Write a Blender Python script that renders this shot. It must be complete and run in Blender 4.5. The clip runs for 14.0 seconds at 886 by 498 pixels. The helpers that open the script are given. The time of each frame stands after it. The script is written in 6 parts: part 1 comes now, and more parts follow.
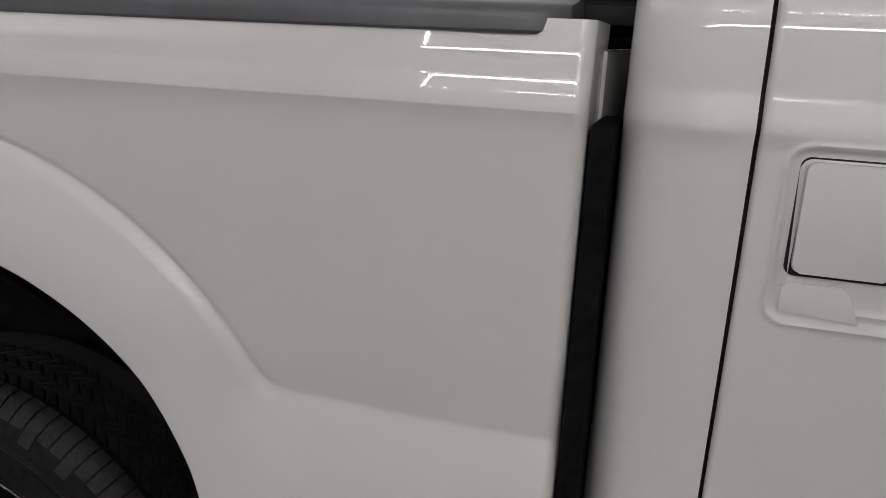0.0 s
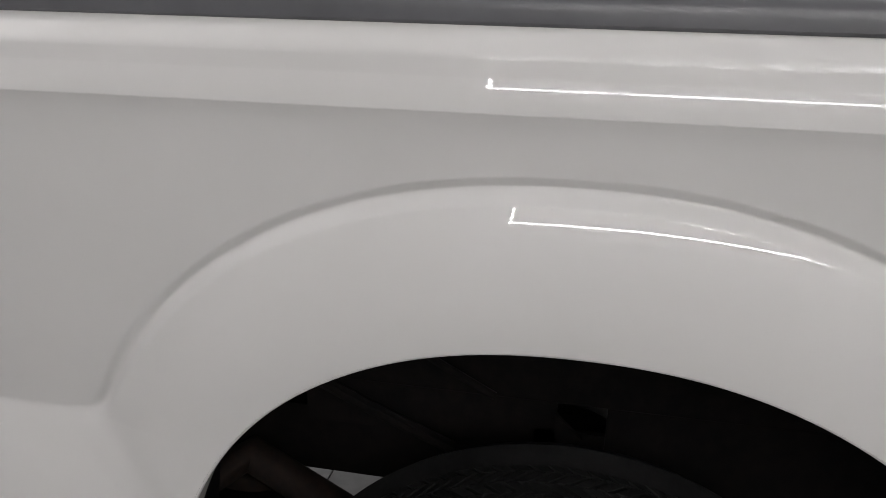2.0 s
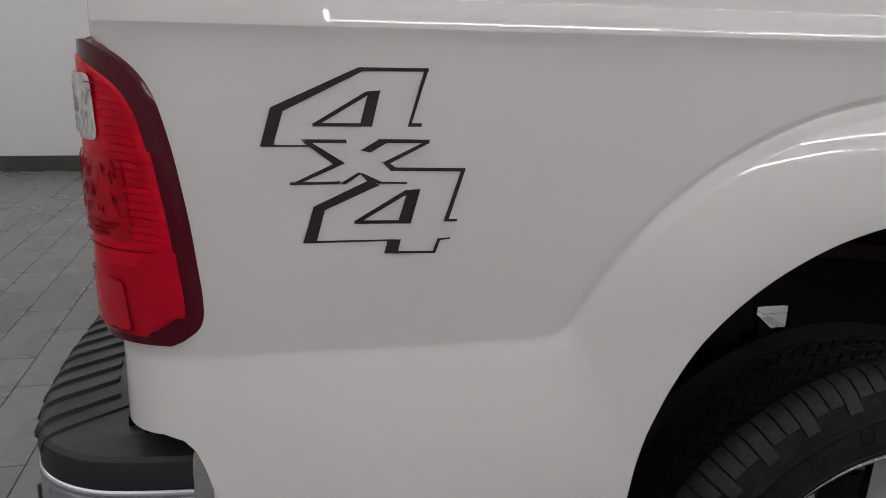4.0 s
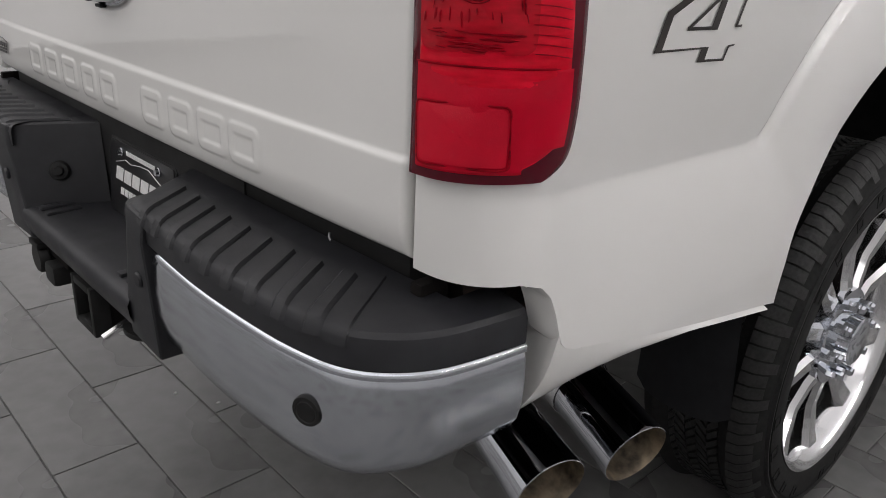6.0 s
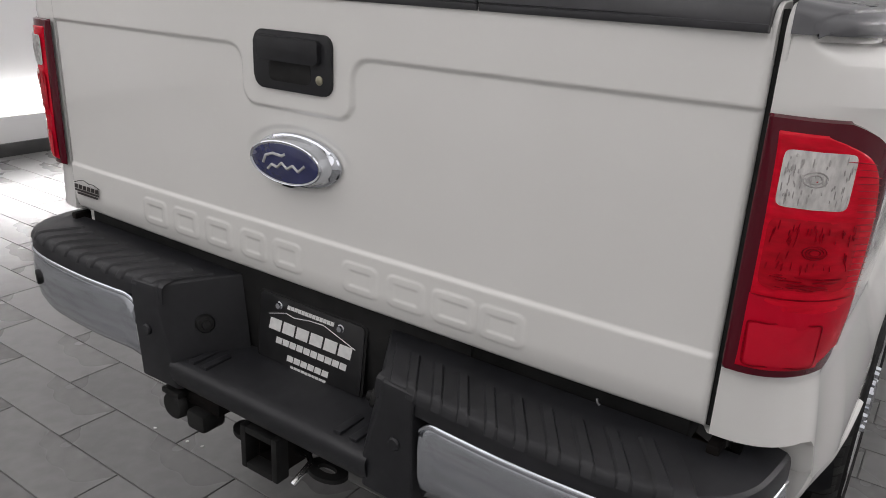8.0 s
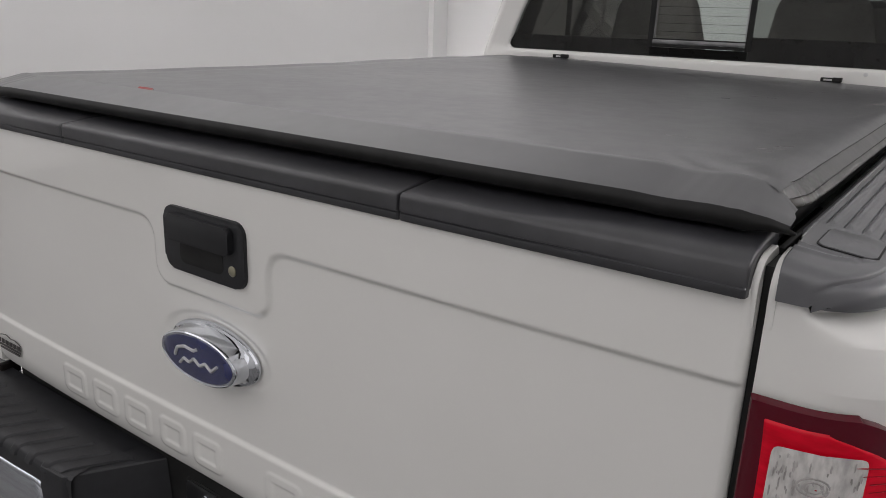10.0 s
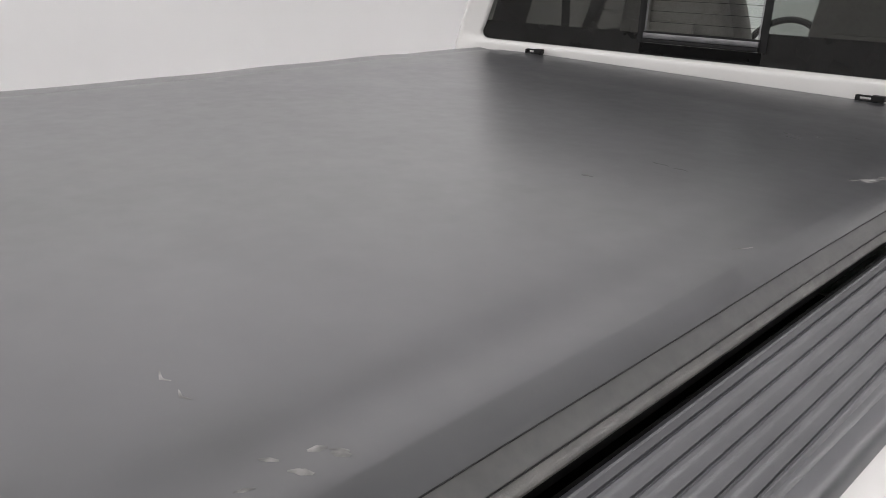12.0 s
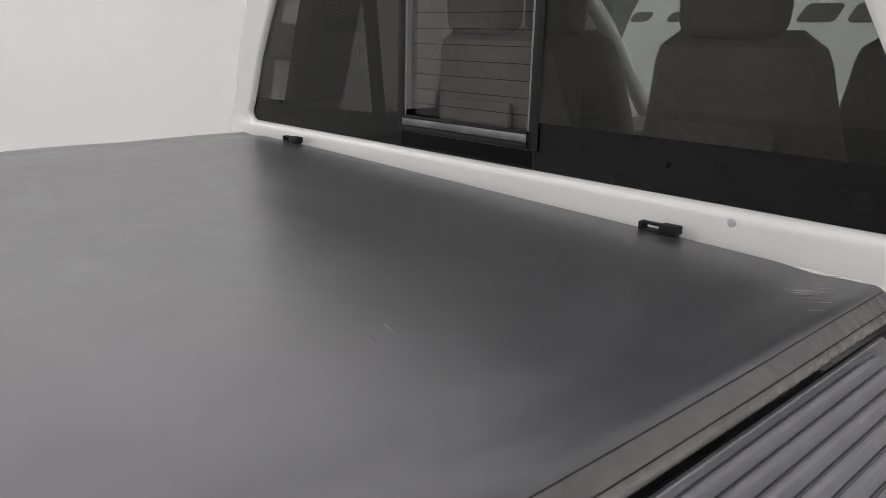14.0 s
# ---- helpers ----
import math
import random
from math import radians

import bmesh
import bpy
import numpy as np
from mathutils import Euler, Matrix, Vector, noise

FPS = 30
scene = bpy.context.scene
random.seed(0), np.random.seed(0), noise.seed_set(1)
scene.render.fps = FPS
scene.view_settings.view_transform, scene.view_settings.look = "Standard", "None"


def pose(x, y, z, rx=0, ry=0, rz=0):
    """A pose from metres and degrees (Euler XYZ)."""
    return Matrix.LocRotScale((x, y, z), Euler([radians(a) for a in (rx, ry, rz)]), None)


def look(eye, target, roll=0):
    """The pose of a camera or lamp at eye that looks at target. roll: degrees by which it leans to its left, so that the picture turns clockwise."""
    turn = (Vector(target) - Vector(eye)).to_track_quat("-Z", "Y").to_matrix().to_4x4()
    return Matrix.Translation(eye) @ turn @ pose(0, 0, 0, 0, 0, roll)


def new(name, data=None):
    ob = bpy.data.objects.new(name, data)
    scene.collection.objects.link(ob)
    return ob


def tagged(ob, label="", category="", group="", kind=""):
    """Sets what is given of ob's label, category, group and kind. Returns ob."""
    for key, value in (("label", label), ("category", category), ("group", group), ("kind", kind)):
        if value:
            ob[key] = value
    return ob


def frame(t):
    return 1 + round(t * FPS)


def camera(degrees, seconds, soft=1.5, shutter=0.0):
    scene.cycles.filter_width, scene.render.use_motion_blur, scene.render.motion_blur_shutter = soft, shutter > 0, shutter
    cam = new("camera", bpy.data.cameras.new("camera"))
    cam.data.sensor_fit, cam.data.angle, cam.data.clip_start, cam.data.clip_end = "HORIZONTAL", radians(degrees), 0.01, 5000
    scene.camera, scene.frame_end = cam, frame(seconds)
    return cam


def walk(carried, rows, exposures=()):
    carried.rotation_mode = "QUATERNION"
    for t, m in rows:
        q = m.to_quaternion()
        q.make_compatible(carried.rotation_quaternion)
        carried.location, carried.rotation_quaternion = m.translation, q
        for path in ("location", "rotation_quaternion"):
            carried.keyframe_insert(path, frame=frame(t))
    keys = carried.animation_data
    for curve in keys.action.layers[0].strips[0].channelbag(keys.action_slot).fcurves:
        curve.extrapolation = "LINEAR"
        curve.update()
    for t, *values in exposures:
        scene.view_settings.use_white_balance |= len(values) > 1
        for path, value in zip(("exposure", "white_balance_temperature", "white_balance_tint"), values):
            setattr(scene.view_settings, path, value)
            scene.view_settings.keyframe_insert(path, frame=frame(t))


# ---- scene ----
from mathutils.geometry import tessellate_polygon
# ---------------------------------------------------------------- camera
cam = camera(60.5, 14.0, 0.9)
PATH = [
    (0, (1.787, 2.224, 1.407), (-0.061, 1.681, 0.871), 2.6),
    (0.5, (1.760, 1.937, 1.375), (-0.117, 1.446, 0.889), 2.9),
    (1, (1.736, 1.685, 1.421), (-0.136, 1.219, 0.895), 2.5),
    (1.5, (1.672, 1.430, 1.458), (-0.153, 0.945, 0.801), 1.3),
    (2, (1.691, 1.172, 1.438), (-0.175, 0.819, 0.811), 1.4),
    (2.5, (1.766, 0.902, 1.423), (-0.141, 0.694, 0.858), 1.8),
    (3, (1.800, 0.695, 1.402), (-0.120, 0.628, 0.848), 1.3),
    (3.5, (1.830, 0.450, 1.383), (-0.092, 0.661, 0.872), 1.3),
    (4, (1.856, 0.232, 1.322), (-0.025, 0.664, 0.801), 1.4),
    (4.2, (1.857, 0.132, 1.302), (0.016, 0.696, 0.765), 1.6),
    (6.3, (1.358, -0.584, 1.187), (0.08, 0.757, 0.433), 2.8),
    (6.5, (1.303, -0.64, 1.186), (0.065, 0.738, 0.432), 2.8),
    (7, (1.162, -0.778, 1.231), (0.013, 0.675, 0.477), 2.8),
    (7.5, (1.078, -0.909, 1.354), (-0.018, 0.586, 0.604), 2.8),
    (8, (1.043, -1.006, 1.467), (-0.009, 0.553, 0.787), 2.8),
    (8.2, (1.03, -1.023, 1.501), (-0.013, 0.562, 0.868), 2.7),
    (10.3, (0.976, -0.589, 1.686), (-0.155, 0.955, 1.104), 2.1),
    (10.5, (0.975, -0.505, 1.705), (-0.17, 1.011, 1.079), 1.9),
    (11, (1.005, -0.302, 1.754), (-0.176, 1.156, 1.06), 1.6),
    (11.5, (1.039, -0.099, 1.783), (-0.201, 1.302, 1.077), 1.3),
    (12, (1.067, 0.175, 1.787), (-0.253, 1.504, 1.086), 1.2),
    (12.5, (1.061, 0.427, 1.785), (-0.287, 1.731, 1.09), 1.5),
    (13, (1.087, 0.67, 1.792), (-0.274, 1.964, 1.104), 1.0),
    (13.5, (1.108, 0.952, 1.789), (-0.275, 2.259, 1.173), 1.2),
    (14, (1.085, 1.192, 1.785), (-0.323, 2.503, 1.237), 1.0),
]
EXPOSURES = [(0.0, -0.32), (0.5, -0.25), (1.0, -0.02), (1.5, -0.05), (2.5, -0.05), (3.0, 0.0), (3.5, -0.12), (4.2, -0.22), (6.3, 0.34), (8.2, 0.28), (10.3, 0.08), (10.6, 0.22), (11.0, 0.50), (11.5, 0.58), (12.5, 0.58), (14.0, 0.55)]
walk(cam, [(t, look(eye, target, roll)) for t, eye, target, roll in PATH], EXPOSURES)

# ---------------------------------------------------------------- world, lights, exposure
world = bpy.data.worlds.new("World")
scene.world = world
world.use_nodes = True
world.node_tree.nodes["Background"].inputs[0].default_value = (0.9, 0.95, 1.0, 1)
world.node_tree.nodes["Background"].inputs[1].default_value = 0.3
scene.view_settings.exposure = 0.0


def area_lamp(name, m, sx, sy, watts, colour=(1.0, 0.968, 0.975)):
    d = bpy.data.lights.new(name, "AREA")
    d.shape, d.size, d.size_y, d.energy, d.color = "RECTANGLE", sx, sy, watts, colour
    ob = new(name, d)
    ob.matrix_world = m
    return ob


CEIL = 3.4
PANELS = [(-3.5, -2.9, 72), (-3.5, 1.3, 50), (-3.5, 5.5, 40), (2.3, -2.9, 60), (2.3, 1.3, 26), (2.3, 5.5, 18)]
PANEL_X, PANEL_Y = 5.6, 4.1
for px_, py_, watts_ in PANELS:
    area_lamp("ceiling_panel_lamp", pose(px_, py_, CEIL - 0.06), PANEL_X, PANEL_Y, watts_)


# ---------------------------------------------------------------- materials
def material(name, colour=(0.5, 0.5, 0.5), rough=0.5, metal=0.0, coat=0.0, coat_rough=0.03, spec=0.5):
    m = bpy.data.materials.new(name)
    m.use_nodes = True
    b = m.node_tree.nodes["Principled BSDF"]
    b.inputs["Base Color"].default_value = (*colour, 1)
    b.inputs["Roughness"].default_value = rough
    b.inputs["Metallic"].default_value = metal
    b.inputs["Coat Weight"].default_value = coat
    b.inputs["Coat Roughness"].default_value = coat_rough
    b.inputs["Specular IOR Level"].default_value = spec
    return m


def noisy(m, scale, lo, hi, target="Base Color", detail=4.0, stretch=None, second=None, random_amount=0.0, contrast=(0.35, 0.65)):
    """Drives an input by noise at world size: a colour from lo to hi, or a number."""
    t = m.node_tree
    b = t.nodes["Principled BSDF"]
    co = t.nodes.new("ShaderNodeTexCoord")
    src = co.outputs["Object"]
    if stretch:
        mp = t.nodes.new("ShaderNodeMapping")
        mp.inputs["Scale"].default_value = stretch
        t.links.new(src, mp.inputs["Vector"])
        src = mp.outputs["Vector"]
    n = t.nodes.new("ShaderNodeTexNoise")
    n.inputs["Scale"].default_value, n.inputs["Detail"].default_value = scale, detail
    t.links.new(src, n.inputs["Vector"])
    fac = n.outputs["Fac"]
    if second:
        n2 = t.nodes.new("ShaderNodeTexNoise")
        n2.inputs["Scale"].default_value, n2.inputs["Detail"].default_value = second, 3.0
        t.links.new(src, n2.inputs["Vector"])
        mix = t.nodes.new("ShaderNodeMath")
        mix.operation = "ADD"
        half = t.nodes.new("ShaderNodeMath")
        half.operation = "MULTIPLY"
        half.inputs[1].default_value = 0.5
        t.links.new(fac, mix.inputs[0])
        t.links.new(n2.outputs["Fac"], mix.inputs[1])
        t.links.new(mix.outputs[0], half.inputs[0])
        fac = half.outputs[0]
    if random_amount:
        oi = t.nodes.new("ShaderNodeObjectInfo")
        mul = t.nodes.new("ShaderNodeMath")
        mul.operation = "MULTIPLY_ADD"
        mul.inputs[1].default_value, mul.inputs[2].default_value = random_amount, -0.5 * random_amount
        add = t.nodes.new("ShaderNodeMath")
        t.links.new(oi.outputs["Random"], mul.inputs[0])
        t.links.new(mul.outputs[0], add.inputs[0])
        t.links.new(fac, add.inputs[1])
        fac = add.outputs[0]
    if isinstance(lo, tuple):
        r = t.nodes.new("ShaderNodeValToRGB")
        r.color_ramp.elements[0].position, r.color_ramp.elements[1].position = contrast
        r.color_ramp.elements[0].color, r.color_ramp.elements[1].color = (*lo, 1), (*hi, 1)
        t.links.new(fac, r.inputs[0])
        t.links.new(r.outputs[0], b.inputs[target])
    else:
        r = t.nodes.new("ShaderNodeMapRange")
        r.inputs[1].default_value, r.inputs[2].default_value = contrast
        r.inputs[3].default_value, r.inputs[4].default_value = lo, hi
        t.links.new(fac, r.inputs[0])
        t.links.new(r.outputs[0], b.inputs[target])
    return m


def bumpy(m, scale, strength, distance=0.001, detail=3.0, stretch=None, kind="noise"):
    t = m.node_tree
    b = t.nodes["Principled BSDF"]
    co = t.nodes.new("ShaderNodeTexCoord")
    src = co.outputs["Object"]
    if stretch:
        mp = t.nodes.new("ShaderNodeMapping")
        mp.inputs["Scale"].default_value = stretch
        t.links.new(src, mp.inputs["Vector"])
        src = mp.outputs["Vector"]
    if kind == "noise":
        n = t.nodes.new("ShaderNodeTexNoise")
        n.inputs["Detail"].default_value = detail
        out = n.outputs["Fac"]
    else:
        n = t.nodes.new("ShaderNodeTexVoronoi")
        out = n.outputs["Distance"]
    n.inputs["Scale"].default_value = scale
    t.links.new(src, n.inputs["Vector"])
    bu = t.nodes.new("ShaderNodeBump")
    bu.inputs["Strength"].default_value, bu.inputs["Distance"].default_value = strength, distance
    t.links.new(out, bu.inputs["Height"])
    last = b.inputs["Normal"].links
    if last:
        t.links.new(last[0].from_socket, bu.inputs["Normal"])
    t.links.new(bu.outputs[0], b.inputs["Normal"])
    return m


def glowing(name, colour, strength):
    m = material(name, (0.8, 0.8, 0.8), 0.4)
    b = m.node_tree.nodes["Principled BSDF"]
    b.inputs["Emission Color"].default_value = (*colour, 1)
    b.inputs["Emission Strength"].default_value = strength
    return m


PAINT = material("pearl_white_paint", (0.74, 0.73, 0.70), 0.42, 0.0, 1.0, 0.012)
noisy(PAINT, 3.0, (0.735, 0.728, 0.704), (0.755, 0.748, 0.726), detail=3)
bumpy(PAINT, 260.0, 0.015, 0.0006)
PLASTIC = noisy(material("black_textured_plastic", (0.02, 0.02, 0.021), 0.5, spec=0.4), 40.0, (0.011, 0.0113, 0.0133), (0.019, 0.0194, 0.0225), second=4.0)
noisy(PLASTIC, 9.0, 0.42, 0.56, "Roughness")
bumpy(PLASTIC, 900.0, 0.25, 0.0004)
CAPMAT = noisy(material("dark_grey_rail_plastic", (0.05, 0.05, 0.053), 0.36, spec=1.0), 30.0, (0.062, 0.063, 0.069), (0.086, 0.087, 0.095), second=5.0)
noisy(CAPMAT, 6.0, 0.32, 0.42, "Roughness")
bumpy(CAPMAT, 1100.0, 0.2, 0.0003)
# darker copy of the rail plastic: the tailgate cap's dimmer light put into colour
GATECAP = noisy(material("darkened_cap_plastic", (0.03, 0.03, 0.032), 0.36, spec=0.7), 30.0, (0.024, 0.024, 0.027), (0.038, 0.038, 0.043), second=5.0)
noisy(GATECAP, 6.0, 0.36, 0.48, "Roughness")
bumpy(GATECAP, 1100.0, 0.2, 0.0003)
BLACK = material("black_rubber_trim", (0.012, 0.012, 0.012), 0.6, spec=0.3)
noisy(BLACK, 25.0, (0.006, 0.006, 0.006), (0.013, 0.013, 0.013))
# near-black that gives the gap behind the cab its shade by colour
MATTEBLACK = noisy(material("matt_black_gap_shade", (0.008, 0.008, 0.008), 0.85, spec=0.08), 12.0, (0.004, 0.004, 0.004), (0.010, 0.010, 0.010), second=60.0)
RUBBER = noisy(material("tyre_rubber", (0.02, 0.02, 0.02), 0.8, spec=0.25), 18.0, (0.005, 0.005, 0.005), (0.013, 0.0128, 0.0125), second=90.0)
bumpy(RUBBER, 300.0, 0.3, 0.0006)
TREAD = noisy(material("worn_tread_rubber", (0.04, 0.04, 0.04), 0.62, spec=0.4), 24.0, (0.004, 0.004, 0.004), (0.018, 0.0178, 0.0175), second=140.0)
bumpy(TREAD, 500.0, 0.5, 0.0008)
CHROME = material("polished_chrome", (0.64, 0.66, 0.70), 0.1, 1.0)
noisy(CHROME, 3.0, 0.045, 0.06, "Roughness")
BUMPERCHROME = material("weathered_bumper_chrome", (0.60, 0.625, 0.67), 0.14, 1.0)
noisy(BUMPERCHROME, 4.0, 0.11, 0.19, "Roughness", second=30.0)
ALLOY = material("polished_alloy", (0.78, 0.78, 0.79), 0.12, 1.0)
noisy(ALLOY, 12.0, 0.08, 0.22, "Roughness")
STEEL = noisy(material("undercoated_steel", (0.02, 0.019, 0.018), 0.75, 0.0, spec=0.15), 9.0, (0.004, 0.0038, 0.0038), (0.012, 0.009, 0.008), second=45.0)
bumpy(STEEL, 60.0, 0.3, 0.002)
RUST = noisy(material("surface_rusted_steel", (0.1, 0.05, 0.03), 0.8, 0.2), 12.0, (0.018, 0.014, 0.013), (0.045, 0.026, 0.018), second=60.0)
SOOT = noisy(material("sooty_pipe_lining", (0.12, 0.1, 0.08), 0.45, 0.8), 14.0, (0.05, 0.045, 0.04), (0.38, 0.31, 0.22), second=50.0)
VINYL = material("black_vinyl_sheet", (0.03, 0.03, 0.031), 0.30, spec=0.85)
noisy(VINYL, 2.2, (0.036, 0.037, 0.040), (0.054, 0.055, 0.059), second=11.0)
noisy(VINYL, 3.0, 0.295, 0.345, "Roughness", second=30.0)
bumpy(VINYL, 1.3, 0.07, 0.02, detail=1.0, stretch=(1.0, 3.0, 1.0))
HEMVINYL = noisy(material("creased_vinyl_hem", (0.06, 0.06, 0.06), 0.40, spec=0.7), 16.0, (0.040, 0.040, 0.040), (0.066, 0.065, 0.063), second=60.0)
bumpy(HEMVINYL, 30.0, 0.12, 0.002, stretch=(1.0, 2.5, 1.0))
SEAM = noisy(material("worn_vinyl_hem", (0.1, 0.1, 0.095), 0.42), 22.0, (0.045, 0.044, 0.042), (0.092, 0.088, 0.082), second=60.0)
bumpy(SEAM, 22.0, 0.12, 0.002, stretch=(1.0, 2.5, 1.0))
bumpy(SEAM, 500.0, 0.3, 0.0005)
SCUFF = noisy(material("pale_scuff", (0.2, 0.2, 0.19), 0.6), 60.0, (0.09, 0.09, 0.088), (0.3, 0.29, 0.28))
DECAL = noisy(material("dark_vinyl_decal", (0.03, 0.024, 0.022), 0.3), 30.0, (0.022, 0.018, 0.017), (0.032, 0.026, 0.024))
BEZELRED = material("smoked_red_bezel", (0.085, 0.002, 0.010), 0.10, 0.0, 0.5, 0.015, 0.15)
LENSRED = material("red_lens", (0.70, 0.006, 0.018), 0.12, 0.0, 0.2, 0.02, 0.12)
noisy(LENSRED, 20.0, (0.50, 0.002, 0.014), (0.74, 0.004, 0.026), stretch=(0.6, 0.6, 2.4), second=70.0)
LENSREFLEX = noisy(material("red_reflex_lens", (0.5, 0.004, 0.014), 0.2, 0.0, 0.35, 0.02, 0.2), 8.0, (0.54, 0.003, 0.022), (0.64, 0.005, 0.028))
bumpy(LENSREFLEX, 600.0, 0.10, 0.001, kind="cells")
LENSDEEP = material("red_reflector_lens", (0.42, 0.004, 0.012), 0.15, 0.0, 0.2, 0.02, 0.12)
bumpy(LENSDEEP, 520.0, 0.08, 0.001, kind="cells")
noisy(LENSDEEP, 8.0, (0.48, 0.002, 0.018), (0.58, 0.003, 0.024))
# lens joint and rim, and the shade of the inner facets as colour
LENSDARK = noisy(material("dark_red_lens_lines", (0.14, 0.002, 0.006), 0.3, spec=0.05), 34.0, (0.13, 0.001, 0.005), (0.30, 0.002, 0.010), stretch=(0.6, 0.6, 3.0), second=70.0, contrast=(0.36, 0.56))
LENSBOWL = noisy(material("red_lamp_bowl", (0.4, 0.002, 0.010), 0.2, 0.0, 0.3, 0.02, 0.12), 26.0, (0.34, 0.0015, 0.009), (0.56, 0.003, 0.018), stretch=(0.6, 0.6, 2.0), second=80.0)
LENSSHADE = noisy(material("shaded_clear_lens", (0.2, 0.19, 0.18), 0.25, spec=0.3), 60.0, (0.30, 0.285, 0.275), (0.44, 0.42, 0.41))
LENSCLEAR = material("clear_faceted_lens", (0.62, 0.6, 0.58), 0.25, 0.2, 0.7, 0.02)
noisy(LENSCLEAR, 40.0, (0.46, 0.44, 0.43), (0.74, 0.72, 0.70), stretch=(1.6, 1.6, 0.6), second=110.0, contrast=(0.36, 0.58))
BLUE = noisy(material("blue_badge_enamel", (0.02, 0.025, 0.1), 0.2, 0.0, 1.0), 20.0, (0.016, 0.02, 0.085), (0.024, 0.03, 0.115))
SILVER = material("silver_print", (0.6, 0.6, 0.6), 0.35, 0.4)
WHITEINK = noisy(material("white_print", (0.75, 0.75, 0.74), 0.5), 60.0, (0.68, 0.68, 0.67), (0.78, 0.78, 0.77))
PLATE = noisy(material("black_plate", (0.012, 0.012, 0.013), 0.35), 20.0, (0.01, 0.01, 0.011), (0.018, 0.018, 0.019))
BAND = noisy(material("black_glass_band", (0.004, 0.004, 0.004), 0.12, spec=0.12), 12.0, (0.002, 0.002, 0.002), (0.004, 0.004, 0.004))
BRASS = material("dull_lock", (0.36, 0.34, 0.25), 0.4, 0.8)
ANODISED = noisy(material("grey_anodised_trim", (0.22, 0.22, 0.225), 0.35, 1.0), 20.0, (0.18, 0.18, 0.185), (0.26, 0.26, 0.265))
SEATGREY = noisy(material("grey_seat_cloth", (0.12, 0.115, 0.11), 0.8), 80.0, (0.30, 0.29, 0.275), (0.42, 0.41, 0.39), second=6.0)
DASH = noisy(material("dark_dash_plastic", (0.03, 0.03, 0.03), 0.6), 30.0, (0.025, 0.025, 0.025), (0.04, 0.04, 0.04))
REDMARK = noisy(material("red_printed_mark", (0.35, 0.03, 0.03), 0.5), 90.0, (0.2, 0.03, 0.03), (0.42, 0.05, 0.05))
WALLPAINT = noisy(material("white_wall_paint", (0.8, 0.8, 0.79), 0.75), 0.5, (0.70, 0.70, 0.695), (0.725, 0.725, 0.72), detail=1.0)
bumpy(WALLPAINT, 180.0, 0.04, 0.0005)
BASEBOARD = noisy(material("dark_baseboard_tile", (0.05, 0.05, 0.05), 0.4), 6.0, (0.045, 0.045, 0.045), (0.07, 0.07, 0.068))
CEILPAINT = noisy(material("white_ceiling_paint", (0.8, 0.8, 0.8), 0.8), 1.5, (0.78, 0.78, 0.78), (0.82, 0.82, 0.82))
GROUT = noisy(material("grey_grout", (0.09, 0.09, 0.088), 0.85), 30.0, (0.08, 0.08, 0.078), (0.12, 0.12, 0.115))
TILE = material("grey_porcelain_tile", (0.25, 0.25, 0.245), 0.32, spec=0.45)
noisy(TILE, 2.4, (0.118, 0.117, 0.116), (0.178, 0.176, 0.174), second=17.0, random_amount=0.25)
noisy(TILE, 2.5, 0.25, 0.34, "Roughness", detail=2.0)
bumpy(TILE, 9.0, 0.03, 0.002, detail=1.0)
LED = glowing("led_strip", (1.0, 0.97, 0.98), 52.0)
LEDCOVE = glowing("cove_led_strip", (1.0, 0.97, 0.98), 14.0)
PANELGLOW = glowing("led_panel_diffuser", (1.0, 0.97, 0.98), 0.06)


def tinted(name, tint, gloss=0.05):
    m = bpy.data.materials.new(name)
    m.use_nodes = True
    t = m.node_tree
    t.nodes.clear()
    out = t.nodes.new("ShaderNodeOutputMaterial")
    tr = t.nodes.new("ShaderNodeBsdfTransparent")
    gl = t.nodes.new("ShaderNodeBsdfGlossy")
    mx = t.nodes.new("ShaderNodeMixShader")
    lw = t.nodes.new("ShaderNodeLayerWeight")
    lw.inputs["Blend"].default_value = 0.5
    pw = t.nodes.new("ShaderNodeMath")
    pw.operation = "POWER"
    pw.inputs[1].default_value = 5.0
    fr = t.nodes.new("ShaderNodeMath")
    fr.operation = "MULTIPLY_ADD"
    fr.inputs[1].default_value, fr.inputs[2].default_value = 0.9, gloss
    t.links.new(lw.outputs["Facing"], pw.inputs[0])
    t.links.new(pw.outputs[0], fr.inputs[0])
    tr.inputs[0].default_value = (*tint, 1)
    gl.inputs["Roughness"].default_value = 0.02
    gl.inputs["Color"].default_value = (0.9, 0.9, 0.9, 1)
    t.links.new(fr.outputs[0], mx.inputs[0])
    t.links.new(tr.outputs[0], mx.inputs[1])
    t.links.new(gl.outputs[0], mx.inputs[2])
    t.links.new(mx.outputs[0], out.inputs[0])
    return m


GLASS = tinted("tinted_glass", (0.34, 0.345, 0.325), 0.035)
GLASSLIGHT = tinted("lightly_tinted_glass", (0.70, 0.705, 0.68))
GLASSDARK = tinted("privacy_glass", (0.16, 0.16, 0.152))
GLASSCLEAR = tinted("clear_glass", (0.82, 0.9, 0.88))


# ---------------------------------------------------------------- mesh helpers
def finish(me, mat, angle=38):
    me.materials.append(mat)
    me.polygons.foreach_set("use_smooth", [True] * len(me.polygons))
    me.set_sharp_from_angle(angle=radians(angle))
    me.update()


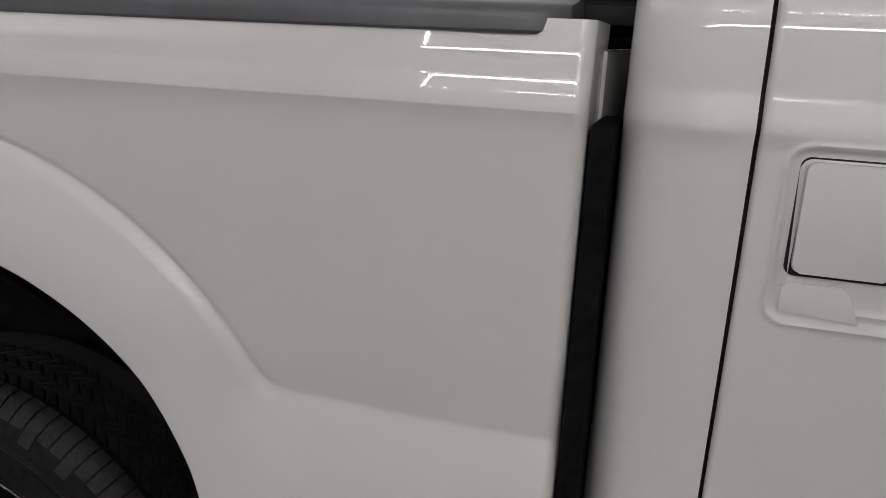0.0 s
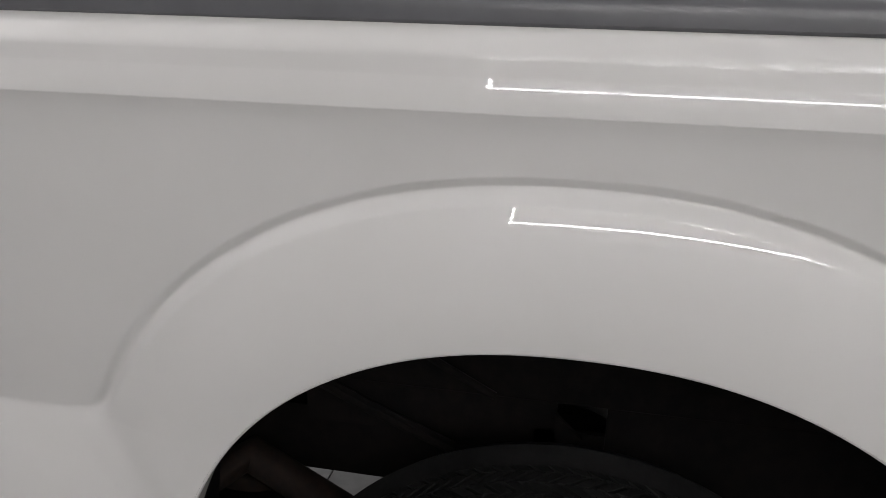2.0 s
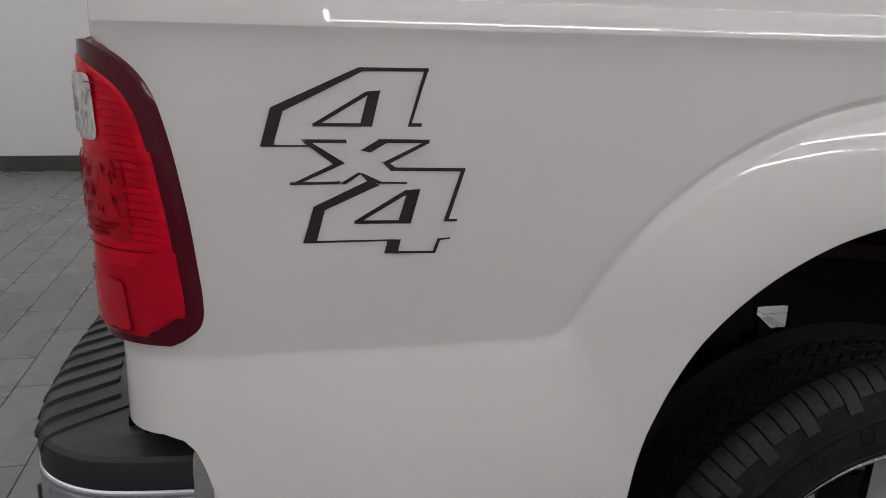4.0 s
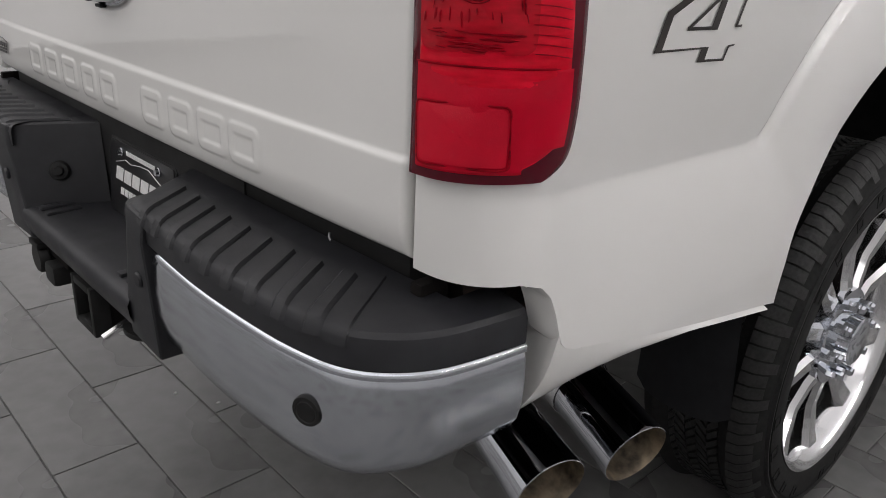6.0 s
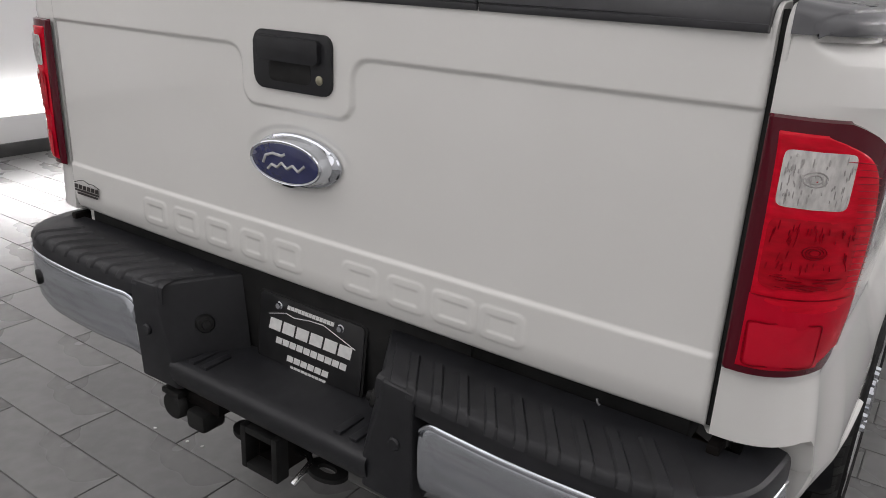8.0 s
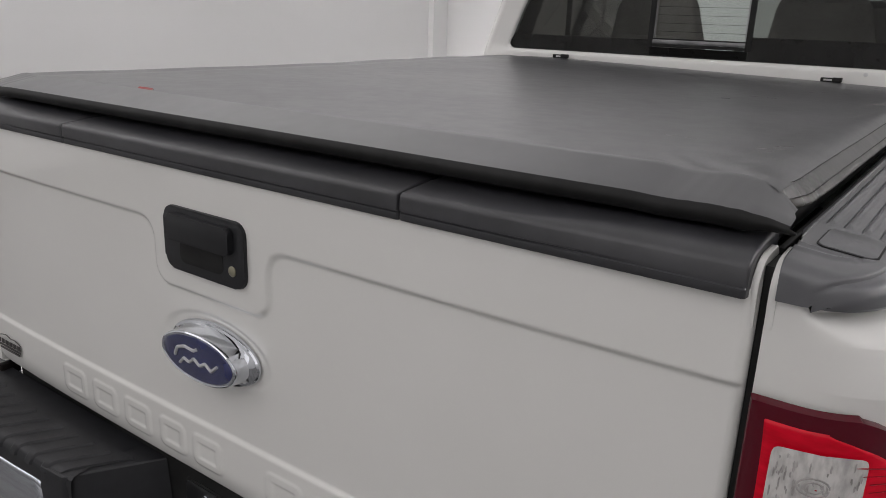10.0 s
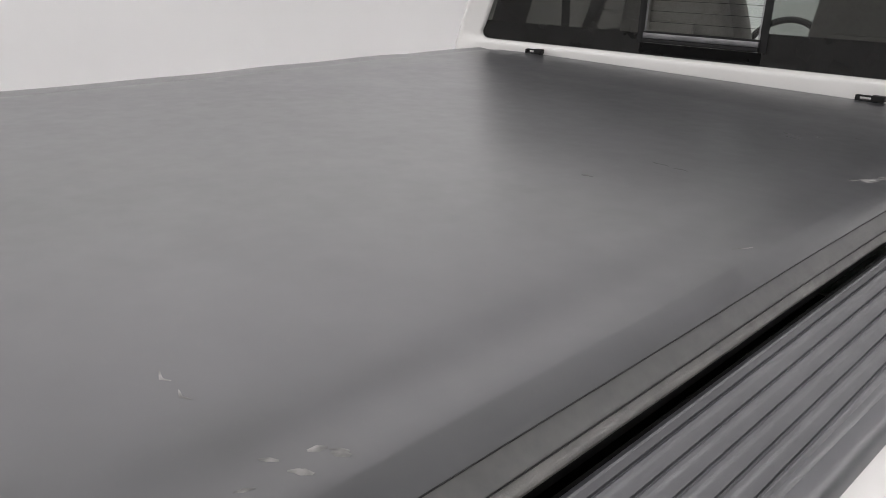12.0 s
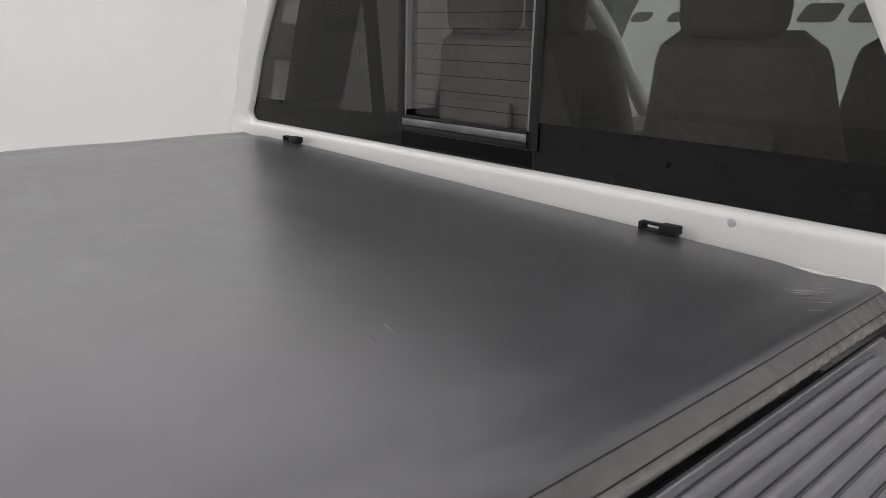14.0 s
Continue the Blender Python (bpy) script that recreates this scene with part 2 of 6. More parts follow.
def thing(name, label, category, m=None, kind="", group=""):
    ob = new(name)
    ob.empty_display_size = 0.1
    if m:
        ob.matrix_world = m
    return tagged(ob, label, category, group, kind)


def part(name, bm, mat, parent=None, label="", angle=38):
    me = bpy.data.meshes.new(name)
    bmesh.ops.recalc_face_normals(bm, faces=bm.faces)
    bm.to_mesh(me)
    bm.free()
    finish(me, mat, angle)
    ob = new(name, me)
    if parent:
        ob.parent = parent
    if label:
        ob["label"] = label
    return ob


def sheet(fn, us, vs, closed=False):
    """A grid of quads through fn(u, v)."""
    bm = bmesh.new()
    rows = [[bm.verts.new(fn(u, v)) for v in vs] for u in us]
    n = len(rows)
    for i in range(n if closed else n - 1):
        a, b = rows[i], rows[(i + 1) % n]
        for j in range(len(vs) - 1):
            bm.faces.new((a[j], b[j], b[j + 1], a[j + 1]))
    return bm


def box(x0, x1, y0, y1, z0, z1, bevel=0.0, seg=2, bm=None):
    bm2 = bmesh.new()
    bmesh.ops.create_cube(bm2, size=1.0)
    for v in bm2.verts:
        v.co = Vector((x0 if v.co.x < 0 else x1, y0 if v.co.y < 0 else y1, z0 if v.co.z < 0 else z1))
    if bevel:
        bmesh.ops.bevel(bm2, geom=bm2.edges[:], offset=bevel, segments=seg, profile=0.6, affect="EDGES", clamp_overlap=True)
    return merge(bm, bm2)


def merge(bm, other, m=None):
    if m is not None:
        bmesh.ops.transform(other, matrix=m, verts=other.verts)
    if bm is None:
        return other
    me = bpy.data.meshes.new("tmp")
    other.to_mesh(me)
    other.free()
    bm.from_mesh(me)
    bpy.data.meshes.remove(me)
    return bm


def tube(pts, radius, sides=12, bm=None, caps=True):
    """A round tube along points; radius a number or one a point."""
    b2 = bmesh.new()
    pts = [Vector(p) for p in pts]
    rad = radius if isinstance(radius, (list, tuple)) else [radius] * len(pts)
    up = Vector((0.13, 0.27, 0.95))
    rings = []
    for i, p in enumerate(pts):
        d = (pts[min(i + 1, len(pts) - 1)] - pts[max(i - 1, 0)]).normalized()
        a = d.cross(up).normalized()
        b = a.cross(d).normalized()
        rings.append([b2.verts.new(p + rad[i] * (math.cos(k * math.tau / sides) * a + math.sin(k * math.tau / sides) * b)) for k in range(sides)])
    for r, s in zip(rings, rings[1:]):
        for k in range(sides):
            b2.faces.new((r[k], r[(k + 1) % sides], s[(k + 1) % sides], s[k]))
    if caps:
        b2.faces.new(rings[0][::-1])
        b2.faces.new(rings[-1])
    return merge(bm, b2)


def lathe(profile, m=None, sides=48, bm=None):
    """A turned form about z through (radius, height) pairs."""
    b2 = bmesh.new()
    rings = [[b2.verts.new((r * math.cos(k * math.tau / sides), r * math.sin(k * math.tau / sides), h)) for k in range(sides)] for r, h in profile]
    for a, b in zip(rings, rings[1:]):
        for k in range(sides):
            b2.faces.new((a[k], a[(k + 1) % sides], b[(k + 1) % sides], b[k]))
    bmesh.ops.remove_doubles(b2, verts=b2.verts, dist=1e-5)
    return merge(bm, b2, m)


def prism(outline, z0, z1, bevel=0.0, seg=2, bm=None):
    """An outline in plan, raised from z0 to z1."""
    b2 = bmesh.new()
    low = [b2.verts.new((x, y, z0)) for x, y in outline]
    top = [b2.verts.new((x, y, z1)) for x, y in outline]
    n = len(outline)
    b2.faces.new(low[::-1])
    b2.faces.new(top)
    for i in range(n):
        b2.faces.new((low[i], low[(i + 1) % n], top[(i + 1) % n], top[i]))
    if bevel:
        edges = [e for e in b2.edges if abs(e.verts[0].co.z - e.verts[1].co.z) < 1e-6]
        bmesh.ops.bevel(b2, geom=edges, offset=bevel, segments=seg, profile=0.6, affect="EDGES", clamp_overlap=True)
    return merge(bm, b2)


def rounded(x0, x1, y0, y1, r, n=6):
    pts = []
    for cx, cy, a0 in ((x1 - r, y1 - r, 0), (x0 + r, y1 - r, 90), (x0 + r, y0 + r, 180), (x1 - r, y0 + r, 270)):
        pts += [(cx + r * math.cos(radians(a0 + 90 * k / n)), cy + r * math.sin(radians(a0 + 90 * k / n))) for k in range(n + 1)]
    return pts


def lerp(x, xs, ys):
    return float(np.interp(x, xs, ys))


def smooth(t):
    t = min(1.0, max(0.0, t))
    return t * t * (3 - 2 * t)


def frange(a, b, n):
    return [a + (b - a) * i / n for i in range(n + 1)]


FLIP = Matrix.Diagonal((-1, 1, 1, 1))


def mirror(bm):
    bmesh.ops.transform(bm, matrix=FLIP, verts=bm.verts)
    return bm


# ---------------------------------------------------------------- the room
# x to the truck's right, y towards its front, z up; the tailgate's outer face stands near y = 0.
def slab(name, x0, x1, y0, y1, z0, z1, mat, label, category):
    return tagged(part(name, box(x0, x1, y0, y1, z0, z1), mat, None), label, category, kind="structure")


XL, XR, YB, YF = -6.4, 5.2, -5.0, 7.6
slab("wall_left_rear", XL - 0.15, XL, YB, 0.9, 0, CEIL, WALLPAINT, "plain white painted showroom wall", "wall")
slab("wall_return", XL - 0.15, -5.1, 0.9, 1.05, 0, CEIL, WALLPAINT, "plain white painted wall return", "wall")
slab("wall_left_front", -5.25, -5.1, 1.05, YF, 0, CEIL, WALLPAINT, "white painted wall above a lit cove", "wall")
slab("wall_front", -5.25, XR, YF, YF + 0.15, 0, CEIL, WALLPAINT, "white painted wall ahead of the truck", "wall")
slab("wall_right", XR, XR + 0.15, YB, YF, 0, CEIL, WALLPAINT, "plain white painted showroom wall", "wall")
slab("wall_back", XL - 0.15, XR + 0.15, YB - 0.15, YB, 0, CEIL, WALLPAINT, "plain white painted wall behind the truck", "wall")
slab("ceiling", XL - 0.15, XR + 0.15, YB - 0.15, YF + 0.15, CEIL, CEIL + 0.12, CEILPAINT, "white painted flat ceiling", "ceiling")
slab("baseboard_rear", XL, XL + 0.015, YB, 0.9, 0, 0.15, BASEBOARD, "dark grey tiled baseboard", "baseboard")
slab("baseboard_return", XL + 0.015, -5.1, 0.885, 0.9, 0, 0.15, BASEBOARD, "dark grey tiled baseboard", "baseboard")
slab("trim_corner", -5.1, -5.02, 7.3, YF, 0, CEIL, WALLPAINT, "white painted corner post", "trim")

# lit cove along the foot of the left wall
cove = thing("light_cove", "low white ledge with a bright strip light along the wall", "light cove", kind="structure")
part("ledge", box(-5.1, -4.93, 1.06, YF, 0.0, 0.30, 0.006), WALLPAINT, cove, "white ledge")
part("curb", box(-4.93, -4.90, 1.06, YF, 0.0, 0.10, 0.004), BASEBOARD, cove, "dark grey curb")
part("light_strip", box(-5.1, -5.06, 1.08, YF - 0.02, 0.36, 0.47, 0.004), LEDCOVE, cove, "glowing strip")
area_lamp("cove_lamp", pose(-5.02, 4.3, 0.42, 0, -90, 0), 0.1, 6.0, 11)

# ceiling panels and the strip frame that the paint mirrors
for px_, py_, watts_ in PANELS:
    lamp = thing("ceiling_panel_light", "large flat glowing ceiling panel with a slim white frame", "ceiling light", group="ceiling panel lights")
    part("frame", box(px_ - PANEL_X / 2 - 0.04, px_ + PANEL_X / 2 + 0.04, py_ - PANEL_Y / 2 - 0.03, py_ + PANEL_Y / 2 + 0.03, CEIL - 0.045, CEIL, 0.004), CEILPAINT, lamp, "slim white frame")
    part("diffuser", box(px_ - PANEL_X / 2, px_ + PANEL_X / 2, py_ - PANEL_Y / 2, py_ + PANEL_Y / 2, CEIL - 0.052, CEIL - 0.046), PANELGLOW, lamp, "glowing diffuser")


def strip_frame(x, z0, z1, y0, y1):
    t = thing("strip_light_frame", "long rectangle of slim glowing strip lights high on the white wall", "strip light")
    for a in ((y0, y1, z0, z0 + 0.036), (y0, y1, z1 - 0.036, z1), (y0, y0 + 0.036, z0 + 0.037, z1 - 0.037), (y1 - 0.036, y1, z0 + 0.037, z1 - 0.037)):
        part("channel", box(x + 0.006, XR, a[0], a[1], a[2], a[3], 0.003), CEILPAINT, t, "white channel")
        part("strip", box(x, x + 0.005, a[0] + 0.004, a[1] - 0.004, a[2] + 0.004, a[3] - 0.004), LED, t, "glowing strip")


strip_frame(XR - 0.04, 2.74, 3.30, 0.47, 6.8)

# wall fittings
outlet = thing("wall_outlet", "white double wall socket plate", "outlet")
part("cover_plate", box(XL, XL + 0.01, -1.01, -0.87, 1.345, 1.465, 0.004), WALLPAINT, outlet, "white plate")
for y in (-0.97, -0.91):
    part("socket", box(XL + 0.0095, XL + 0.013, y - 0.012, y + 0.012, 1.385, 1.425, 0.002), BLACK, outlet)
gland = thing("cable_gland", "round black cable outlet on the wall", "cable outlet")
part("ring", lathe([(0.0, 0.02), (0.03, 0.02), (0.04, 0.012), (0.042, 0.0)], pose(XL, -1.223, 1.253, 0, 90, 0), 20), BLACK, gland)


# ---------------------------------------------------------------- the truck: shared shapes
# Side panel in plan: along the rear face, round the corner, then forward.
R_CORNER = 0.10
BED_REAR, BED_FRONT = 0.035, 2.136
WHEEL_Y, WHEEL_R = 1.185, 0.425
ARCH_Y, ARCH_A, ARCH_B, ARCH_Z = 1.173, 0.474, 0.4913, 0.62
ARCH_FRONT, ARCH_P = 0.4984, 2.23


BELT = 0.0036
SIDE_Z = [0.60, 0.94, 1.05, 1.2, 1.30 + BELT, 1.320 + BELT, 1.328 + BELT, 1.334 + BELT, 1.338 + BELT]
SIDE_X = [0.950, 0.957, 0.969, 0.979, 0.9842, 0.9868, 0.9888, 0.9906, 0.9902]
# above the belt crease the panel leans in along a smooth curve
while SIDE_Z[-1] < 1.452:
    zq = SIDE_Z[-1] + 0.001
    SIDE_X.append(SIDE_X[-1] - 0.001 * lerp(zq - BELT, (1.338, 1.340, 1.365, 1.369, 1.385, 1.41, 1.43, 1.45), (0.12, 0.150, 0.250, 0.14, 0.155, 0.186, 0.193, 0.198)))
    SIDE_Z.append(zq)


def side_x(z):
    return lerp(z, SIDE_Z, SIDE_X)


BED_IN = 0.8345


def cap_edge(y):
    """Outer edge of the rail cap; the rail narrows towards the rear."""
    return lerp(y, (0.15, 0.30, 0.50, 0.90, 1.20, 1.60, 2.10), (0.938, 0.9405, 0.944, 0.953, 0.964, 0.976, 0.985))


def side_in(y, z):
    """How far the panel draws in: a slight taper to the rear, and the shoulder that rolls under the cap."""
    d = 0.006 * (1 - smooth((y - 0.135) / 0.5))
    z0 = lerp(y, (0.15, 0.45), (1.380, 1.386))
    r = min(1.0, max(0.0, (z - z0) / 0.030))
    return d + r * r * max(0.0, 0.972 - cap_edge(y) + 0.010)


def flare(y, z):
    """How far the wheel flare and the sill bulge out, past a soft groove that rings the flare."""
    q, wide = (2.283, 0.632) if y < 1.172 else (2.115, 0.650)
    e = ((abs(y - 1.172) / wide) ** q + (max(0.0, z - 0.62) / 0.659) ** q) ** (1 / q)
    d1, d2 = 0.9444 - z, (1 - e) * 0.62
    k = 0.020
    d = max(d1, d2) + k * max(0.0, 1 - abs(d1 - d2) / (2 * k)) ** 2 * 0.5
    part_arch = smooth((d2 - d1) / 0.05 + 0.5)
    deep = 0.0003 + 0.0040 * part_arch
    if d <= -0.002:
        return 0.0
    groove = -deep * smooth((d + 0.002) / 0.012) * (1 - smooth((d - 0.010) / 0.016))
    d = max(0.0, d - 0.008 * part_arch)
    sill = 0.042 * (1 - (1 - min(1.0, d / 0.215)) ** 1.6)
    arch = 0.042 * (1 - (1 - min(1.0, d / 0.165)) ** 1.9)
    return sill + (arch - sill) * smooth((d2 - d1) / 0.14 + 0.5) + groove


def side_point(s, z, out=0.0):
    """A point of the right side panel; s runs from the tailgate gap round the corner."""
    xs = side_x(z) - (0.006 if s < S_STRAIGHT + 0.135 else 0.0)
    flat = side_x(z) - 0.006 - R_CORNER - BED_IN
    arc = S_STRAIGHT + BED_REAR + R_CORNER - flat
    if s < flat:
        p, n = Vector((BED_IN + s, BED_REAR, z)), Vector((0, -1, 0))
        fade = 0.0
    elif s < flat + arc:
        a = (s - flat) / arc * math.pi / 2
        n = Vector((math.sin(a), -math.cos(a), 0))
        p = Vector((xs - R_CORNER, BED_REAR + R_CORNER, z)) + n * R_CORNER
        fade = 0.6 * smooth(a / 1.57)
    else:
        y = s - S_STRAIGHT
        n = Vector((1, 0, 0))
        p = Vector((xs - side_in(y, z), y, z))
        fade = 0.6 + 0.4 * smooth((y - 0.135) / 0.2)
    if s < S_STRAIGHT + 0.135:
        p.x -= (side_in(0.135, z) - 0.006) * smooth((p.x - 0.845) / 0.09)
    return p + n * (out + fade * flare(p.y, z))


def bottom_z(y):
    """The lower edge of the side panel, with the wheel opening."""
    u = abs(y - ARCH_Y) / (ARCH_A if y < ARCH_Y else ARCH_FRONT)
    base = lerp(y, (0.0, 0.09, 0.115, 0.129, 0.139, 0.146, 0.152, 0.160, 0.175, 0.25, 0.45, 0.66, 0.70, 1.70, 1.75, 2.2), (0.838, 0.846, 0.840, 0.825, 0.800, 0.775, 0.760, 0.752, 0.746, 0.736, 0.702, 0.668, 0.66, 0.62, 0.60, 0.60))
    if abs(u) < 1:
        base = max(base, ARCH_Z + ARCH_B * (1 - u ** ARCH_P) ** (1 / ARCH_P))
    return base


S_STRAIGHT = 0.9735 - R_CORNER - BED_IN + R_CORNER * math.pi / 2 - BED_REAR - R_CORNER  # s = y + this, along the straight


def bed_side_mesh(ny, nz):
    ys = set(frange(0.14, BED_FRONT - 0.012, ny))
    for k in range(1, 90):
        ys.add(ARCH_Y + (ARCH_FRONT if k < 45 else ARCH_A) * math.cos(math.pi * k / 90))
    for y in (ARCH_Y - ARCH_A, ARCH_Y - ARCH_A + 0.0001, ARCH_Y + ARCH_FRONT - 0.0001, ARCH_Y + ARCH_FRONT):
        ys.add(y)
    ss = frange(0.0, S_STRAIGHT + 0.135, 62) + [y + S_STRAIGHT for y in frange(0.136, 0.1755, 20)] + [y + S_STRAIGHT for y in sorted(ys) if y > 0.1765]
    belt = frange(1.336, 1.372, 24)
    top = sorted(set(belt + [1.28, 1.295, 1.305, 1.312, 1.318, 1.322, 1.326, 1.330, 1.333, 1.335, 1.338, 1.3415, 1.345, 1.3485, 1.352, 1.3555, 1.359, 1.3625, 1.366, 1.369, 1.372, 1.378, 1.385, 1.386, 1.389, 1.392, 1.395, 1.398, 1.401, 1.404, 1.407, 1.41, 1.413, 1.416, 1.419, 1.422, 1.425, 1.428, 1.431]))
    bm = bmesh.new()
    cols = []
    for s in ss:
        y = side_point(s, 1.2).y
        zb = bottom_z(y)
        zs = [zb + (1.28 - zb) * (i / nz) for i in range(nz)] + top
        col = [side_point(s, z) for z in zs]
        lip = col[0].copy()
        inward = Vector((-1, 0, 0)) if y > 0.1 else Vector((-0.6, 0.8, 0))
        col = [lip + inward * 0.05 + Vector((0, 0, 0.004)), lip + inward * 0.006 + Vector((0, 0, -0.003))] + col
        cols.append([bm.verts.new(p) for p in col])
    # the front edge folds inwards
    for dx, dy in ((0.004, 0.006), (0.012, 0.011), (0.03, 0.012), (0.16, 0.012)):
        base = [side_point(BED_FRONT - 0.012 + S_STRAIGHT, z) for z in zs]
        col = [p + Vector((-dx, dy, 0)) for p in base]
        col = [col[0] + Vector((-0.05, 0, 0.004)), col[0] + Vector((-0.006, 0, -0.003))] + col
        cols.append([bm.verts.new(p) for p in col])
    for a, b in zip(cols, cols[1:]):
        for j in range(len(a) - 1):
            bm.faces.new((a[j], b[j], b[j + 1], a[j + 1]))
    # inner edge beside the tailgate
    edge = [bm.verts.new(v.co + Vector((0.0, 0.07, 0))) for v in cols[0]]
    for j in range(len(edge) - 1):
        bm.faces.new((edge[j], cols[0][j], cols[0][j + 1], edge[j + 1]))
    return bm


def turn_under(y, v):
    """The lower edge behind the bumper rolls under, deepest at the rear corner."""
    top = side_point(y + S_STRAIGHT, bottom_z(y))
    low = Vector((lerp(y, (0.146, 0.22, 0.30, 0.42, 0.66), (0.905, 0.932, 0.956, 0.976, 0.985)), y, lerp(y, (0.146, 0.22, 0.30, 0.42, 0.66), (0.625, 0.664, 0.692, 0.701, 0.664))))
    bulge = 0.012 * math.sin(math.pi * v)
    return top + (low - top) * v + Vector((bulge, 0, -0.3 * bulge))


truck = thing("pickup_truck", "pearl white four-door pickup truck with chrome rear bumper", "pickup truck")
side_r = part("bed_side", bed_side_mesh(420, 230), PAINT, truck, "white bed side with flared wheel arch", 50)
for flip in (False, True):
    bm = sheet(turn_under, frange(0.1465, 0.66, 40), frange(0, 1, 10))
    # the rear edge folds forwards into the housing
    rim_ = [bm.verts.new(turn_under(0.1465, v)) for v in frange(0, 1, 10)]
    back_ = [bm.verts.new(turn_under(0.1465, v) + Vector((-0.07, 0.03, 0.0))) for v in frange(0, 1, 10)]
    for i in range(10):
        bm.faces.new((rim_[i], rim_[i + 1], back_[i + 1], back_[i]))
    part("sill_return", mirror(bm) if flip else bm, PAINT, truck, "white lower edge rolled under behind the bumper", 50)
side_l = part("bed_side", mirror(bed_side_mesh(120, 70)), PAINT, truck, "white bed side with flared wheel arch", 50)


def wheel_lip():
    """The rolled edge that follows the wheel opening."""
    run = [ARCH_Y - ARCH_A * 0.9985 + (ARCH_A + ARCH_FRONT) * 0.9985 * (0.5 - 0.5 * math.cos(math.pi * k / 90)) for k in range(91)]
    pts = [side_point(y + S_STRAIGHT, bottom_z(y)) + Vector((-0.0035, 0, -0.0005)) for y in run]
    return tube(pts, 0.0032, 8)


part("wheel_lip", wheel_lip(), PAINT, side_r, "rolled white lip of the wheel opening")
part("wheel_lip", mirror(wheel_lip()), PAINT, side_l, "rolled white lip of the wheel opening")


# ---------------------------------------------------------------- four-by-four decal
def flat_shape(outline, lift):
    """A filled outline of (y, z) corners laid on the side panel."""
    b = bmesh.new()
    vs = [b.verts.new((side_point(y + S_STRAIGHT, z).x + lift, y, z)) for y, z in outline]
    for tri in tessellate_polygon([[Vector((y, z, 0.0)) for y, z in outline]]):
        b.faces.new([vs[i] for i in tri])
    return b


FOUR = [
    [(0.2196, 1.2052), (0.2324, 1.2494), (0.3306, 1.2946), (0.4103, 1.2947), (0.4111, 1.2909), (0.3351, 1.2903), (0.2458, 1.2451), (0.2340, 1.2051)],
    [(0.4064, 1.2946), (0.4110, 1.2947), (0.3925, 1.2321), (0.4046, 1.2321), (0.4040, 1.2281), (0.3879, 1.2281)],
    [(0.2197, 1.2071), (0.2782, 1.2068), (0.2781, 1.2049), (0.2196, 1.2052)],
    [(0.2786, 1.2313), (0.3389, 1.2678), (0.3557, 1.2693), (0.3545, 1.2648), (0.3409, 1.2634), (0.2882, 1.2319)],
    [(0.3409, 1.2634), (0.3551, 1.2674), (0.3462, 1.2281), (0.3318, 1.2281)],
    [(0.2786, 1.2319), (0.3345, 1.2320), (0.3345, 1.2281), (0.2786, 1.2281)],
]
CROSS = [
    [(0.2643, 1.2134), (0.3162, 1.2132), (0.3175, 1.2093), (0.2757, 1.2094)],
    [(0.2656, 1.2121), (0.2776, 1.2094), (0.3154, 1.1855), (0.3017, 1.1843)],
    [(0.3017, 1.1849), (0.3154, 1.1855), (0.2664, 1.1634), (0.2516, 1.1609)],
    [(0.2517, 1.1636), (0.3107, 1.1640), (0.3081, 1.1607), (0.2516, 1.1603)],
    [(0.3081, 1.1607), (0.3306, 1.1746), (0.3346, 1.1731), (0.3160, 1.1605)],
    [(0.3306, 1.1746), (0.3365, 1.1731), (0.3587, 1.1626), (0.3446, 1.1601)],
    [(0.3533, 1.1633), (0.3886, 1.1621), (0.3887, 1.1600), (0.3534, 1.1606)],
    [(0.3331, 1.2006), (0.3542, 1.2131), (0.3635, 1.2091), (0.3444, 1.1979)],
    [(0.3529, 1.2137), (0.4146, 1.2129), (0.4133, 1.2088), (0.3555, 1.2091)],
    [(0.4092, 1.2109), (0.4153, 1.2095), (0.3678, 1.1849), (0.3584, 1.1857)],
    [(0.3584, 1.1864), (0.3678, 1.1849), (0.3774, 1.1780), (0.3693, 1.1754)],
    [(0.3679, 1.1802), (0.4588, 1.1785), (0.4590, 1.1743), (0.3693, 1.1761)],
]
LOWER = [
    [(0.4546, 1.1785), (0.4595, 1.1778), (0.4411, 1.1151), (0.4518, 1.1155), (0.4512, 1.1119), (0.4348, 1.1123)],
    [(0.2655, 1.0897), (0.2782, 1.1339), (0.3426, 1.1649), (0.3561, 1.1592), (0.2913, 1.1295), (0.2808, 1.0892)],
    [(0.2656, 1.0918), (0.3763, 1.0910), (0.3763, 1.0888), (0.2655, 1.0890)],
    [(0.3626, 1.0740), (0.3665, 1.0906), (0.3826, 1.0908), (0.3787, 1.0734)],
    [(0.3626, 1.0762), (0.4226, 1.0747), (0.4278, 1.0907), (0.4442, 1.0917), (0.4436, 1.0895), (0.4314, 1.0884), (0.4256, 1.0716), (0.3626, 1.0733)],
    [(0.3260, 1.1153), (0.3868, 1.1524), (0.4047, 1.1535), (0.4034, 1.1486), (0.3903, 1.1482), (0.3361, 1.1158)],
    [(0.3889, 1.1482), (0.4047, 1.1521), (0.3940, 1.1106), (0.3780, 1.1111)],
    [(0.3260, 1.1160), (0.3814, 1.1152), (0.3815, 1.1110), (0.3260, 1.1118)],
]
for k, outline in enumerate(FOUR + CROSS + LOWER):
    part("decal_stroke", flat_shape(outline, 0.0014 + 0.0001 * (k % 4)), DECAL, side_r, "dark vinyl stroke of the 4x4 decal")


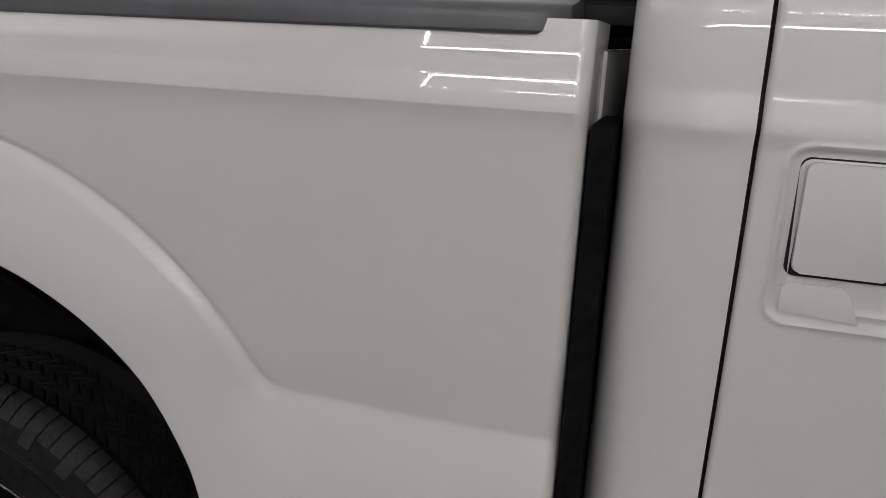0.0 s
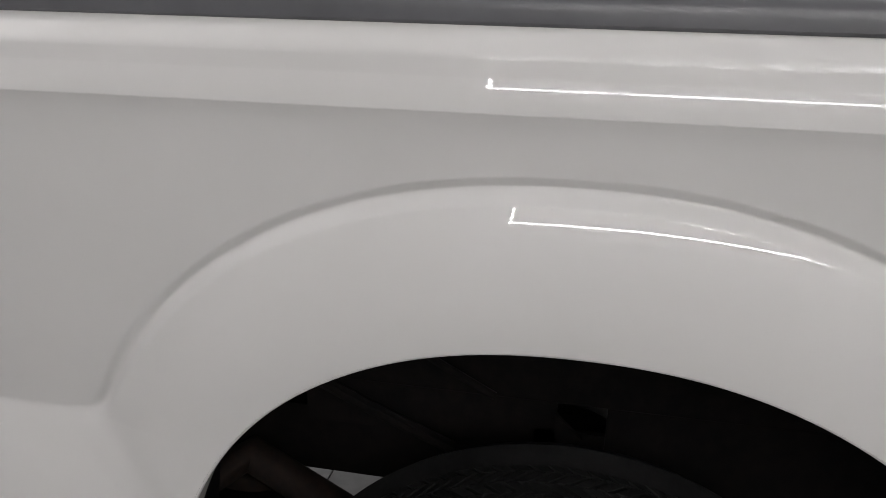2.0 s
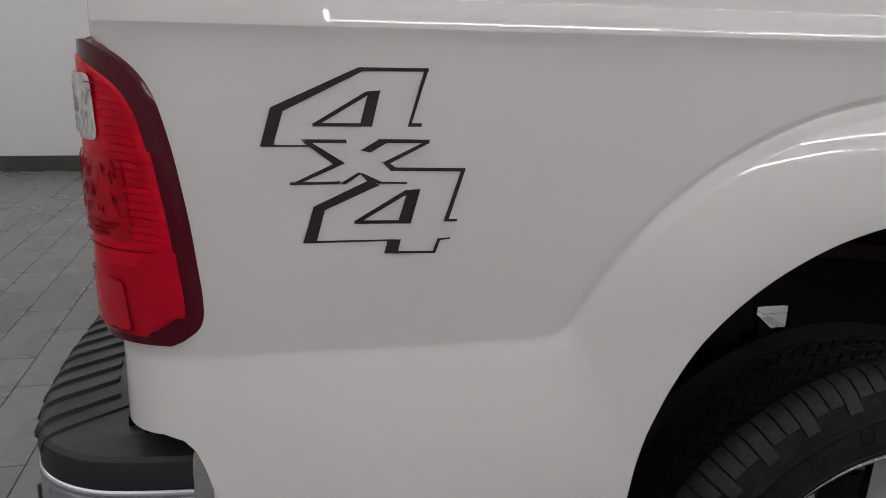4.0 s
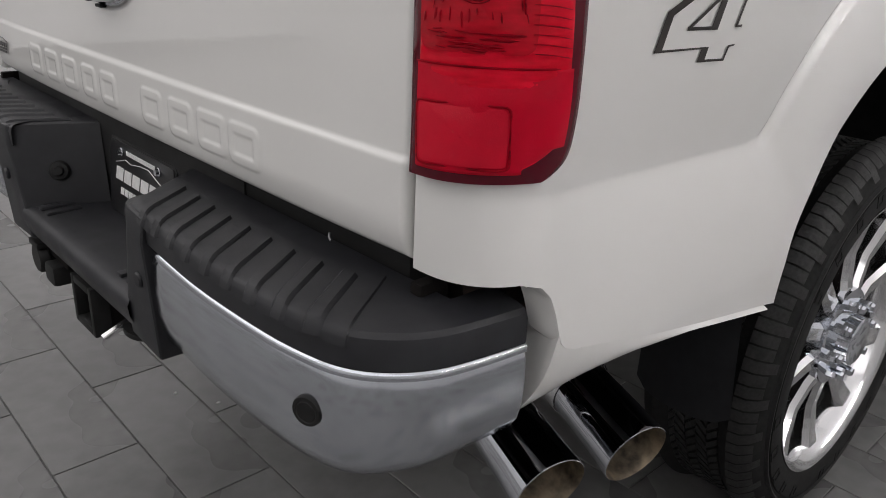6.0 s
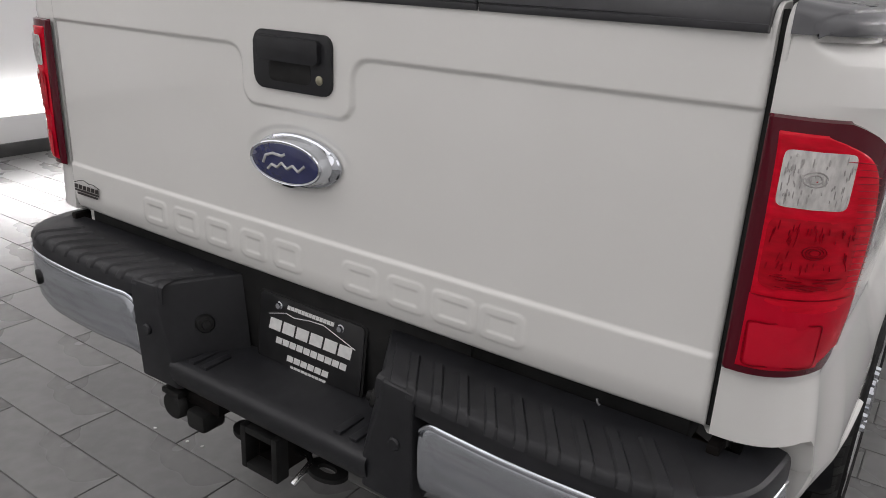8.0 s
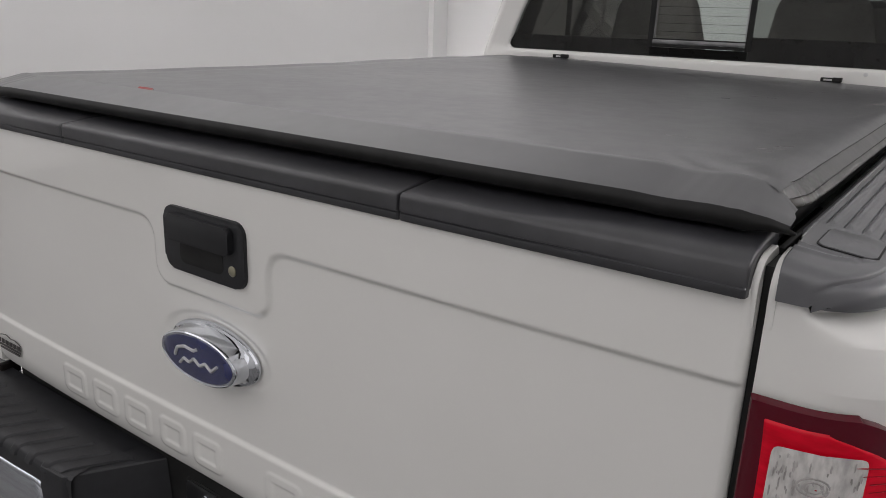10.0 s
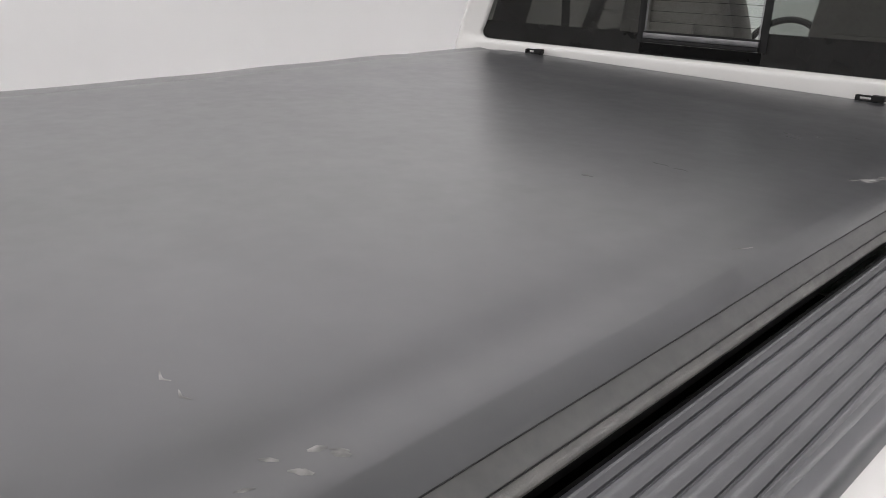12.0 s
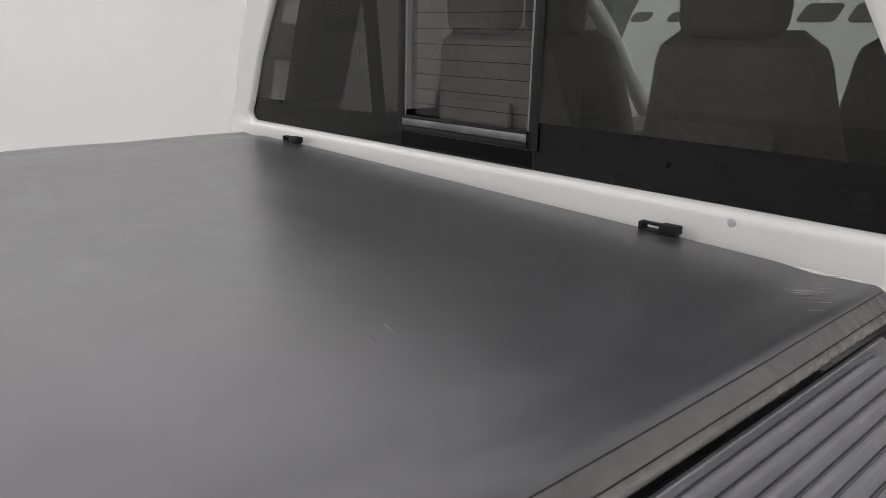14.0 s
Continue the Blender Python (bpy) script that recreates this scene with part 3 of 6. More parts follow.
# ---------------------------------------------------------------- bed rail caps
def cap_top(x):
    """The cap's upper face falls a little towards the outside."""
    return 1.4600 - 0.105 * (x - 0.845)


def rail_cap(side):
    prof = [(-0.0025, 1.4145), (0.0, 1.4178), (-0.0003, 1.4290), (-0.0012, 1.4355), (-0.0032, 1.4400), (-0.0065, 1.4432), (-0.0110, 1.4455), (-0.0165, 1.4468)]
    inner = [(0.8385, 1.4618), (0.8360, 1.4614), (0.8338, 1.4600), (0.8332, 1.456), (0.8328, 1.40)]
    ridges = [(0.8480, 0.205), (0.8665, 0.203), (0.8850, 0.201), (0.9035, 0.196), (0.9215, 0.54), (0.9400, 1.13)]
    bead_d, bead_z = (-0.0020, -0.0012, -0.0003, 0.0010, 0.0020, 0.0035, 0.0052, 0.0066, 0.0078, 0.0095), (0.0, -0.0016, -0.0016, 0.0014, 0.0025, 0.0033, 0.0032, 0.0024, 0.0010, 0.0)
    xs = sorted({0.8400, *(g + d for g, y0 in ridges for d in bead_d)}, reverse=True)

    def fn(y, k):
        if k < len(prof):
            x, z = prof[k]
            x += cap_edge(y)
            z += 0.004 * (1 - smooth((y - 0.05) / 0.25)) * (k < 3)
        elif k < len(prof) + len(xs):
            x = xs[k - len(prof)]
            z = cap_top(x)
            for g, y0 in ridges:
                u = x - g
                if -0.002 < u < 0.0095 and y0 < y < BED_FRONT - 0.09:
                    z += lerp(u, bead_d, bead_z) * smooth(min((y - y0) / 0.010, (BED_FRONT - 0.09 - y) / 0.010))
            top = cap_edge(y) - 0.0170
            if x > top - 0.012:
                x = top - 0.012 * math.exp(-(x - top + 0.012) / 0.012)
        else:
            x, z = inner[k - len(prof) - len(xs)]
            if y < 0.10:
                z = max(z, 1.4180)
        # rounded ends
        d = y - 0.028
        e0, e1 = max(0.0, 0.088 - d) / 0.088, max(0.0, 0.05 - (BED_FRONT - 0.03 - y))
        if e0 > 0:
            x -= 0.064 * (1 - math.sqrt(max(0.0, 1 - min(e0, 1.0) ** 2))) * min(1.0, max(0.0, (x - 0.850) / 0.084))
        if e1 > 0:
            x -= (0.05 - math.sqrt(max(0.0, 0.05 ** 2 - e1 ** 2))) * min(1.0, max(0.0, (x - 0.855) / 0.080))
        if y < 0.14:
            x = max(x, 0.8325 + 0.0095 * smooth((0.14 - y) / 0.03))
        if z > 1.43:
            if 0.06 < y < 0.12:
                z += 0.0022 * math.exp(-((y - 0.0935 + 5.0 * (x - 0.852) * (0.886 - x)) / 0.0034) ** 2) * smooth((0.890 - x) / 0.012)
                z += 0.0026 * math.exp(-((y - 0.0760 - 9.0 * max(0.0, x - 0.868) ** 2 * 2) / 0.0040) ** 2) * smooth((0.914 - x) / 0.014)
            if d < 0.016:
                z -= 0.016 - math.sqrt(max(0.0, 0.016 ** 2 - (0.016 - d) ** 2))
            z -= 0.003 * (1 - smooth((y - 0.03) / 0.05))
        return Vector((x, y, z))

    ys = [0.028, 0.0282, 0.0288, 0.0296, 0.0308, 0.0325, 0.0345, 0.037, 0.040, 0.044, 0.048, 0.052] + frange(0.056, 0.114, 30) + [0.116, 0.12, 0.16, 0.195, 0.205, 0.209, 0.213, 0.217, 0.222, 0.24, 0.54, 0.544, 0.548, 0.552, 1.13, 1.134, 1.138, 1.142] + frange(0.3, 1.95, 16)
    ys += [BED_FRONT - d for d in (0.12, 0.09, 0.086, 0.08, 0.07, 0.06, 0.05, 0.045, 0.04, 0.036, 0.033, 0.031)]
    ys = sorted(ys)
    n = len(prof) + len(xs) + len(inner)
    b = sheet(fn, ys, range(n))
    # rear skirt
    back = [fn(ys[0], k) for k in range(n)]
    lowrow = [b.verts.new((p.x, 0.0275, 1.4180)) for p in back]
    toprow = [b.verts.new(p) for p in back]
    m = len(prof)
    b.faces.new(toprow[:m] + [lowrow[m - 1]])
    for i in range(m - 1, n - 2):
        b.faces.new((lowrow[i], lowrow[i + 1], toprow[i + 1], toprow[i]))
    front = [fn(ys[-1], k) for k in range(n)]
    lowrow = [b.verts.new((p.x, p.y + 0.001, min(p.z, 1.412))) for p in front]
    toprow = [b.verts.new(p) for p in front]
    for i in range(n - 1):
        b.faces.new((lowrow[i], lowrow[i + 1], toprow[i + 1], toprow[i]))
    bmesh.ops.remove_doubles(b, verts=b.verts, dist=1e-5)
    if side < 0:
        mirror(b)
    return part("rail_cap", b, CAPMAT, truck, "dark grey grooved plastic rail cap", 30)


cap_r, cap_l = rail_cap(1), rail_cap(-1)
# stake pocket cover
bm = prism(rounded(-0.029, 0.029, -0.0425, 0.0425, 0.013), -0.0006, 0.0008, 0.0004)
pg = part("pocket_groove", bm, BLACK, cap_r, "black outline of the stake pocket cover")
bm = prism(rounded(-0.027, 0.027, -0.0405, 0.0405, 0.011), 0.0, 0.0018, 0.0008)
pc = part("pocket_cover", bm, CAPMAT, cap_r, "square stake pocket cover")
pg.matrix_local = pc.matrix_local = pose(0.8835, 0.146, cap_top(0.8835), 0, math.degrees(math.atan(0.105)), 0)


# ---------------------------------------------------------------- tailgate
TG_W, TG_Z0, TG_Z1 = 0.826, 0.846, 1.442


def tailgate_depth(x, z):
    """How far the outer skin stands back from its foremost plane."""
    d = 0.0
    # upper field with a dip round the handle
    bx, bz = abs(x) - 0.142 + 0.035, 1.211 - z + 0.035
    box_d = math.hypot(max(bx, 0.0), max(bz, 0.0)) + min(max(bx, bz), 0.0) - 0.035
    line_d = 1.322 - z
    k = 0.045
    h = max(0.0, k - abs(line_d - box_d)) / k
    d += 0.006 * smooth((min(line_d, box_d) - h * h * k * 0.25) / 0.008 + 0.5)
    d -= 0.005 * smooth((0.968 - z) / 0.010 + 0.5)
    # round the badge
    e = math.hypot(x / 0.142, (z - 1.119) / 0.064)
    d += 0.004 * (1 - smooth((e - 0.86) / 0.14))
    # rounded borders
    m = min(TG_W - abs(x), z - TG_Z0)
    if m < 0.010:
        d += 0.010 - math.sqrt(max(0.0, 0.010 ** 2 - (0.010 - m) ** 2))
    # slight lean and bow
    d += 0.022 * smooth((z - 1.422) / 0.020)
    return d + 0.010 * (x / TG_W) ** 4 + 0.010 * max(0.0, (0.90 - z) / 0.05) ** 2


BARS = [(-0.464, 0.084), (-0.352, 0.084), (-0.240, 0.084), (-0.130, 0.074), (-0.030, 0.078), (0.165, 0.084), (0.275, 0.084), (0.380, 0.090), (0.478, 0.086)]


def stamped(x, z):
    """Raised outlines of the stamped lettering, drawn as plain rounded bars."""
    out = 0.0
    for cx, w in BARS:
        dx, dz = abs(x - cx) - w / 2 + 0.014, abs(z - 0.911) - 0.031 + 0.014
        d = math.hypot(max(dx, 0), max(dz, 0)) + min(max(dx, dz), 0.0) - 0.014
        if d < 0.004:
            out = max(out, 0.0019 * smooth((0.003 - d) / 0.005) * (1 - smooth((-d - 0.0135) / 0.005)))
    return out


def tg_y(x, z):
    return 0.016 + tailgate_depth(x, z)


xs_ = sorted(set([-TG_W, TG_W] + [sg * (TG_W - d) for sg in (1, -1) for d in (0.0012, 0.003, 0.006, 0.010)] + frange(-0.815, 0.815, 400)))
zs_ = [TG_Z0 + d for d in (0, 0.0012, 0.003, 0.006)] + frange(0.856, 0.985, 52) + frange(0.995, 1.05, 6) + frange(1.055, 1.442, 130)
bm = sheet(lambda x, z: Vector((x, tg_y(x, z) - stamped(x, z), z)), xs_, zs_)
edge_e = [e for e in bm.edges if e.is_boundary]
ext = bmesh.ops.extrude_edge_only(bm, edges=edge_e)
for v in ext["geom"]:
    if isinstance(v, bmesh.types.BMVert):
        v.co.y = 0.085
tailgate = part("tailgate", bm, PAINT, truck, "white tailgate with stamped lower lettering", 50)
part("inner_skin", box(-TG_W + 0.004, TG_W - 0.004, 0.080, 0.095, TG_Z0 + 0.004, 1.42), PAINT, tailgate)


# cap along the tailgate's top, in three lengths
def gate_cap(x0, x1, name="tailgate_cap"):
    def prof(x):
        w = smooth((abs(x) - 0.52) / 0.20)
        low = [(0.020, 1.4165), (0.012, 1.4175), (0.0105, 1.420), (0.0105, 1.4270), (0.0125, 1.4280), (0.0125, 1.4292), (0.0095 + 0.003 * w, 1.4302), (0.0095 + 0.003 * w, 1.4312)]
        crease = [(0.0095 + 0.005 * w, 1.4455 + 0.001 * w), (0.0097 + 0.006 * w, 1.4475 + 0.0015 * w), (0.0104 + 0.009 * w, 1.4502 + 0.0032 * w), (0.0118 + 0.016 * w, 1.4520 + 0.0058 * w), (0.0145 + 0.026 * w, 1.4531 + 0.0085 * w), (0.0175 + 0.030 * w, 1.4536 + 0.0094 * w)]
        return low + crease + [(0.070, 1.4600 + 0.005 * w), (0.117, 1.4620 + 0.005 * w), (0.118, 1.4615 + 0.005 * w), (0.120, 1.43)]

    xs = sorted({x0, x0 + 0.0006, x0 + 0.0015, x0 + 0.0028, x1 - 0.0028, x1 - 0.0015, x1 - 0.0006, x1, *frange(x0 + 0.005, x1 - 0.005, max(4, int((x1 - x0) / 0.015)))})

    def fn(x, k):
        y, z = prof(x)[k]
        e = min(x - x0, x1 - x)
        pull = 0.004 - math.sqrt(max(0.0, 0.004 ** 2 - max(0.0, 0.004 - e) ** 2))
        return Vector((x, y + pull * (1 if y < 0.06 else 0), z - pull * (1 if z > 1.44 else 0)))

    b = sheet(fn, xs, range(18))
    for x in (x0, x1):
        b.faces.new([b.verts.new(fn(x, k)) for k in range(18)])
    return part(name, b, GATECAP, tailgate, "plastic cap length, coloured darker than the rails for its shade", 40)


gate_cap(-0.8185, -0.398)
gate_cap(-0.3955, 0.3955)
for sg in (1, -1):
    part("gate_seal", box(sg * 0.8302 - 0.0038, sg * 0.8302 + 0.0038, 0.042, 0.090, 0.85, 1.446), BLACK, truck, "black seal in the tailgate gap")
gate_cap(0.398, 0.8185)


def cheek(x0, x1, y0, parent, label):
    """A painted edge of sheet metal that bends over at the top of the tailgate gap."""
    path = [(y0 + 0.003, 1.385), (y0, 1.412), (y0, 1.425), (y0 + 0.002, 1.434), (y0 + 0.0065, 1.4425), (y0 + 0.013, 1.4490), (y0 + 0.021, 1.4530), (y0 + 0.032, 1.4550), (y0 + 0.060, 1.4560)]
    b = bmesh.new()
    rows = []
    for i, (y, z) in enumerate(path):
        rows.append([b.verts.new((x, y + dy, z - dy * (i > 3))) for x, dy in ((x0, 0.010), (x0, 0.0008), (x0 + 0.0010, 0.0), (x1 - 0.0010, 0.0), (x1, 0.0008), (x1, 0.010))])
    for r0, r1 in zip(rows, rows[1:]):
        for k in range(5):
            b.faces.new((r0[k], r0[k + 1], r1[k + 1], r1[k]))
    bmesh.ops.recalc_face_normals(b, faces=b.faces)
    part("gap_edge", b, PAINT, parent, label, 40)


for sg in (1, -1):
    cheek(*sorted((sg * 0.8188, sg * 0.8258)), 0.0268, tailgate, "white painted edge of the tailgate")
    cheek(*sorted((sg * 0.8348, sg * 0.8425)), 0.0315, truck, "white painted edge of the bed side at the tailgate gap")

# handle
handle = part("tailgate_handle", prism(rounded(-0.100, 0.100, -0.054, 0.054, 0.022), 0, 0.013, 0.004), PLASTIC, tailgate, "black plastic handle bezel")
handle.matrix_local = pose(0, 0.0225, 1.302, 90, 0, 0)
part("lever", prism(rounded(-0.080, 0.076, 0.000, 0.044, 0.008), 0.0128, 0.024, 0.004), PLASTIC, handle, "black pull lever")
# no hollow here: a thin black plate gives the recess its shade
part("recess", prism(rounded(-0.058, 0.050, -0.038, 0.002, 0.012), 0.0125, 0.0136, 0.0004), BLACK, handle, "black plate that paints the shade of the finger recess")
part("lock", lathe([(0.0, 0.016), (0.006, 0.016), (0.0085, 0.0145), (0.0085, 0.012)], pose(0.072, -0.026, 0.0), 20), BRASS, handle, "brass key lock")

# badge: a plain blue oval with a chrome surround
def oval(rx, ry, z0, z1, dome=0.0, n=56):
    b = bmesh.new()
    rings = []
    for f, z in ((1.0, z0), (1.0, z1 - 0.002), (0.97, z1), (0.8, z1 + dome * 0.5), (0.5, z1 + dome * 0.85), (0.2, z1 + dome)):
        rings.append([b.verts.new((rx * f * math.cos(k * math.tau / n), ry * f * math.sin(k * math.tau / n), z)) for k in range(n)])
    for a, c in zip(rings, rings[1:]):
        for k in range(n):
            b.faces.new((a[k], a[(k + 1) % n], c[(k + 1) % n], c[k]))
    b.faces.new(rings[-1])
    return b


def drum(rx, ry, rings, n=64):
    """An oval body through (width share, height share, depth) rings, closed in front."""
    b = bmesh.new()
    made_ = [[b.verts.new((rx * f * math.cos(k * math.tau / n), ry * g * math.sin(k * math.tau / n), z)) for k in range(n)] for f, g, z in rings]
    for a, c in zip(made_, made_[1:]):
        for k in range(n):
            b.faces.new((a[k], a[(k + 1) % n], c[(k + 1) % n], c[k]))
    b.faces.new(made_[-1])
    return b


badge = part("badge", drum(0.112, 0.052, ((1.0, 1.0, 0.0), (1.0, 1.0, 0.004), (0.98, 0.97, 0.007), (0.93, 0.90, 0.009), (0.885, 0.86, 0.014), (0.865, 0.835, 0.034), (0.85, 0.815, 0.0385), (0.825, 0.775, 0.040), (0.79, 0.72, 0.0385))), CHROME, tailgate, "blue oval badge with a deep chrome surround", 30)
badge.matrix_local = pose(0.002, 0.0235, 1.116, 90, 0, 0)
part("enamel", oval(0.089, 0.0375, 0.036, 0.0395, 0.002), BLUE, badge, "dark blue enamel")
bm = bmesh.new()
for pts, w in (([(-0.060, -0.006), (-0.052, 0.010), (-0.030, 0.017), (-0.004, 0.015), (0.006, 0.020)], 0.007), ([(-0.046, -0.017), (-0.034, -0.006), (-0.018, -0.010), (-0.004, 0.001), (0.012, -0.009), (0.028, 0.0), (0.044, -0.010), (0.062, 0.004)], 0.007)):
    for a, b_ in zip(pts, pts[1:]):
        tube([(a[0] * 0.9, a[1] * 0.95, 0.0413), (b_[0] * 0.9, b_[1] * 0.95, 0.0413)], w / 2.4, 6, bm)
part("emblem_stroke", bm, SILVER, badge, "silver strokes")
part("drain_lip", box(-0.035, -0.010, -0.056, -0.050, 0.0, 0.012, 0.002), BLACK, badge)

# dealer sticker
sticker = part("sticker", prism(rounded(-0.80, -0.695, -0.004, 0.001, 0.002), 0.0, 0.001), DECAL, tailgate, "small dark dealer sticker of plain bars")
sticker.matrix_local = pose(0, 0.0180, 0.905, 90, 0, 0)
for k in range(6):
    part("bar", prism([(-0.800 + 0.0182 * k, 0.003), (-0.787 + 0.0182 * k, 0.003), (-0.785 + 0.0182 * k, 0.014), (-0.798 + 0.0182 * k, 0.014)], 0.0, 0.001), DECAL, sticker)
part("bar", prism(rounded(-0.79, -0.70, -0.012, -0.0065, 0.002), 0.0, 0.001), DECAL, sticker)
bm = bmesh.new()
for a, b_ in zip([(-0.80, 0.017), (-0.775, 0.025), (-0.755, 0.028), (-0.735, 0.023), (-0.715, 0.024), (-0.69, 0.017)], [(-0.775, 0.025), (-0.755, 0.028), (-0.735, 0.023), (-0.715, 0.024), (-0.69, 0.017)]):
    tube([(*a, 0.0005), (*b_, 0.0005)], 0.0011, 5, bm)
part("ridge_line", bm, DECAL, sticker)


# ---------------------------------------------------------------- tail lights
LAMP_Z = (0.959, 0.964, 0.973, 0.988, 1.035, 1.12, 1.20, 1.265, 1.29, 1.305, 1.316, 1.321)
LAMP_S = (0.148, 0.172, 0.187, 0.195, 0.200, 0.197, 0.190, 0.177, 0.160, 0.145, 0.117, 0.087)


# the outline as a dense, rounded run
LAMP_ZF = frange(0.959, 1.321, 142)
LAMP_SF = [lerp(z, LAMP_Z, LAMP_S) for z in LAMP_ZF]
for _ in range(40):
    LAMP_SF = [LAMP_SF[0]] + [(a + 2 * b + c) / 4 for a, b, c in zip(LAMP_SF, LAMP_SF[1:], LAMP_SF[2:])] + [LAMP_SF[-1]]


def lamp_point(s, z, out):
    """A point of the lamp; s is the true length round the corner at that height."""
    flat = side_x(z) - 0.006 - R_CORNER - BED_IN
    arc, full = R_CORNER * math.pi / 2, S_STRAIGHT + BED_REAR + R_CORNER - flat
    if s > flat:
        s = flat + (s - flat) / arc * full if s < flat + arc else s - arc + full
    return side_point(s, z, out + 0.013 * (1 - smooth((s - 0.03) / 0.13)))


def lamp_patch(s_lo, s_hi, z_lo, z_hi, inset, out, edge, ns=18, nz=44, dome=0.004, ribs=0.0):
    """A lens on the corner, bounded by the lamp's own outline drawn in by inset, with a rim that goes back into the body."""
    def bounds(z):
        zq = min(1.319, max(0.959, z + (inset * 0.9 if z > 1.2 else -inset * 0.9 if z < 1.0 else 0)))
        reach = min(0.012, zq - 0.9585, 1.3215 - zq)
        hi = sum(lerp(zq + reach * d / 3, LAMP_ZF, LAMP_SF) for d in range(-3, 4)) / 7 - inset
        return s_lo, min(s_hi, hi)

    zs = frange(z_lo, z_hi, nz)
    bm = bmesh.new()
    rows = []
    for i, z in enumerate(zs):
        a, b = bounds(z)
        row = []
        for k in range(ns + 1):
            f = k / ns
            s = a + (b - a) * f
            m = min(k, ns - k, i, nz - i)
            o = out if m > 0 else out - edge
            o += dome * math.sin(math.pi * f) * math.sin(math.pi * i / nz)
            if ribs and m > 1:
                o += ribs * abs(math.sin(z * math.pi / 0.0105)) ** 0.7
            row.append(bm.verts.new(lamp_point(s, z, o)))
        rows.append(row)
    for r0, r1 in zip(rows, rows[1:]):
        for k in range(ns):
            bm.faces.new((r0[k], r0[k + 1], r1[k + 1], r1[k]))
    return bm


def tail_light(flip):
    f = mirror if flip else (lambda b: b)
    lamp = part("tail_light", f(lamp_patch(0.001, 1, 0.959, 1.321, 0.0, 0.0045, 0.0085, 22, 120)), BEZELRED, truck, "red tail light in a smoked dark red housing", 60)
    part("red_lens", f(lamp_patch(0.017, 1, 0.971, 1.304, 0.021, 0.0070, 0.005, 22, 120, 0.0035, 0.0004)), LENSRED, lamp, "bright red lens", 60)

    def plaque(s_, z_, rs, rz, out, power=0.5, dome=0.0012):
        def fn(u, v):
            c, n = math.cos(v), math.sin(v)
            return lamp_point(s_ + rs * u * math.copysign(abs(c) ** power, c), z_ + rz * u * math.copysign(abs(n) ** power, n), out + dome * (1 - u * u))
        return f(sheet(fn, (0.02, 0.3, 0.55, 0.75, 0.9, 0.97, 1.0), frange(0, math.tau, 48)))

    def strokes(lines, out):
        """Thin curved ribbons (points, width) on the lamp's face: painted facet shade, joint and rim."""
        b = bmesh.new()
        for pts, width in lines:
            rows = []
            for i, (s_, z_) in enumerate(pts):
                p0, p1 = pts[max(0, i - 1)], pts[min(len(pts) - 1, i + 1)]
                dx, dz = p1[0] - p0[0], p1[1] - p0[1]
                n = math.hypot(dx, dz) or 1.0
                w = width * (0.25 if i in (0, len(pts) - 1) else 0.5)
                rows.append([b.verts.new(lamp_point(s_ - dz / n * w * k, z_ + dx / n * w * k, out + 0.0006 * (k == 0))) for k in (-1, 0, 1)])
            for r0, r1 in zip(rows, rows[1:]):
                for k in (0, 1):
                    b.faces.new((r0[k], r0[k + 1], r1[k + 1], r1[k]))
        return f(b)

    def ring(s_, z_, rs, rz, width, a0=0.0, a1=6.1):
        return [(s_ + rs * math.cos(a), z_ + rz * math.sin(a)) for a in frange(a0, a1, 18)], width

    rnd = random.Random(11)
    # bowl plaque and strokes lie on the lens; their darker red paints inner shade
    part("lamp_bowl", plaque(0.080, 1.145, 0.052, 0.049, 0.0116, 0.25, 0.0010), LENSBOWL, lamp, "darker red plaque on the lens for the shaded bowl inside", 60)
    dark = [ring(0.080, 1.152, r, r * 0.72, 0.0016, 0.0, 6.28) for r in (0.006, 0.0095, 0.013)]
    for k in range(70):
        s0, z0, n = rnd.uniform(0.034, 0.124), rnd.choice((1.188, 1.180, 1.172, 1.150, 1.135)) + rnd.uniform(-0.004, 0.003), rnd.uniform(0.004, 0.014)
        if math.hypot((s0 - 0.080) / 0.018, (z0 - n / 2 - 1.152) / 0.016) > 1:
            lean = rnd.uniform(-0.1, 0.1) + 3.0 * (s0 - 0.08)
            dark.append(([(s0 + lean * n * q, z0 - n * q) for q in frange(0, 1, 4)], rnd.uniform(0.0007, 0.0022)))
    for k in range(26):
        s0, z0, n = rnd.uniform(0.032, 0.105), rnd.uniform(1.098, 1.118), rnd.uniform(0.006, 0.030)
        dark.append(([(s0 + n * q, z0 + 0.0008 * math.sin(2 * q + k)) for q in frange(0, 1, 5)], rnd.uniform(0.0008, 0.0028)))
    tagged(part("bowl_shade_strokes", strokes(dark, 0.0130), LENSDARK, lamp, "dark ribbons that paint the shade of the bowl facets", 60), kind="stuff")
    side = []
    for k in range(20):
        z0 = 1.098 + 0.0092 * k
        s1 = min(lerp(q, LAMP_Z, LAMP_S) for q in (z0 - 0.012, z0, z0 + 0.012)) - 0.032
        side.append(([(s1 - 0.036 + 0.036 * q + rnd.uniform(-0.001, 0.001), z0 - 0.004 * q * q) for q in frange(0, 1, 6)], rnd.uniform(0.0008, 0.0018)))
    tagged(part("side_shade_strokes", strokes(side, 0.0118), LENSDARK, lamp, "fine dark ribbons that paint the shade of the side ribs", 60), kind="stuff")
    part("clear_lens", plaque(0.0680, 1.2455, 0.0375, 0.0370, 0.0114, 0.22, 0.0010), LENSCLEAR, lamp, "clear reversing lens", 60)
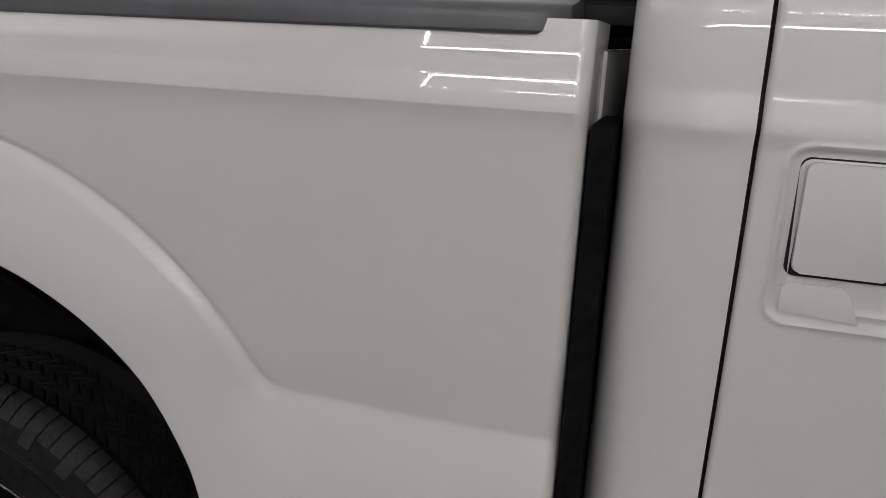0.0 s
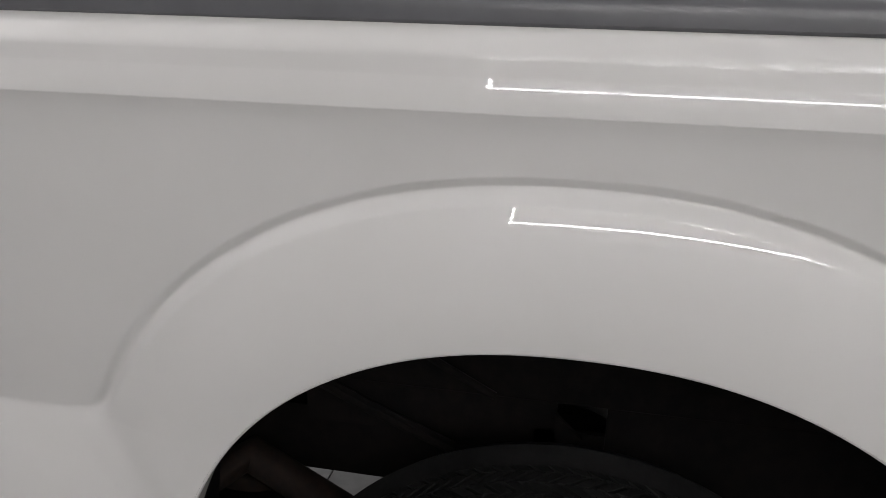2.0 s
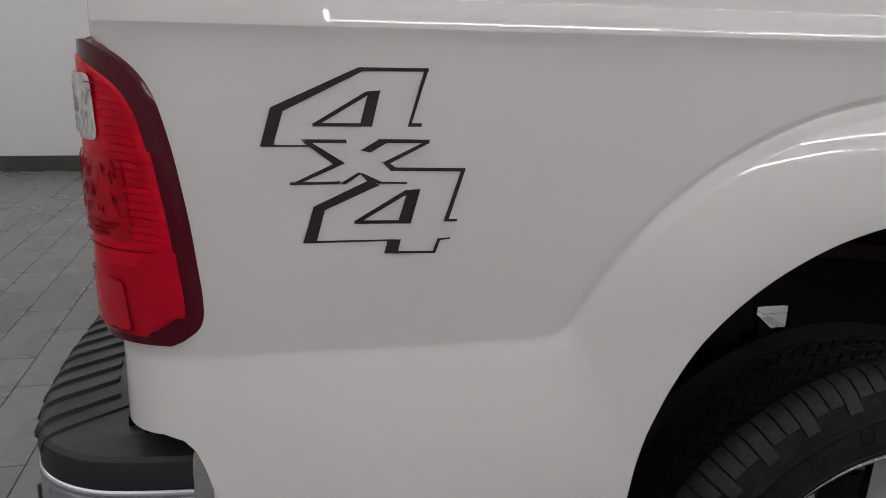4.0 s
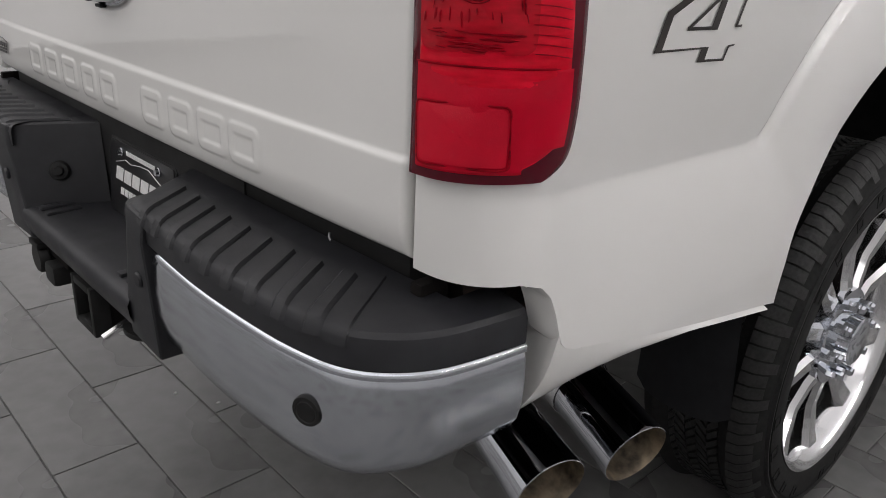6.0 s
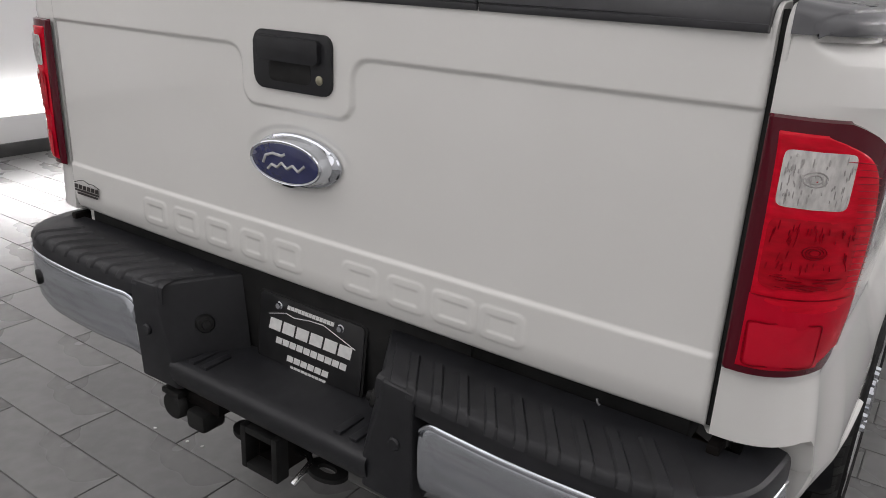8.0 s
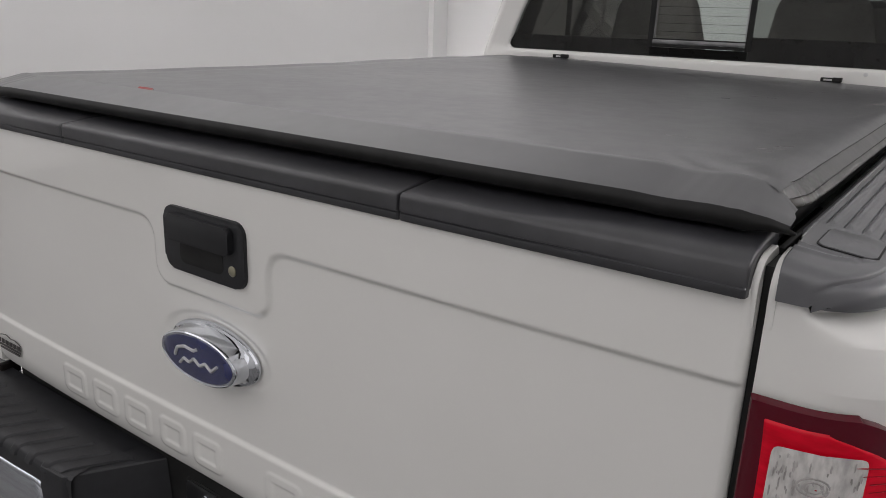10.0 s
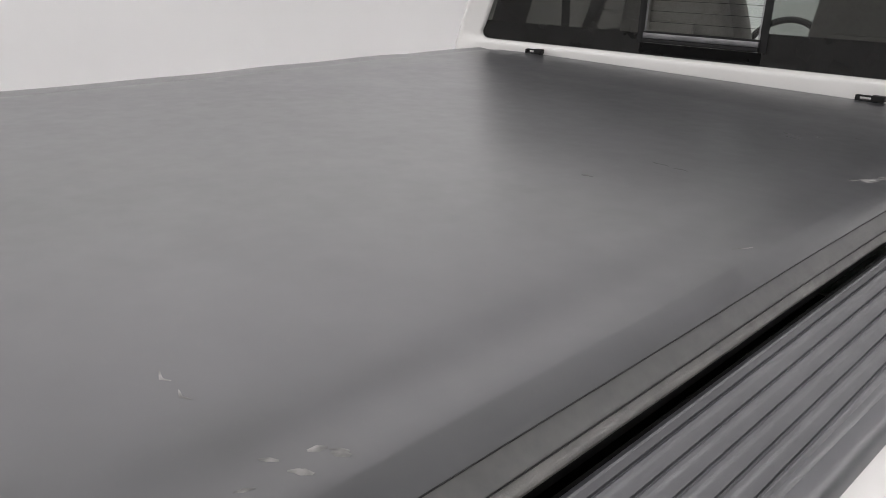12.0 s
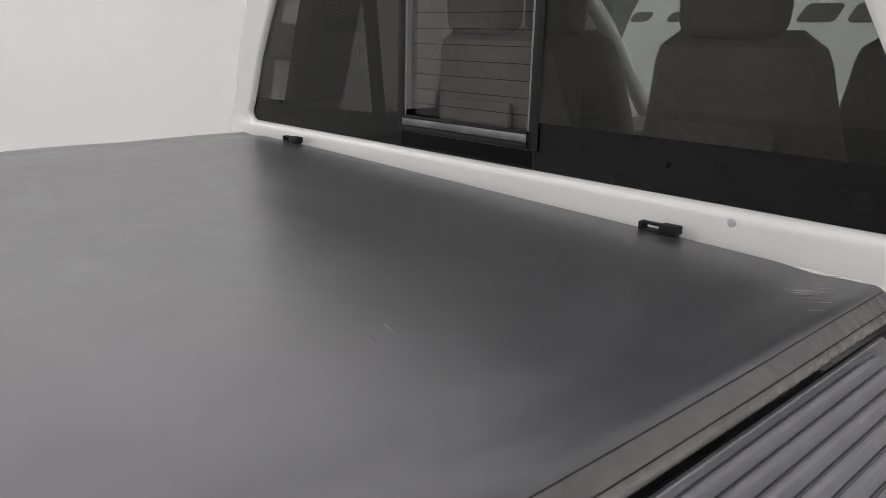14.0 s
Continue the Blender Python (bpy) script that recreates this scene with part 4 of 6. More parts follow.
    # grey strokes paint the shaded facets of the clear lens
    pale = [ring(0.066, 1.248, r, r * 0.8, 0.0018) for r in (0.007, 0.012)]
    for k in range(60):
        s0, z0, n = rnd.uniform(0.034, 0.102), rnd.uniform(1.222, 1.279), rnd.uniform(0.003, 0.012)
        pale.append(([(s0 + rnd.uniform(-0.0003, 0.0003), z0 - n * q) for q in frange(0, 1, 4)], rnd.uniform(0.0006, 0.0018)))
    tagged(part("clear_shade_strokes", strokes(pale, 0.0128), LENSSHADE, lamp, "grey ribbons that paint the shade of the clear lens facets", 60), kind="stuff")
    part("lower_lens", f(lamp_patch(0.021, 1, 0.974, 1.083, 0.024, 0.0085, 0.0012, 18, 60, 0.003)), LENSDEEP, lamp, "plain red lower lens", 60)
    part("reflector", plaque(0.069, 1.013, 0.040, 0.031, 0.0119, 0.16, 0.0004), LENSREFLEX, lamp, "square red reflector", 60)
    rim = [(0.069 + 0.0425 * math.copysign(abs(math.cos(a)) ** 0.16, math.cos(a)), 1.013 + 0.0335 * math.copysign(abs(math.sin(a)) ** 0.16, math.sin(a))) for a in frange(0.01, math.tau + 0.01, 60)]
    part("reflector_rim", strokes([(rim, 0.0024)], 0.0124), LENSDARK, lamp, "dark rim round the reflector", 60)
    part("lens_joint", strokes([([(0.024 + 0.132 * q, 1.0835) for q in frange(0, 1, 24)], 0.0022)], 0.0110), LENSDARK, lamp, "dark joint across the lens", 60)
    return lamp


tail_light(False)
tail_light(True)


# ---------------------------------------------------------------- rear bumper
EDGE_X = (0.30, 0.40, 0.568, 0.716, 0.80, 0.857, 0.897, 0.925, 0.938, 0.944)
EDGE_Y = (-0.097, -0.103, -0.112, -0.108, -0.098, -0.081, -0.048, 0.0, 0.065, 0.120)
EDGE = [(x, y) for x, y in zip(EDGE_X, EDGE_Y)]


def edge_path(n=60, inset=0.0, x_from=0.30):
    """Points along the bumper's outer edge in plan, drawn in by inset."""
    pts = [Vector(p) for p in EDGE]
    dense = []
    for i in range(len(pts) - 1):
        p0, p1, p2, p3 = pts[max(i - 1, 0)], pts[i], pts[i + 1], pts[min(i + 2, len(pts) - 1)]
        for k in range(12):
            t = k / 12
            dense.append(0.5 * ((2 * p1) + (p2 - p0) * t + (2 * p0 - 5 * p1 + 4 * p2 - p3) * t * t + (3 * p1 - p0 - 3 * p2 + p3) * t ** 3))
    dense.append(pts[-1])
    dense = [p for p in dense if p.x >= x_from - 1e-6]
    length = [0.0]
    for a, b in zip(dense, dense[1:]):
        length.append(length[-1] + (b - a).length)
    out = []
    for i in range(n + 1):
        want = length[-1] * i / n
        x, y = np.interp(want, length, [p.x for p in dense]), np.interp(want, length, [p.y for p in dense])
        x2, y2 = np.interp(min(want + 0.01, length[-1]), length, [p.x for p in dense]), np.interp(min(want + 0.01, length[-1]), length, [p.y for p in dense])
        x1, y1 = np.interp(max(want - 0.01, 0), length, [p.x for p in dense]), np.interp(max(want - 0.01, 0), length, [p.y for p in dense])
        d = Vector((x2 - x1, y2 - y1)).normalized()
        out.append((Vector((x, y)) + Vector((-d.y, d.x)) * inset, want / length[-1]))
    return out


bumper = thing("rear_bumper", "", "")
bumper.parent = truck
bumper["label"] = "chrome rear bumper with black plastic step pads"


def pad(flip):
    """The black top pad with its rolled outer edge."""
    prof = [(0.004, 0.759), (0.0, 0.7615), (0.0005, 0.789), (0.003, 0.7985), (0.0085, 0.8040), (0.02, 0.8065), (0.05, 0.8085)]
    path = edge_path(70)
    inner = [edge_path(70, p[0])for p in prof]
    bm = bmesh.new()
    rows = []
    for i in range(71):
        row = [bm.verts.new((inner[k][i][0].x, inner[k][i][0].y, prof[k][1])) for k in range(len(prof))]
        q = path[i][0]
        row.append(bm.verts.new((min(q.x, 0.88) if q.x > 0.3 else q.x, 0.055 if q.x < 0.90 else max(0.055, q.y + 0.004), 0.812)))
        rows.append(row)
    for a, b in zip(rows, rows[1:]):
        for k in range(len(a) - 1):
            bm.faces.new((a[k], b[k], b[k + 1], a[k + 1]))
    if flip:
        mirror(bm)
    return part("step_pad", bm, PLASTIC, bumper, "black textured step pad", 30)


def chrome_face(flip):
    path = edge_path(80, 0.0, 0.392)
    prof = [(0.004, 0.761), (-0.001, 0.7595), (-0.003, 0.7565), (-0.003, 0.7505), (0.001, 0.7475), (-0.002, 0.738), (-0.004, 0.70), (-0.002, 0.660), (0.004, 0.628), (0.014, 0.606), (0.034, 0.592)]
    rows = [edge_path(80, p[0], 0.392) for p in prof]
    bm = bmesh.new()
    cols = []
    for i in range(81):
        f = path[i][1]
        lift = 0.028 * smooth((f - 0.55) / 0.45)
        col = []
        for k, (o, z) in enumerate(prof):
            q = rows[k][i][0]
            if k > 4:
                z = z + lift * (0.7435 - z) / 0.13
            # the inner end turns in as a rounded ring
            e = max(0.0, 0.06 - f) / 0.06
            d_in = min(0.045, max(0.0, q.x - 0.392))
            drop = 0.045 - math.sqrt(max(0.0, 0.045 ** 2 - (0.045 - d_in) ** 2))
            z = z - drop if k < 5 else min(z, 0.7475 - drop - 0.0005 * k)
            y = q.y + 0.005 * e
            if e > 0 and k > 5:
                z = z + (0.585 - 0.600) * e * min(1.0, (0.7435 - z) / 0.12)
            col.append(bm.verts.new((q.x, y, z)))
        cols.append(col)
    for a, b in zip(cols, cols[1:]):
        for k in range(len(a) - 1):
            bm.faces.new((a[k], b[k], b[k + 1], a[k + 1]))
    if flip:
        mirror(bm)
    return part("chrome_face", bm, BUMPERCHROME, bumper, "polished chrome face", 40)


def tread_point(x_low, v, lift):
    """A point of the ribbed tread on the pad; v runs from its front face over the edge and inwards."""
    e = lerp(x_low, EDGE_X, EDGE_Y)
    dy, z = lerp(v, (0.0, 0.10, 0.16, 0.22, 0.30, 1.0), (-0.0005, 0.0010, 0.0045, 0.011, 0.022, 0.112)), lerp(v, (0.0, 0.10, 0.16, 0.22, 0.30, 1.0), (0.786, 0.7965, 0.8025, 0.8060, 0.8080, 0.8115))
    up = smooth(v / 0.2)
    return Vector((x_low - 0.66 * max(0.0, dy), e + dy - lift * (1 - up), z + lift * up))


def ribs(flip, parent):
    vs = frange(0.0, 0.32, 12) + frange(0.4, 1.0, 6)
    bm = sheet(lambda x, v: tread_point(x, v, 0.0026 if 0.335 < x < 0.861 and v > 0.0 and v < 1.0 else -0.002), [0.334] + frange(0.336, 0.860, 40) + [0.862], [0.0] + [v + 0.001 for v in vs[:-1]] + [0.999, 1.0])
    if flip:
        mirror(bm)
    tread = part("tread_panel", bm, PLASTIC, parent, "ribbed grip panel", 30)
    for k in range(9):
        x = 0.383 + 0.0543 * k

        def fn(u, v):
            w = (-0.0145, -0.0125, -0.0080, 0.0080, 0.0125, 0.0145)[u]
            lift = -0.001 if u in (0, 5) or v in (0.0, 1.0) else 0.0072 if u in (2, 3) else 0.0030
            return tread_point(x + w, 0.03 + 0.85 * v, lift)
        bm = sheet(fn, range(6), [0.0, 0.012] + frange(0.04, 0.38, 12) + frange(0.45, 0.96, 5) + [0.985, 1.0])
        if flip:
            mirror(bm)
        part("rib", bm, PLASTIC, parent, "", 30)


def centre_side(flip):
    """The black post between the chrome and the step, with its slanted inner wall."""
    bm = bmesh.new()
    pts = {
        "a": (0.392, -0.112, 0.762), "b": (0.318, -0.104, 0.762), "c": (0.275, -0.100, 0.632), "d": (0.270, -0.096, 0.560), "e": (0.392, -0.100, 0.560),
        "f": (0.215, 0.055, 0.811), "g": (0.190, 0.050, 0.637), "h": (0.392, 0.05, 0.56), "i": (0.392, 0.055, 0.811), "j": (0.318, -0.100, 0.803), "k": (0.392, -0.106, 0.803), "l": (0.19, 0.05, 0.56),
    }
    v = {n: bm.verts.new(p) for n, p in pts.items()}
    for f in ("abjk", "abced", "jbcgf", "jfik", "cdlg", "aeh i".replace(" ", ""), "dehl"):
        if f == "abced":
            bm.faces.new((v["a"], v["b"], v["c"], v["d"], v["e"]))
        elif f == "aehi":
            bm.faces.new((v["k"], v["a"], v["e"], v["h"], v["i"]))
        else:
            bm.faces.new([v[c] for c in f])
    bmesh.ops.recalc_face_normals(bm, faces=bm.faces)
    sharp = [e for e in bm.edges if not e.is_boundary and e.calc_face_angle(0) > 0.3]
    bmesh.ops.bevel(bm, geom=sharp, offset=0.007, segments=3, profile=0.6, affect="EDGES", clamp_overlap=True)
    if flip:
        mirror(bm)
    return part("centre_post", bm, PLASTIC, bumper, "black plastic post", 30)


for flip in (False, True):
    p_ = pad(flip)
    ribs(flip, p_)
    chrome_face(flip)
    centre_side(flip)
    sg = -1 if flip else 1
    # parking sensor in the chrome
    s_ = part("parking_sensor", lathe([(0.0, 0.004), (0.0125, 0.004), (0.0135, 0.0032), (0.0145, 0.004), (0.0185, 0.0035), (0.0195, 0.002), (0.020, -0.01)], None, 32), BLACK, bumper, "black round parking sensor")
    s_.matrix_local = pose(sg * 0.814, -0.1005, 0.691, 90, 0, sg * 21)
    # screw cover beside the chrome
    s_ = part("screw_cover", lathe([(0.0, 0.003), (0.010, 0.003), (0.013, 0.0), (0.013, -0.005)], None, 20), PLASTIC, bumper)
    s_.matrix_local = pose(sg * 0.352, -0.1065, 0.69, 90, 0, 0)
    # lamp knob on the slanted wall
    s_ = part("plate_lamp", lathe([(0.0, 0.020), (0.009, 0.019), (0.011, 0.010), (0.018, 0.009), (0.021, 0.004), (0.022, -0.01)], None, 28), BLACK, bumper, "black knob on the slanted wall")
    s_.matrix_local = pose(sg * 0.2475, -0.028, 0.708, 78, 0, sg * -62)

# step floor with its rounded lip, and the wall behind the plate
prof = [(0.055, 0.640), (-0.07, 0.634), (-0.090, 0.632), (-0.100, 0.627), (-0.105, 0.617), (-0.103, 0.600), (-0.095, 0.575), (-0.08, 0.560), (0.04, 0.556)]
bm = sheet(lambda x, k: Vector((x, prof[k][0], prof[k][1])), frange(-0.285, 0.285, 24), range(len(prof)))
part("step_floor", bm, PLASTIC, bumper, "black step with rounded lip", 40)
for x in (-0.235, -0.195, 0.195, 0.235):
    part("step_ridge", box(x - 0.010, x + 0.010, -0.082, -0.01, 0.630, 0.6405, 0.004), PLASTIC, bumper)
part("back_panel", box(-0.40, 0.40, 0.056, 0.075, 0.56, 0.845, 0.003), BLACK, bumper, "black panel behind the plate")
for sg in (1, -1):
    part("carrier_beam", box(sg * 0.63 - 0.22, sg * 0.63 + 0.22, -0.04, 0.05, 0.63, 0.745, 0.01), STEEL, bumper, "dark steel carrier beam")
for sg in (1, -1):
    part("bracket", box(sg * 0.845 - 0.010, sg * 0.845 + 0.010, 0.030, 0.075, 0.797, 0.826, 0.004), STEEL, bumper, "small dark metal bracket")
part("cable_tag", tube([(0.652, 0.045, 0.826), (0.655, 0.042, 0.821), (0.659, 0.042, 0.818)], 0.0024, 8), ANODISED, bumper)
part("sealing_pad", box(-0.80, 0.80, 0.06, 0.12, 0.79, 0.85, 0.004), BLACK, bumper)

# dealer plate in its frame
plate = part("number_plate", prism(rounded(-0.150, 0.150, -0.076, 0.076, 0.010), 0, 0.003, 0.001), PLATE, bumper, "black dealer plate with white plain bars")
plate.matrix_local = pose(0.0, 0.047, 0.716, 84, 0, 0)
part("frame_ring", prism(rounded(-0.156, 0.156, -0.081, 0.081, 0.012), -0.004, 0.0005, 0.0015), BLACK, plate)
for x0, x1, z0, z1, n in ((-0.068, 0.068, 0.0545, 0.0635, 13), (-0.122, 0.122, -0.004, 0.023, 6), (-0.098, 0.110, -0.032, -0.017, 10), (-0.062, 0.062, -0.064, -0.050, 6), (-0.05, 0.056, -0.080, -0.072, 10)):
    w = (x1 - x0) / n
    for k in range(n):
        a, b_ = x0 + k * w + w * 0.04, x0 + (k + 1) * w - w * 0.10
        h = z1 - z0
        lean = 0.18 * h
        part("bar", prism([(a, z0), (b_, z0), (b_ + lean, z1), (a + lean, z1)], 0.003, 0.0036), WHITEINK, plate)
bm = bmesh.new()
ridge = [(-0.12, 0.030), (-0.07, 0.044), (-0.045, 0.040), (0.0, 0.047), (0.04, 0.049), (0.07, 0.040), (0.13, 0.022)]
for a, b_ in zip(ridge, ridge[1:]):
    tube([(*a, 0.0034), (*b_, 0.0034)], 0.0011, 5, bm)
part("ridge_line", bm, SILVER, plate)
for x in (-0.089, 0.089):
    part("bolt", lathe([(0.0, 0.009), (0.006, 0.009), (0.007, 0.004), (0.0095, 0.003), (0.0095, 0.0)], pose(x, 0.057, 0.003), 12), CHROME, plate, "small bright bolt")
part("lower_sticker", prism(rounded(-0.075, 0.072, -0.092, -0.046, 0.006), -0.002, 0.0026, 0.0008), PLATE, plate)

# hitch receiver, plug and chain loops
hitch = thing("hitch", "", "")
hitch.parent = truck
hitch["label"] = "black steel tow hitch receiver"
bm = bmesh.new()
for x0, x1, z0, z1 in ((-0.080, -0.064, 0.440, 0.545), (0.014, 0.030, 0.440, 0.545), (-0.064, 0.014, 0.440, 0.456), (-0.064, 0.014, 0.529, 0.545)):
    box(x0, x1, -0.085, -0.050, z0, z1, 0.003, 2, bm)
part("collar", bm, BLACK, hitch, "square black collar")
bm = bmesh.new()
for x0, x1, z0, z1 in ((-0.068, -0.060, 0.448, 0.535), (0.010, 0.018, 0.448, 0.535), (-0.06, 0.01, 0.448, 0.455), (-0.06, 0.01, 0.528, 0.535)):
    box(x0, x1, -0.05, 0.30, z0, z1, 0, 2, bm)
part("receiver_tube", bm, STEEL, hitch)
part("cross_tube", tube([(-0.50, 0.2, 0.49), (0.50, 0.2, 0.49)], 0.045, 20), STEEL, hitch)
part("pin", tube([(0.02, -0.02, 0.49), (0.06, -0.02, 0.49), (0.075, -0.03, 0.485), (0.078, -0.06, 0.475), (0.076, -0.085, 0.462)], 0.0075, 12), ALLOY, hitch, "bright bent hitch pin")
for sg in (1, -1):
    bm = bmesh.new()
    n, cx = 28, 0.115
    ri, ro = [], []
    for k in range(n):
        a = k * math.tau / n
        ri.append((0.024 * math.cos(a), 0.012 * math.sin(a)))
        ro.append((0.050 * math.cos(a), 0.034 * math.sin(a)))
    for z0, z1 in ((0.474, 0.484),):
        vs = [[bm.verts.new((sg * (cx - 0.025 * 0 + p[0]), -0.022 + p[1], z)) for p in ring] for ring, z in ((ri, z0), (ro, z0), (ro, z1), (ri, z1))]
        for a, b_ in ((0, 1), (1, 2), (2, 3), (3, 0)):
            for k in range(n):
                bm.faces.new((vs[a][k], vs[a][(k + 1) % n], vs[b_][(k + 1) % n], vs[b_][k]))
    box(sg * 0.09 - 0.06, sg * 0.09 + 0.05, 0.008, 0.10, 0.474, 0.484, 0.002, 1, bm)
    part("chain_loop", bm, BLACK, hitch, "black steel safety chain loop")
plug = part("trailer_socket", lathe([(0.0, 0.0), (0.03, 0.0), (0.034, -0.004), (0.036, -0.02), (0.030, -0.022), (0.030, -0.07), (0.0, -0.07)], pose(-0.315, -0.085, 0.497, 90, 0, 0), 28), BLACK, hitch, "round black trailer plug socket with a lid")
part("lid_hinge", box(-0.345, -0.285, -0.088, -0.055, 0.525, 0.540, 0.004), BLACK, plug)
part("mount", box(-0.34, -0.18, -0.06, 0.02, 0.505, 0.55, 0.006), STEEL, plug)
part("second_socket", box(-0.265, -0.205, -0.085, -0.02, 0.462, 0.508, 0.010), BLACK, plug)


# ---------------------------------------------------------------- exhaust tips
def exhaust(tip, back, radius):
    tip, back = Vector(tip), Vector(back)
    ax = (tip - back).normalized()
    L = (tip - back).length
    m = Matrix.Translation(back) @ ax.to_track_quat("Z", "Y").to_matrix().to_4x4()
    prof = [(radius * 0.80, 0.0), (radius * 0.90, 0.01), (radius * 0.93, L * 0.35), (radius * 0.97, L * 0.8), (radius, L - 0.004), (radius * 1.0, L), (radius * 0.975, L + 0.001)]
    e = part("exhaust_tip", lathe(prof, m, 56), CHROME, truck, "polished chrome exhaust tip")
    part("inner_wall", lathe([(radius * 0.975, L + 0.001), (radius * 0.93, L - 0.01), (radius * 0.88, 0.05), (radius * 0.5, 0.02), (0.0, 0.02)], m, 56), SOOT, e, "sooty inside wall")
    part("clamp_band", lathe([(radius * 0.945, L * 0.16), (radius * 0.99, L * 0.17), (radius * 0.99, L * 0.27), (radius * 0.945, L * 0.28)], m, 40), ALLOY, e, "polished clamp band")
    part("pipe", tube([back + ax * 0.01, back - ax * 0.10, back - ax * 0.2 + Vector((-0.06, 0.1, 0.02)), Vector((0.52, back.y + 0.45, 0.43))], radius * 0.62, 18), RUST, e, "rusty pipe")


exhaust((0.935, 0.215, 0.492), (0.748, 0.260, 0.542), 0.058)
exhaust((0.957, 0.395, 0.478), (0.767, 0.440, 0.528), 0.058)


# ---------------------------------------------------------------- wheels
def wheel(x_out, y, flip):
    """Tyre, rim and hub; local z is the axle, pointing outwards."""
    w = thing("wheel", "", "")
    w.parent = truck
    w["label"] = "polished alloy wheel with a chunky tyre"
    w.matrix_local = Matrix.Translation((x_out * (-1 if flip else 1), y, WHEEL_R)) @ pose(0, 0, 0, 0, -90 if flip else 90, 0)
    R, W = WHEEL_R, 0.27
    prof = [(0.308, -0.014), (0.314, -0.006), (0.330, 0.003), (0.36, 0.003), (0.372, 0.0025), (0.374, -0.001), (0.392, -0.004), (0.415, -0.014), (0.432, -0.028), (0.4395, -0.05), (R - 0.008, -0.09), (R - 0.008, -W + 0.09), (0.4395, -W + 0.05), (0.425, -W + 0.02), (0.36, -W), (0.308, -W + 0.01)]
    tyre = part("tyre", lathe(prof, None, 96), RUBBER, w, "black all-terrain tyre")
    # tread blocks
    bm = bmesh.new()
    n = 104
    for k in range(n):
        a = k * math.tau / n
        rot = Matrix.Rotation(a, 4, "Z")
        for row, (z0, z1, skew) in enumerate(((-0.052, -0.079, 0.15), (-0.082, -0.105, 1.1), (-0.107, -0.129, -1.1), (-0.131, -0.153, 1.1), (-0.155, -0.177, -1.1), (-0.179, -0.193, 0.8), (-0.196, -0.222, 0.0))):
            b2 = bmesh.new()
            off = (row % 2) * 0.5 * math.tau / n
            t0, t1 = (-0.0112, 0.0112) if row in (0, 6) else (-0.0098, 0.0098)
            sk = 0.012 * skew
            rr = R - 0.010
            rt = R - (0.002 if row in (0, 6) else 0.0)
            vs = []
            for r in (rr, rt):
                for t, z in ((t0 - sk, z0), (t1 - sk, z0), (t1 + sk, z1), (t0 + sk, z1)):
                    shrink = 0.9 if r == rt else 1.0
                    vs.append(b2.verts.new((r * math.cos(off + t * shrink / R), r * math.sin(off + t * shrink / R), z)))
            for f in ((4, 5, 6, 7), (0, 1, 5, 4), (1, 2, 6, 5), (2, 3, 7, 6), (3, 0, 4, 7)):
                b2.faces.new([vs[i] for i in f])
            bmesh.ops.transform(b2, matrix=rot, verts=b2.verts)
            me = bpy.data.meshes.new("t")
            b2.to_mesh(me)
            b2.free()
            bm.from_mesh(me)
            bpy.data.meshes.remove(me)
        # shoulder lugs and side ribs
        for t, r0, r1, z0, z1, wd in ((0.0, 0.385, 0.4165, -0.052, -0.010, 0.0112),):
            b2 = bmesh.new()
            vs = []
            for r, z in ((0.4455, -0.053), (0.4415, -0.031), (0.428, -0.0165), (0.420, -0.0100)) if k % 3 else ((0.4455, -0.053), (0.4415, -0.031), (0.426, -0.0155), (0.402, -0.0035)):
                hw = wd * (1.0 if r > 0.40 else 0.8)
                vs.append([b2.verts.new((r * math.cos(s * hw / R), r * math.sin(s * hw / R), z)) for s in (-1, 1)])
            for p, q in zip(vs, vs[1:]):
                b2.faces.new((p[0], p[1], q[1], q[0]))
            bmesh.ops.transform(b2, matrix=rot, verts=b2.verts)
            me = bpy.data.meshes.new("t")
            b2.to_mesh(me)
            b2.free()
            bm.from_mesh(me)
            bpy.data.meshes.remove(me)
    tread = part("tread", bm, TREAD, tyre, "worn tread blocks")
    tread["kind"] = "stuff"
    part("sidewall_ring", lathe([(0.3815, -0.001), (0.3825, 0.0042), (0.3855, 0.0042), (0.387, -0.003)], None, 96), TREAD, tyre, "raised ring on the sidewall")
    for k in range(26):
        if k % 13 in (5, 6, 12):
            continue
        bm = bmesh.new()
        a0 = k * math.tau / 26
        for r0, r1, d0, d1 in ((0.345, 0.349, 0, 0.07), (0.367, 0.371, 0, 0.07), (0.349, 0.367, 0, 0.010), (0.349, 0.367, 0.06, 0.07)):
            vs = [bm.verts.new((r * math.cos(a0 + d), r * math.sin(a0 + d), z)) for z in (0.002, 0.0045) for r, d in ((r0, d0), (r1, d0), (r1, d1), (r0, d1))]
            for f in ((4, 5, 6, 7), (0, 1, 5, 4), (1, 2, 6, 5), (2, 3, 7, 6), (3, 0, 4, 7)):
                bm.faces.new([vs[i] for i in f])
        part("raised_bar", bm, RUBBER, tyre)
    # rim
    rim = part("rim", lathe([(0.296, -W + 0.02), (0.281, -0.15), (0.278, -0.06), (0.290, -0.026), (0.298, -0.012), (0.306, -0.006), (0.315, -0.002), (0.3165, -0.012)], None, 72), ALLOY, w, "polished alloy rim")
    part("brake_disc", lathe([(0.0, -0.13), (0.19, -0.13), (0.19, -0.15), (0.0, -0.15)], None, 48), STEEL, w, "dark brake disc")
